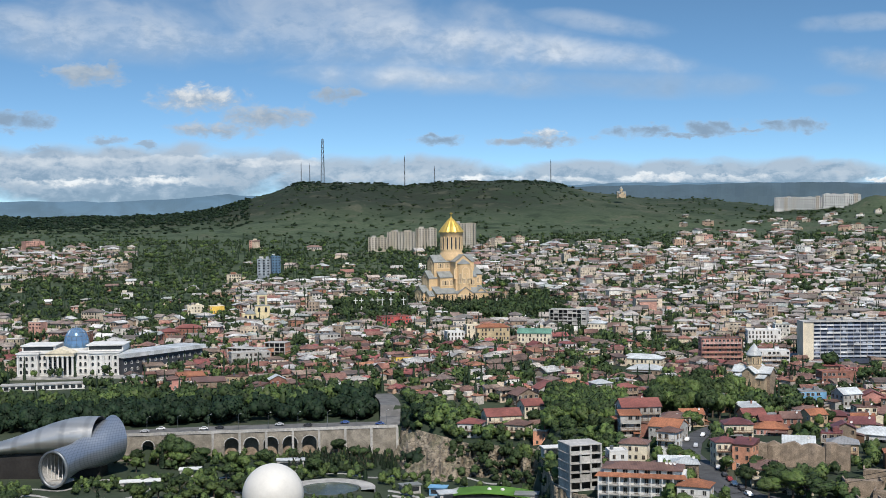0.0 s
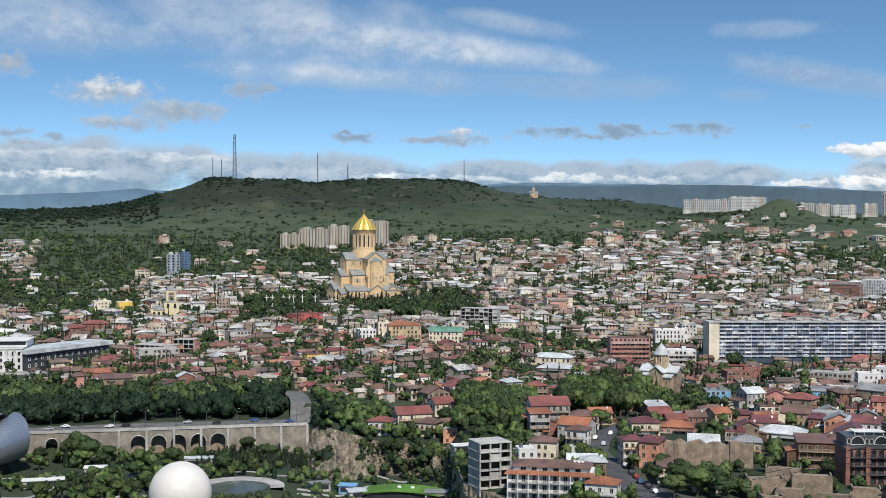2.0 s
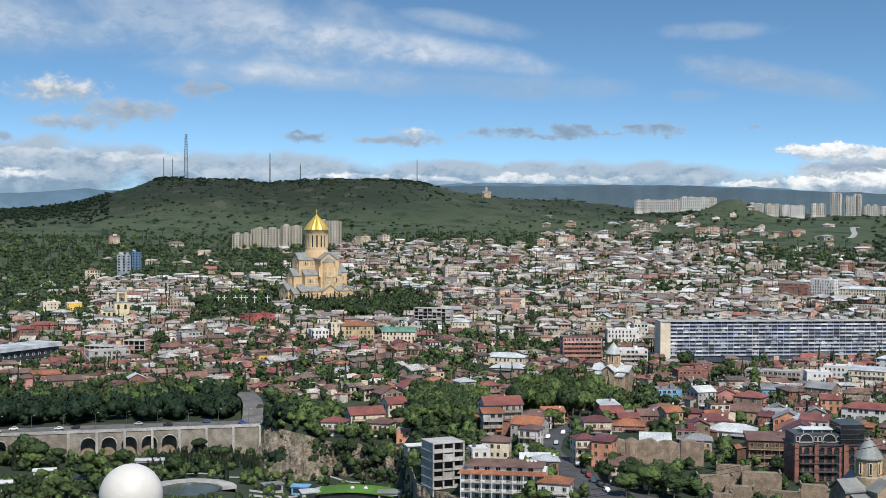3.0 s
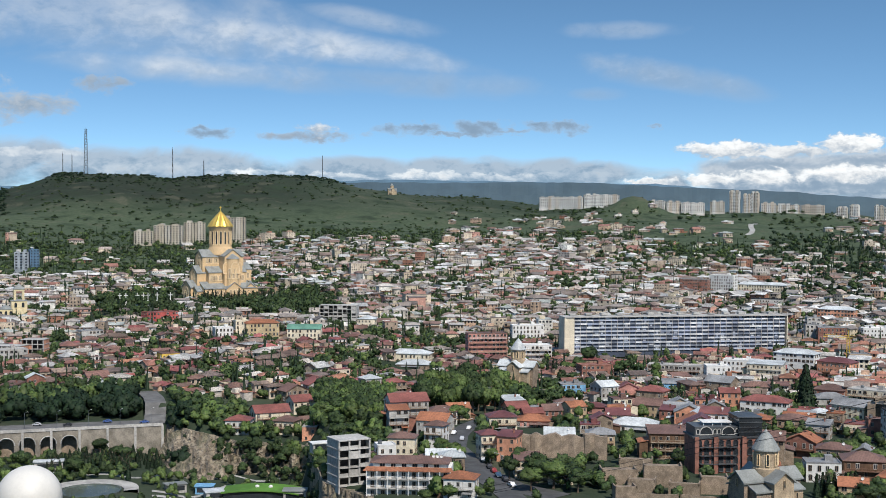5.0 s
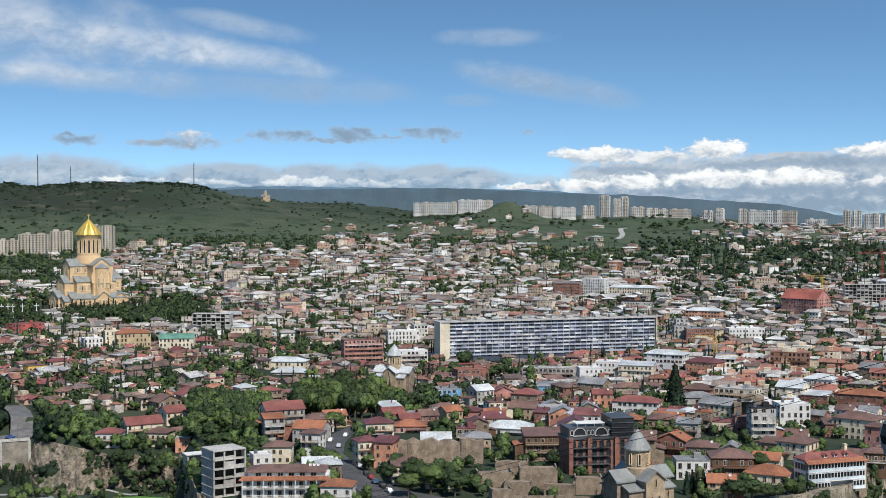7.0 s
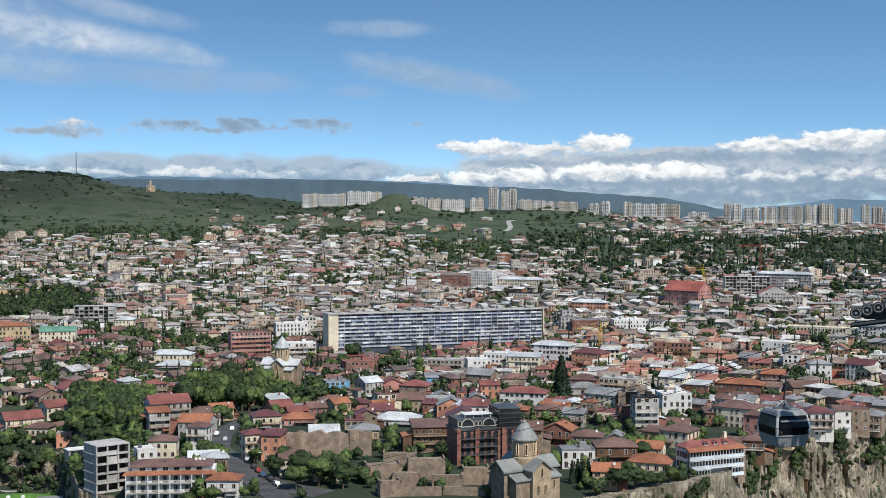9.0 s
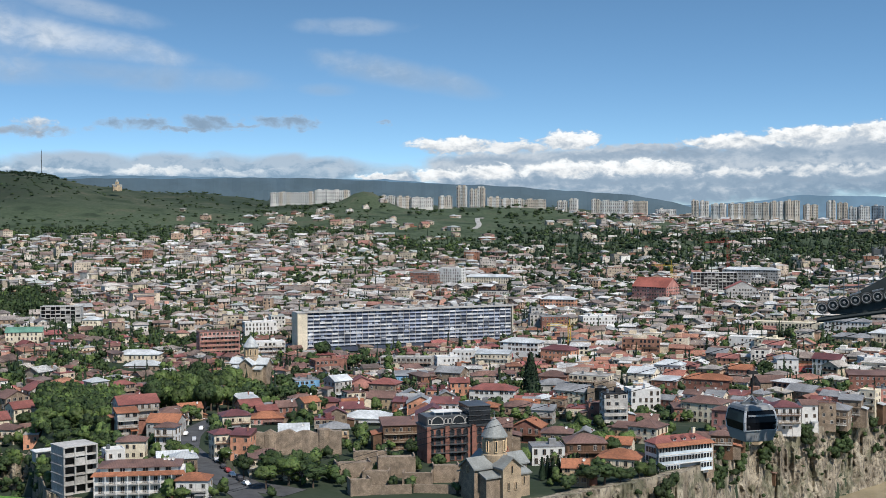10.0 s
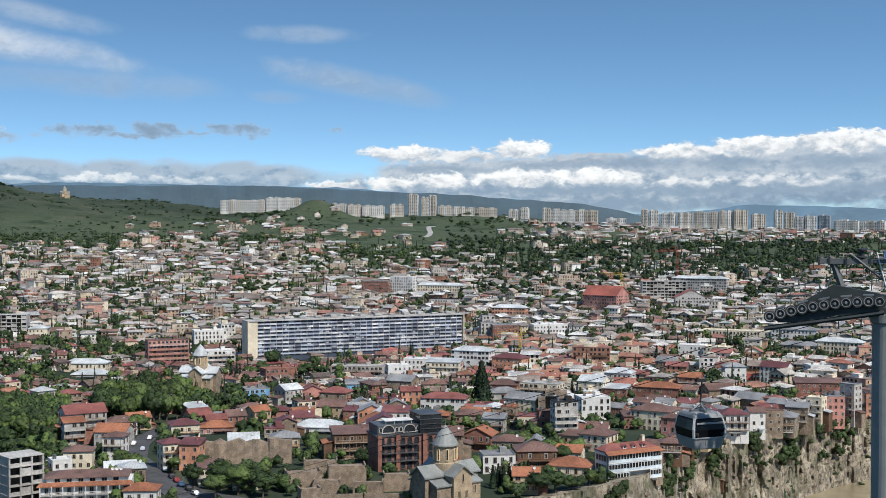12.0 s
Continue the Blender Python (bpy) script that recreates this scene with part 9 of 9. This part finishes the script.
UNIT_FULL = [leaf_cloud(60 + k, 460, 0.5, 1.0, 0.03, 0.02, 13, False, 2) for k in range(5)]
# the low trees take the darkest leaf colour to stand for shade
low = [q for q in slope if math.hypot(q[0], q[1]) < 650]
high = [q for q in slope if math.hypot(q[0], q[1]) >= 650]
wood("slope_trees", low, UNIT_FULL, m_leaf_dark, "trees low on the slope above the road, shade in their leaf colour")
wood("slope_trees", high[::3] + high[1::3], UNIT_FULL, m_leaf_mid, "dense dark green trees on the slope above the road")
wood("slope_trees", high[2::3], UNIT_FULL, m_leaf, "bright green trees on the slope above the road")
for i in range(330):                                    # the riverside park
    az, d = rt.uniform(-20, -3.6), rt.uniform(500, 594)
    x, y = polar(az, d)
    if not free(x, y, 3.0) or (-10.8 < az < -5.2 and d > 566) or (-8.9 < az < -4.0 and d < 562 and rt.random() < 0.85):
        continue
    tree(rt.choice(("broad", "broad", "deep", "bush", "cypress")), x, y, rt.uniform(0.35, 0.85), 1.15, group="trees of the riverside park")
for i in range(44):                                     # close row of dark firs below the wall
    x, y = polar(-7.2 + 4.9 * i / 43 + rt.uniform(-0.05, 0.05), (582, 571, 560)[i % 3] + rt.uniform(-4, 4))
    tree("fir", x, y, rt.uniform(0.27, 0.36), 1.0, group="fir row below the wall")
for az, d, k in ((-12.35, 578, 1.35), (-11.9, 574, 1.2), (-12.7, 582, 1.1), (-9.7, 560, 0.95), (-9.2, 556, 0.8), (-14.0, 570, 0.7)):
    x, y = polar(az, d)
    tree("deep" if k > 1 else "broad", x, y, k, 1.0, group="trees of the riverside park")
grove = []
for i in range(300):                                    # groves between the quarters
    a0, a1, d0, d1 = GROVES[0] if i % 6 else GROVES[1]
    az, d = rt.uniform(a0, a1), rt.uniform(d0, d1)
    x, y = polar(az, d)
    h = rt.uniform(6, 12)
    if free(x, y, 1.5) and not hides(az, d, gz(x, y) + h * 0.8, 0.3):
        grove.append((x, y, gz(x, y) - 0.5, h, h * rt.uniform(0.8, 1.1)))
for i in range(150):                                    # low thicket on the open slope below
    az, d = rt.uniform(4.8, 8.2), rt.uniform(485, 560)
    x, y = polar(az, d)
    h = rt.uniform(1.5, 4)
    if free(x, y, 1.5) and not hides(az, d, gz(x, y) + h * 0.8, 0.3):
        grove.append((x, y, gz(x, y) - 0.5, h, h * rt.uniform(1.0, 1.6)))
wood("grove_trees", grove[::2], UNIT_FULL, m_leaf, "bright green trees of the grove above the street")
wood("grove_trees", grove[1::2], UNIT_FULL, m_leaf_mid, "deep green trees of the grove above the street")
rock = []
for i in range(110):                                    # bushes clinging to the rock and the cliff
    az = rt.uniform(0.2, 5.0)
    e = float(np.interp(az, EDGE_AZ, EDGE_D))
    u = rt.random()
    x, y = polar(az, e + 2 - 16 * u)
    h = rt.uniform(2.5, 6)
    if not hides(az, math.hypot(x, y), 22 - 13 * u + h, 0.3):
        rock.append((x, y, 23 - 13 * u - 1, h, h * rt.uniform(1.0, 1.5)))
for i in range(170):
    az = rt.uniform(27, 46)
    e = float(np.interp(az, EDGE_AZ, EDGE_D))
    if noise.noise(Vector((az * 0.9, 3, 1))) < 0.05 and rt.random() > 0.25:
        continue
    u = rt.random() ** 1.6
    x, y = polar(az, e - 1 - 11 * u)
    h = rt.uniform(1.2, 3.2)
    rock.append((x, y, 33 - 33 * u - 1, h, h * rt.uniform(1.2, 2.2)))
for i in range(150):                                    # thick clumps hanging over the top of the cliff
    az = rt.choice((33.0, 35.4, 36.3, 37.6, 39.2, 40.6, 42.0, 43.0)) + rt.gauss(0, 0.22)
    u = rt.random() ** 1.3
    x, y = polar(az, float(np.interp(az, EDGE_AZ, EDGE_D)) - 0.5 - 5 * u)
    h = rt.uniform(3, 6.5)
    rock.append((x, y, 31 - 5.5 * max(0.0, min(1.0, (az - 39) / 5)) - 14 * u, h, h * rt.uniform(0.8, 1.1)))
wood("cliff_bushes", rock, UNIT_YARD, m_leaf_mid, "green bushes clinging to the rocks")
near = []
for i in range(3000):                                   # gardens among the nearer houses
    az, d = rt.uniform(-1.5, 45), rt.uniform(400, 690)
    x, y = polar(az, d)
    if d < float(np.interp(az, EDGE_AZ, EDGE_D)) + 1 or not free(x, y, 0.6) or rt.random() > 0.6 or hides(az, d, gz(x, y) + 5, 0.15):
        continue
    h = rt.uniform(3.5, 8)
    near.append((x, y, gz(x, y) - 0.5, h, h * rt.uniform(0.8, 1.2)))

crest = []
for i in range(1900):                                   # scrub on the big hill's upper slopes and crest, dark to stand for cloud shadow
    az = rt.uniform(-7.2, 6.0)
    d = 3065 - abs(rt.gauss(0, 120))
    x, y = polar(az, d)
    if noise.noise(Vector((az * 1.6, 2, 8))) < -0.05 and rt.random() < 0.8:
        continue
    h = rt.uniform(3, 6.5)
    crest.append((x, y, gz(x, y) - 1, h, h * rt.uniform(1.2, 2.6)))
wood("hillside_trees", crest, UNIT_FAR, m_leaf_dark, "crest trees and added dark scrub standing for cloud shadow")

for i in range(30):                                     # old trees beside the small church
    x, y = polar(9.6 + 3.6 * (i % 15) / 14 + rt.uniform(-0.08, 0.08), (600 if i < 12 else 655) + rt.uniform(0, 38))
    tree("broad" if i % 3 else "deep", x, y, rt.uniform(1.15, 1.6), 0.85)
tree("fir", *polar(26.83, 661), 1.42, 1.05)
forest = []
for i in range(3600):                                   # dark wood on the plateau behind the far quarter
    az, d = rt.uniform(-21.5, -8.8), rt.uniform(2350, 3060)
    if d < 2350 + 60 * (az + 21) * rt.random():
        continue
    x, y = polar(az, d)
    h = rt.uniform(6, 10)
    forest.append((x, y, gz(x, y) - 2, h, rt.uniform(12, 20)))
wood("hillside_trees", forest, UNIT_FAR, m_leaf_dark, "dark wood on the plateau behind the far houses")
belt = []
for i in range(420):                                    # tree belts before the far blocks
    az, d = rt.uniform(14, 45.5), rt.uniform(2380, 2720)
    if noise.noise(Vector((az * 0.8, d * 0.006, 4))) < -0.1:
        continue
    x, y = polar(az, d)
    h = rt.uniform(6, 13)
    belt.append((x, y, gz(x, y) - 1, h, h * rt.uniform(0.9, 1.8)))
wood("hillside_trees", belt, UNIT_FAR, m_leaf_mid, "tree belts below the far apartment blocks")
park = []
for i in range(900):                                    # young trees and shrubs of the riverside park
    az, d = rt.uniform(-20.5, 4.4), rt.uniform(470, 596)
    x, y = polar(az, d)
    if not free(x, y, 1.5) or (az > -3 and d > float(np.interp(az, EDGE_AZ, EDGE_D)) - 22):
        continue
    h = rt.uniform(2.5, 6.5)
    park.append((x, y, gz(x, y) - 0.4, h, h * rt.uniform(0.8, 1.1)))
for i in range(150):                                    # thicket before the concert hall
    az, d = rt.uniform(-19.8, -12.3), rt.uniform(529, 553)
    if -18.6 < az < -16.7:
        continue
    x, y = polar(az, d)
    h = rt.uniform(2.5, 5.0)
    park.append((x, y, gz(x, y) - 0.4, h, h * rt.uniform(0.8, 1.2)))
for i in range(170):                                    # trees along the top of the rock
    az = rt.uniform(-1.9, 4.8)
    x, y = polar(az, float(np.interp(az, EDGE_AZ, EDGE_D)) + rt.uniform(2, 55))
    if free(x, y, 1.0) and not hides(az, math.hypot(x, y), gz(x, y) + 5, 0.2):
        h = rt.uniform(4, 9)
        near.append((x, y, gz(x, y) - 0.5, h, h * rt.uniform(0.9, 1.3)))
wood("park_shrubs", park[::2], UNIT_YARD, m_leaf, "young bright green trees and shrubs of the park")
wood("park_shrubs", park[1::2], UNIT_YARD, m_leaf_mid, "dark green shrubs and young trees of the park")
for k, (d0, wob, wd) in enumerate(((522, 9, 3.6), (548, 7, 3.0), (500, 6, 4.0))):
    s = Shape()
    prev = None
    for i in range(81):
        az = -20 + 23.5 * i / 80
        d = d0 + wob * math.sin(az * 0.9 + k * 2) + 4 * math.sin(az * 2.3)
        if math.hypot(polar(az, d)[0] - polar(-5.35, 514)[0], polar(az, d)[1] - polar(-5.35, 514)[1]) < 24:
            prev = None
            continue
        row = []
        for q in (0, wd):
            x, y = polar(az, d + q)
            row.append((x, y, gz(x, y) + 0.14))
        if prev:
            s.face([prev[0], row[0], row[1], prev[1]])
        prev = row
    whole("pavement", s, m_paving, label="pale stone path through the riverside park", category="path", kind="structure")
wood("yard_trees", near[::2], UNIT_YARD, m_leaf, "green yard trees among the old houses")
wood("yard_trees", near[1::2], UNIT_YARD, m_leaf_mid, "dark green yard trees among the old houses")

r7 = random.Random(77)
mid_a, mid_b, far_a, far_b, far_c, cyps = [], [], [], [], [], []
for i in range(26000):                                   # gardens between the houses
    az, d = r7.uniform(-21, 45), 650 + 1500 * r7.random() ** 1.15
    x, y = polar(az, d)
    if d < float(np.interp(az, EDGE_AZ, EDGE_D)) or not free(x, y, 2.0) or hides(az, d, gz(x, y) + 6, 0.1):
        continue
    g = float(relief(x, y, 90)) * 0.5 + float(relief(x + 900, y, 35)) * 0.3
    if -3.5 > az and d > 1900 and r7.random() < 0.4 or az > 24 and d > 1300 and r7.random() < 0.25:
        continue
    if r7.random() > 0.38 - 0.20 * (1 - float(steps(d, 820, 980))) * float(steps(az, -8, -3)) + (0.16 * float(steps(d, 1150, 1500)) if az < 22 else -0.05) + 1.3 * max(0.0, g + 0.05) + (0.35 if az > 19 and d > 1500 else 0.32 if az < -6 and d > 900 else 0.10) + (0.6 if -5 < az < 6.5 and 1080 < d < 1380 else 0):
        continue
    if 19.5 < az < 25.2 and d > 1950 and r7.random() < 0.9:
        continue
    z = gz(x, y)
    h = r7.uniform(5, 11.5) * (1.25 if az > 26 and d > 1200 or -5 < az < 5 and 1080 < d < 1430 else 1.0)
    if r7.random() < 0.14:
        cyps.append((x, y, z, r7.uniform(8, 15), 2.6))
    elif d < 1250:
        (mid_a if r7.random() < 0.28 and not (-5 < az < 6.5 and d > 1080) else mid_b).append((x, y, z - 0.5, h, h * r7.uniform(0.7, 1.1)))
    else:
        (far_a if r7.random() < 0.22 and az < 24 else far_c if az > 24 and r7.random() < 0.4 else far_b).append((x, y, z - 0.5, h, h * r7.uniform(0.8, 1.3)))
for i in range(8000):                                   # scrub and woods of the hills
    az, d = r7.uniform(-21, 45), r7.uniform(1500, 3150)
    x, y = polar(az, d)
    g = float(relief(x + 200, y - 400, 120)) + 0.6 * float(relief(x, y, 50))
    dark = (az > 27 and 1500 < d < 2200) or False
    if g < (-0.05 if not dark else -0.6) and r7.random() > 0.2:
        continue
    if (19.5 < az < 25.2 and 1950 < d < 2560 or 18.4 < az < 20.2 and d > 2480) and r7.random() < 0.9:
        continue
    z = gz(x, y)
    h = r7.uniform(2.5, 7)
    if dark and r7.random() < 0.6:
        cyps.append((x, y, z, r7.uniform(9, 17), r7.uniform(3, 5)))
    else:
        (far_a if r7.random() < 0.35 and az < 24 and d < 2200 else far_b).append((x, y, z - 0.8, h, h * r7.uniform(1.2, 2.8)))
wood("garden_trees", mid_a, UNIT_MID, m_leaf, "bright green garden trees between the houses")
wood("garden_trees", mid_b, UNIT_MID, m_leaf_mid, "deep green garden trees between the houses")
wood("hillside_trees", far_a, UNIT_FAR, m_leaf, "light green trees and scrub on the hillsides")
wood("hillside_trees", far_b, UNIT_FAR, m_leaf_mid, "dark green trees and scrub on the hillsides")
wood("hillside_trees", far_c, UNIT_FAR, m_leaf_dark, "dark green pines and old trees on the far slope")
wood("cypress_groups", cyps, UNIT_CYP, m_leaf_dark, "dark cypresses and pines on the slopes")

# ---- streets, cars and small works ----
def car_kind(paint):
    """Body, cabin and wheels of a parked car, as meshes."""
    b = Shape()
    sec = [(-2.15, 0.35), (-2.1, 0.75), (-1.0, 0.92), (-0.55, 1.42), (0.95, 1.45), (1.6, 0.98), (2.1, 0.86), (2.15, 0.35)]
    n = len(sec)
    for k, y in ((0, -0.85), (1, 0.85)):
        b.v += [(x, y * (0.86 if z > 1.2 else 1.0), z) for x, z in sec]
    b.f = [tuple(range(n)), tuple(range(2 * n - 1, n - 1, -1))] + [(i, n + i, n + (i + 1) % n, (i + 1) % n) for i in range(n)]
    b.m = [0] * len(b.f)
    g = Shape()
    for y in (-0.80, 0.80):
        g.box(0.2, y, 0.96, 1.75, 0.08, 0.38)
    w = Shape()
    w.lathe(0, 0, [(0.0, -0.12), (0.30, -0.12), (0.33, -0.08), (0.33, 0.08), (0.30, 0.12), (0.0, 0.12)], 14)
    return b.mesh("body", [paint]), g.mesh("side_glass", [m_window_dark]), w.mesh("wheel", [m_black])


CARS = [(car_kind(surface("%s_car_paint" % w, [c], rough=0.25, bump=0, spec=0.6, var=0.03, stain=0.05)), w) for c, w in (((0.75, 0.75, 0.74), "white"), ((0.03, 0.03, 0.035), "black"), ((0.42, 0.43, 0.45), "silver"), ((0.22, 0.03, 0.03), "dark red"), ((0.05, 0.10, 0.28), "blue"))]


def car(x, y, rz, k, z=None):
    (b, g, w), word = CARS[k]
    t = thing("car", x, y, gz(x, y) + 0.3 if z is None else z, rz, "%s parked car on the asphalt" % word, "car", "parked cars")
    part("body", b, None, t)
    part("side_glass", g, None, t)
    for px in (-1.35, 1.35):
        for py in (-0.82, 0.82):
            part("wheel", w, None, t, at=pose(px, py, 0.33, 90))
    return t


ROADLINE = [(97, 380), (96, 404), (94.3, 431), (95.4, 456), (95.0, 484), (101, 509), (111, 536), (120, 556), (135, 590)]
for k, (u, off, col, rel) in enumerate(((1.2, 4.5, 0, 8), (1.5, 4.8, 1, 0), (1.8, 4.6, 0, -6), (2.1, 4.9, 3, 4), (2.4, 4.6, 1, 0), (2.9, 4.4, 2, 0), (3.6, -2.2, 0, 0), (4.6, 2.2, 2, 0), (5.1, -2.0, 0, 0), (5.6, 2.2, 0, 0), (1.4, -1.8, 1, 0))):
    i, f = int(u), u - int(u)
    (ax, ay), (bx, by) = ROADLINE[i], ROADLINE[i + 1]
    a = math.atan2(by - ay, bx - ax)
    px, py = ax + (bx - ax) * f + math.sin(a) * off, ay + (by - ay) * f - math.cos(a) * off
    car(px, py, math.degrees(a) + rel, col)
for az, d, col in ((-13.6, 606, 2), (-12.9, 611, 0), (-11.0, 606, 0), (-10.3, 607, 1), (-7.6, 611, 2), (-6.3, 606, 1), (-4.6, 612, 4), (-3.0, 606, 4)):
    x, y = polar(az, d)
    car(x, y, -az, col, 25.95)


def street_lamp(x, y, z, turn):
    t = thing("street_lamp", x, y, z, turn, "slim grey steel street lamp", "street lamp", "street lamps")
    s = Shape()
    s.tube(0, 0, -0.5, 0.12, 0.07, 8.0, 8)
    part("pole", s, m_steel, t)
    s = Shape()
    s.bar((0, 0, 7.4), (1.6, 0, 7.7), 0.05, 6)
    part("arm", s, m_steel, t)
    s = Shape()
    s.box(1.9, 0, 7.62, 0.8, 0.3, 0.14)
    part("lamp_head", s, m_white, t)


for k in range(9):
    x, y = polar(-13.5 + 1.35 * k, 602.5)
    street_lamp(x, y, 25.8, 60)
for x, y in ((101, 430), (88, 470), (108, 505), (104, 545), (33, 470), (60, 452)):
    street_lamp(x, y, gz(x, y), 160)


def crane(az, d, base_z, h, jib, turn, mat, label):
    """A tower crane: lattice mast and jib."""
    x, y = polar(az, d)
    t = thing("tower_crane", x, y, base_z, turn, label, "crane", "tower cranes")
    s = Shape()
    w, n = 0.9, int(h / 3)
    for p, q in ((-1, -1), (1, -1), (1, 1), (-1, 1)):
        s.bar((p * w, q * w, 0), (p * w, q * w, h), 0.14, 4)
    for k in range(n):
        z0, z1 = h * k / n, h * (k + 1) / n
        for a, b in (((-1, -1), (1, -1)), ((1, -1), (1, 1)), ((-1, 1), (-1, -1))):
            s.bar((a[0] * w, a[1] * w, z0), (b[0] * w, b[1] * w, z1), 0.09, 4)
    part("mast", s, mat, t)
    s = Shape()
    for yy, zz in ((-0.6, 0), (0.6, 0), (0, 1.4)):
        s.bar((-jib * 0.3, yy, h + zz), (jib, yy, h + zz), 0.11, 4)
    m = int(jib / 2.5)
    for k in range(m):
        s.bar((jib * k / m, -0.6, h), (jib * (k + 0.5) / m, 0, h + 1.4), 0.07, 4)
        s.bar((jib * (k + 0.5) / m, 0, h + 1.4), (jib * (k + 1) / m, 0.6, h), 0.07, 4)
    s.bar((0, 0, h), (0, 0, h + 5), 0.2, 5)
    s.bar((0, 0, h + 5), (jib * 0.8, 0, h + 1.4), 0.06, 4)
    part("jib", s, mat, t)
    s = Shape()
    s.box(-jib * 0.26, 0, h - 1.6, 2.4, 1.2, 1.6)
    part("counterweight", s, m_concrete, t)


m_craneyellow, m_cranered = surface("crane_yellow", [(0.62, 0.42, 0.06)], bump=0), surface("crane_red", [(0.45, 0.06, 0.05)], bump=0)
crane(35.7, 1400, gz(*polar(35.7, 1400)), 44, 32, 185, m_cranered, "red tower crane over a building site")
crane(33.2, 1235, gz(*polar(33.2, 1235)), 32, 22, 120, m_craneyellow, "yellow tower crane beside a brick building")
crane(28.6, 860, gz(*polar(28.6, 860)), 20, 16, 140, m_craneyellow, "yellow crane behind the office block")


def park_works():
    x, y = polar(-5.35, 514)
    s = Shape()
    s.lathe(0, 0, [(0.0, 0.3), (11.5, 0.3), (11.6, 0.6), (12.2, 0.6), (12.3, -2.0)], 40)
    whole("pool", s, surface("shallow_pool_floor", [(0.085, 0.10, 0.085)], rough=0.15), x, y, gz(x, y) + 0.3, label="round shallow pool with a pale rim", category="pool")
    s = Shape()
    n = 30
    for i in range(n):
        a, b = math.pi * 1.1 * i / n, math.pi * 1.1 * (i + 1) / n
        for r0, r1, z in ((13.2, 19.0, 0.5),):
            s.face([(r0 * math.cos(a), r0 * math.sin(a), z), (r1 * math.cos(a), r1 * math.sin(a), z + 0.5), (r1 * math.cos(b), r1 * math.sin(b), z + 0.5), (r0 * math.cos(b), r0 * math.sin(b), z)])
            s.face([(r0 * math.cos(a), r0 * math.sin(a), -2), (r0 * math.cos(a), r0 * math.sin(a), z), (r0 * math.cos(b), r0 * math.sin(b), z), (r0 * math.cos(b), r0 * math.sin(b), -2)])
            s.face([(r1 * math.cos(a), r1 * math.sin(a), -2), (r1 * math.cos(a), r1 * math.sin(a), z + 0.5), (r1 * math.cos(b), r1 * math.sin(b), z + 0.5), (r1 * math.cos(b), r1 * math.sin(b), -2)])
    whole("seating_tier", s, m_paving, x, y, gz(x, y) + 0.2, -10, label="curved pale stone seating round the pool", category="seating")
    reserve(x, y, 22)
    # low pavilion with a planted roof
    t = thing("pavilion", 20, 508, gz(20, 508), -14, "low glass pavilion with a curved grass roof", "pavilion")
    s = Shape()
    s.box(0, 0, -1, 30, 9, 4.2)
    part("wall", s, m_window_dark, t)
    s = Shape()
    for i in range(11):
        a, za = -16 + 3.2 * i, 3.3 + 1.3 * math.sin(math.pi * i / 10)
        s.v += [(a, -5.5, za - 0.3), (a, 5.5, za + 0.4), (a, 5.5, za), (a, -5.5, za - 0.7)]
    for i in range(10):
        for q in range(4):
            s.f.append((i * 4 + q, i * 4 + 4 + q, i * 4 + 4 + (q + 1) % 4, i * 4 + (q + 1) % 4)), s.m.append(0)
    part("roof", s, surface("turf_roof", [(0.085, 0.19, 0.03)], stain=0.3), t, "bright green grass roof")
    for px in (-2, 3.5):
        s = Shape()
        s.lathe(px, 0, [(0.9, 4.6), (0.8, 5.1), (0.4, 5.4), (0.0, 5.5)], 12)
        part("skylight", s, m_white, t)
    for x, y, w, d, h, rz, mat, word in ((4, 512, 14, 7, 3.0, 10, m_paleroof, "grey metal-roofed"), (33, 503, 9, 6, 4.0, -8, m_slate, "dark slatted"), (-15, 524, 8, 5, 3.2, 20, m_slate, "grey glass"), (-3, 521, 7, 5, 3.2, -10, m_blue, "blue-sided"), (-128, 520, 16, 5, 3.0, 12, m_white, "white"), (-112, 545, 9, 5, 3.0, 8, m_white, "small white"), (-70, 562, 12, 5, 3.4, 5, m_paleroof, "pale-roofed"), (43, 498, 8, 5, 3.0, 12, m_white, "white")):
        t = thing("kiosk", x, y, gz(x, y), rz, "%s park kiosk with a flat roof" % word, "kiosk", "park kiosks")
        s = Shape()
        s.box(0, 0, -1, w, d, h + 1)
        part("wall", s, m_concrete if mat is not m_blue else m_blue, t)
        s = Shape()
        s.box(0, 0, h, w + 1, d + 1, 0.35)
        part("roof", s, mat, t)
        s = Shape()
        s.box(0, -d / 2 - 0.02, 0.8, w * 0.8, 0.1, h * 0.55)
        part("shopfront", s, m_window_dark, t)
        reserve(x, y, w * 0.5)


park_works()
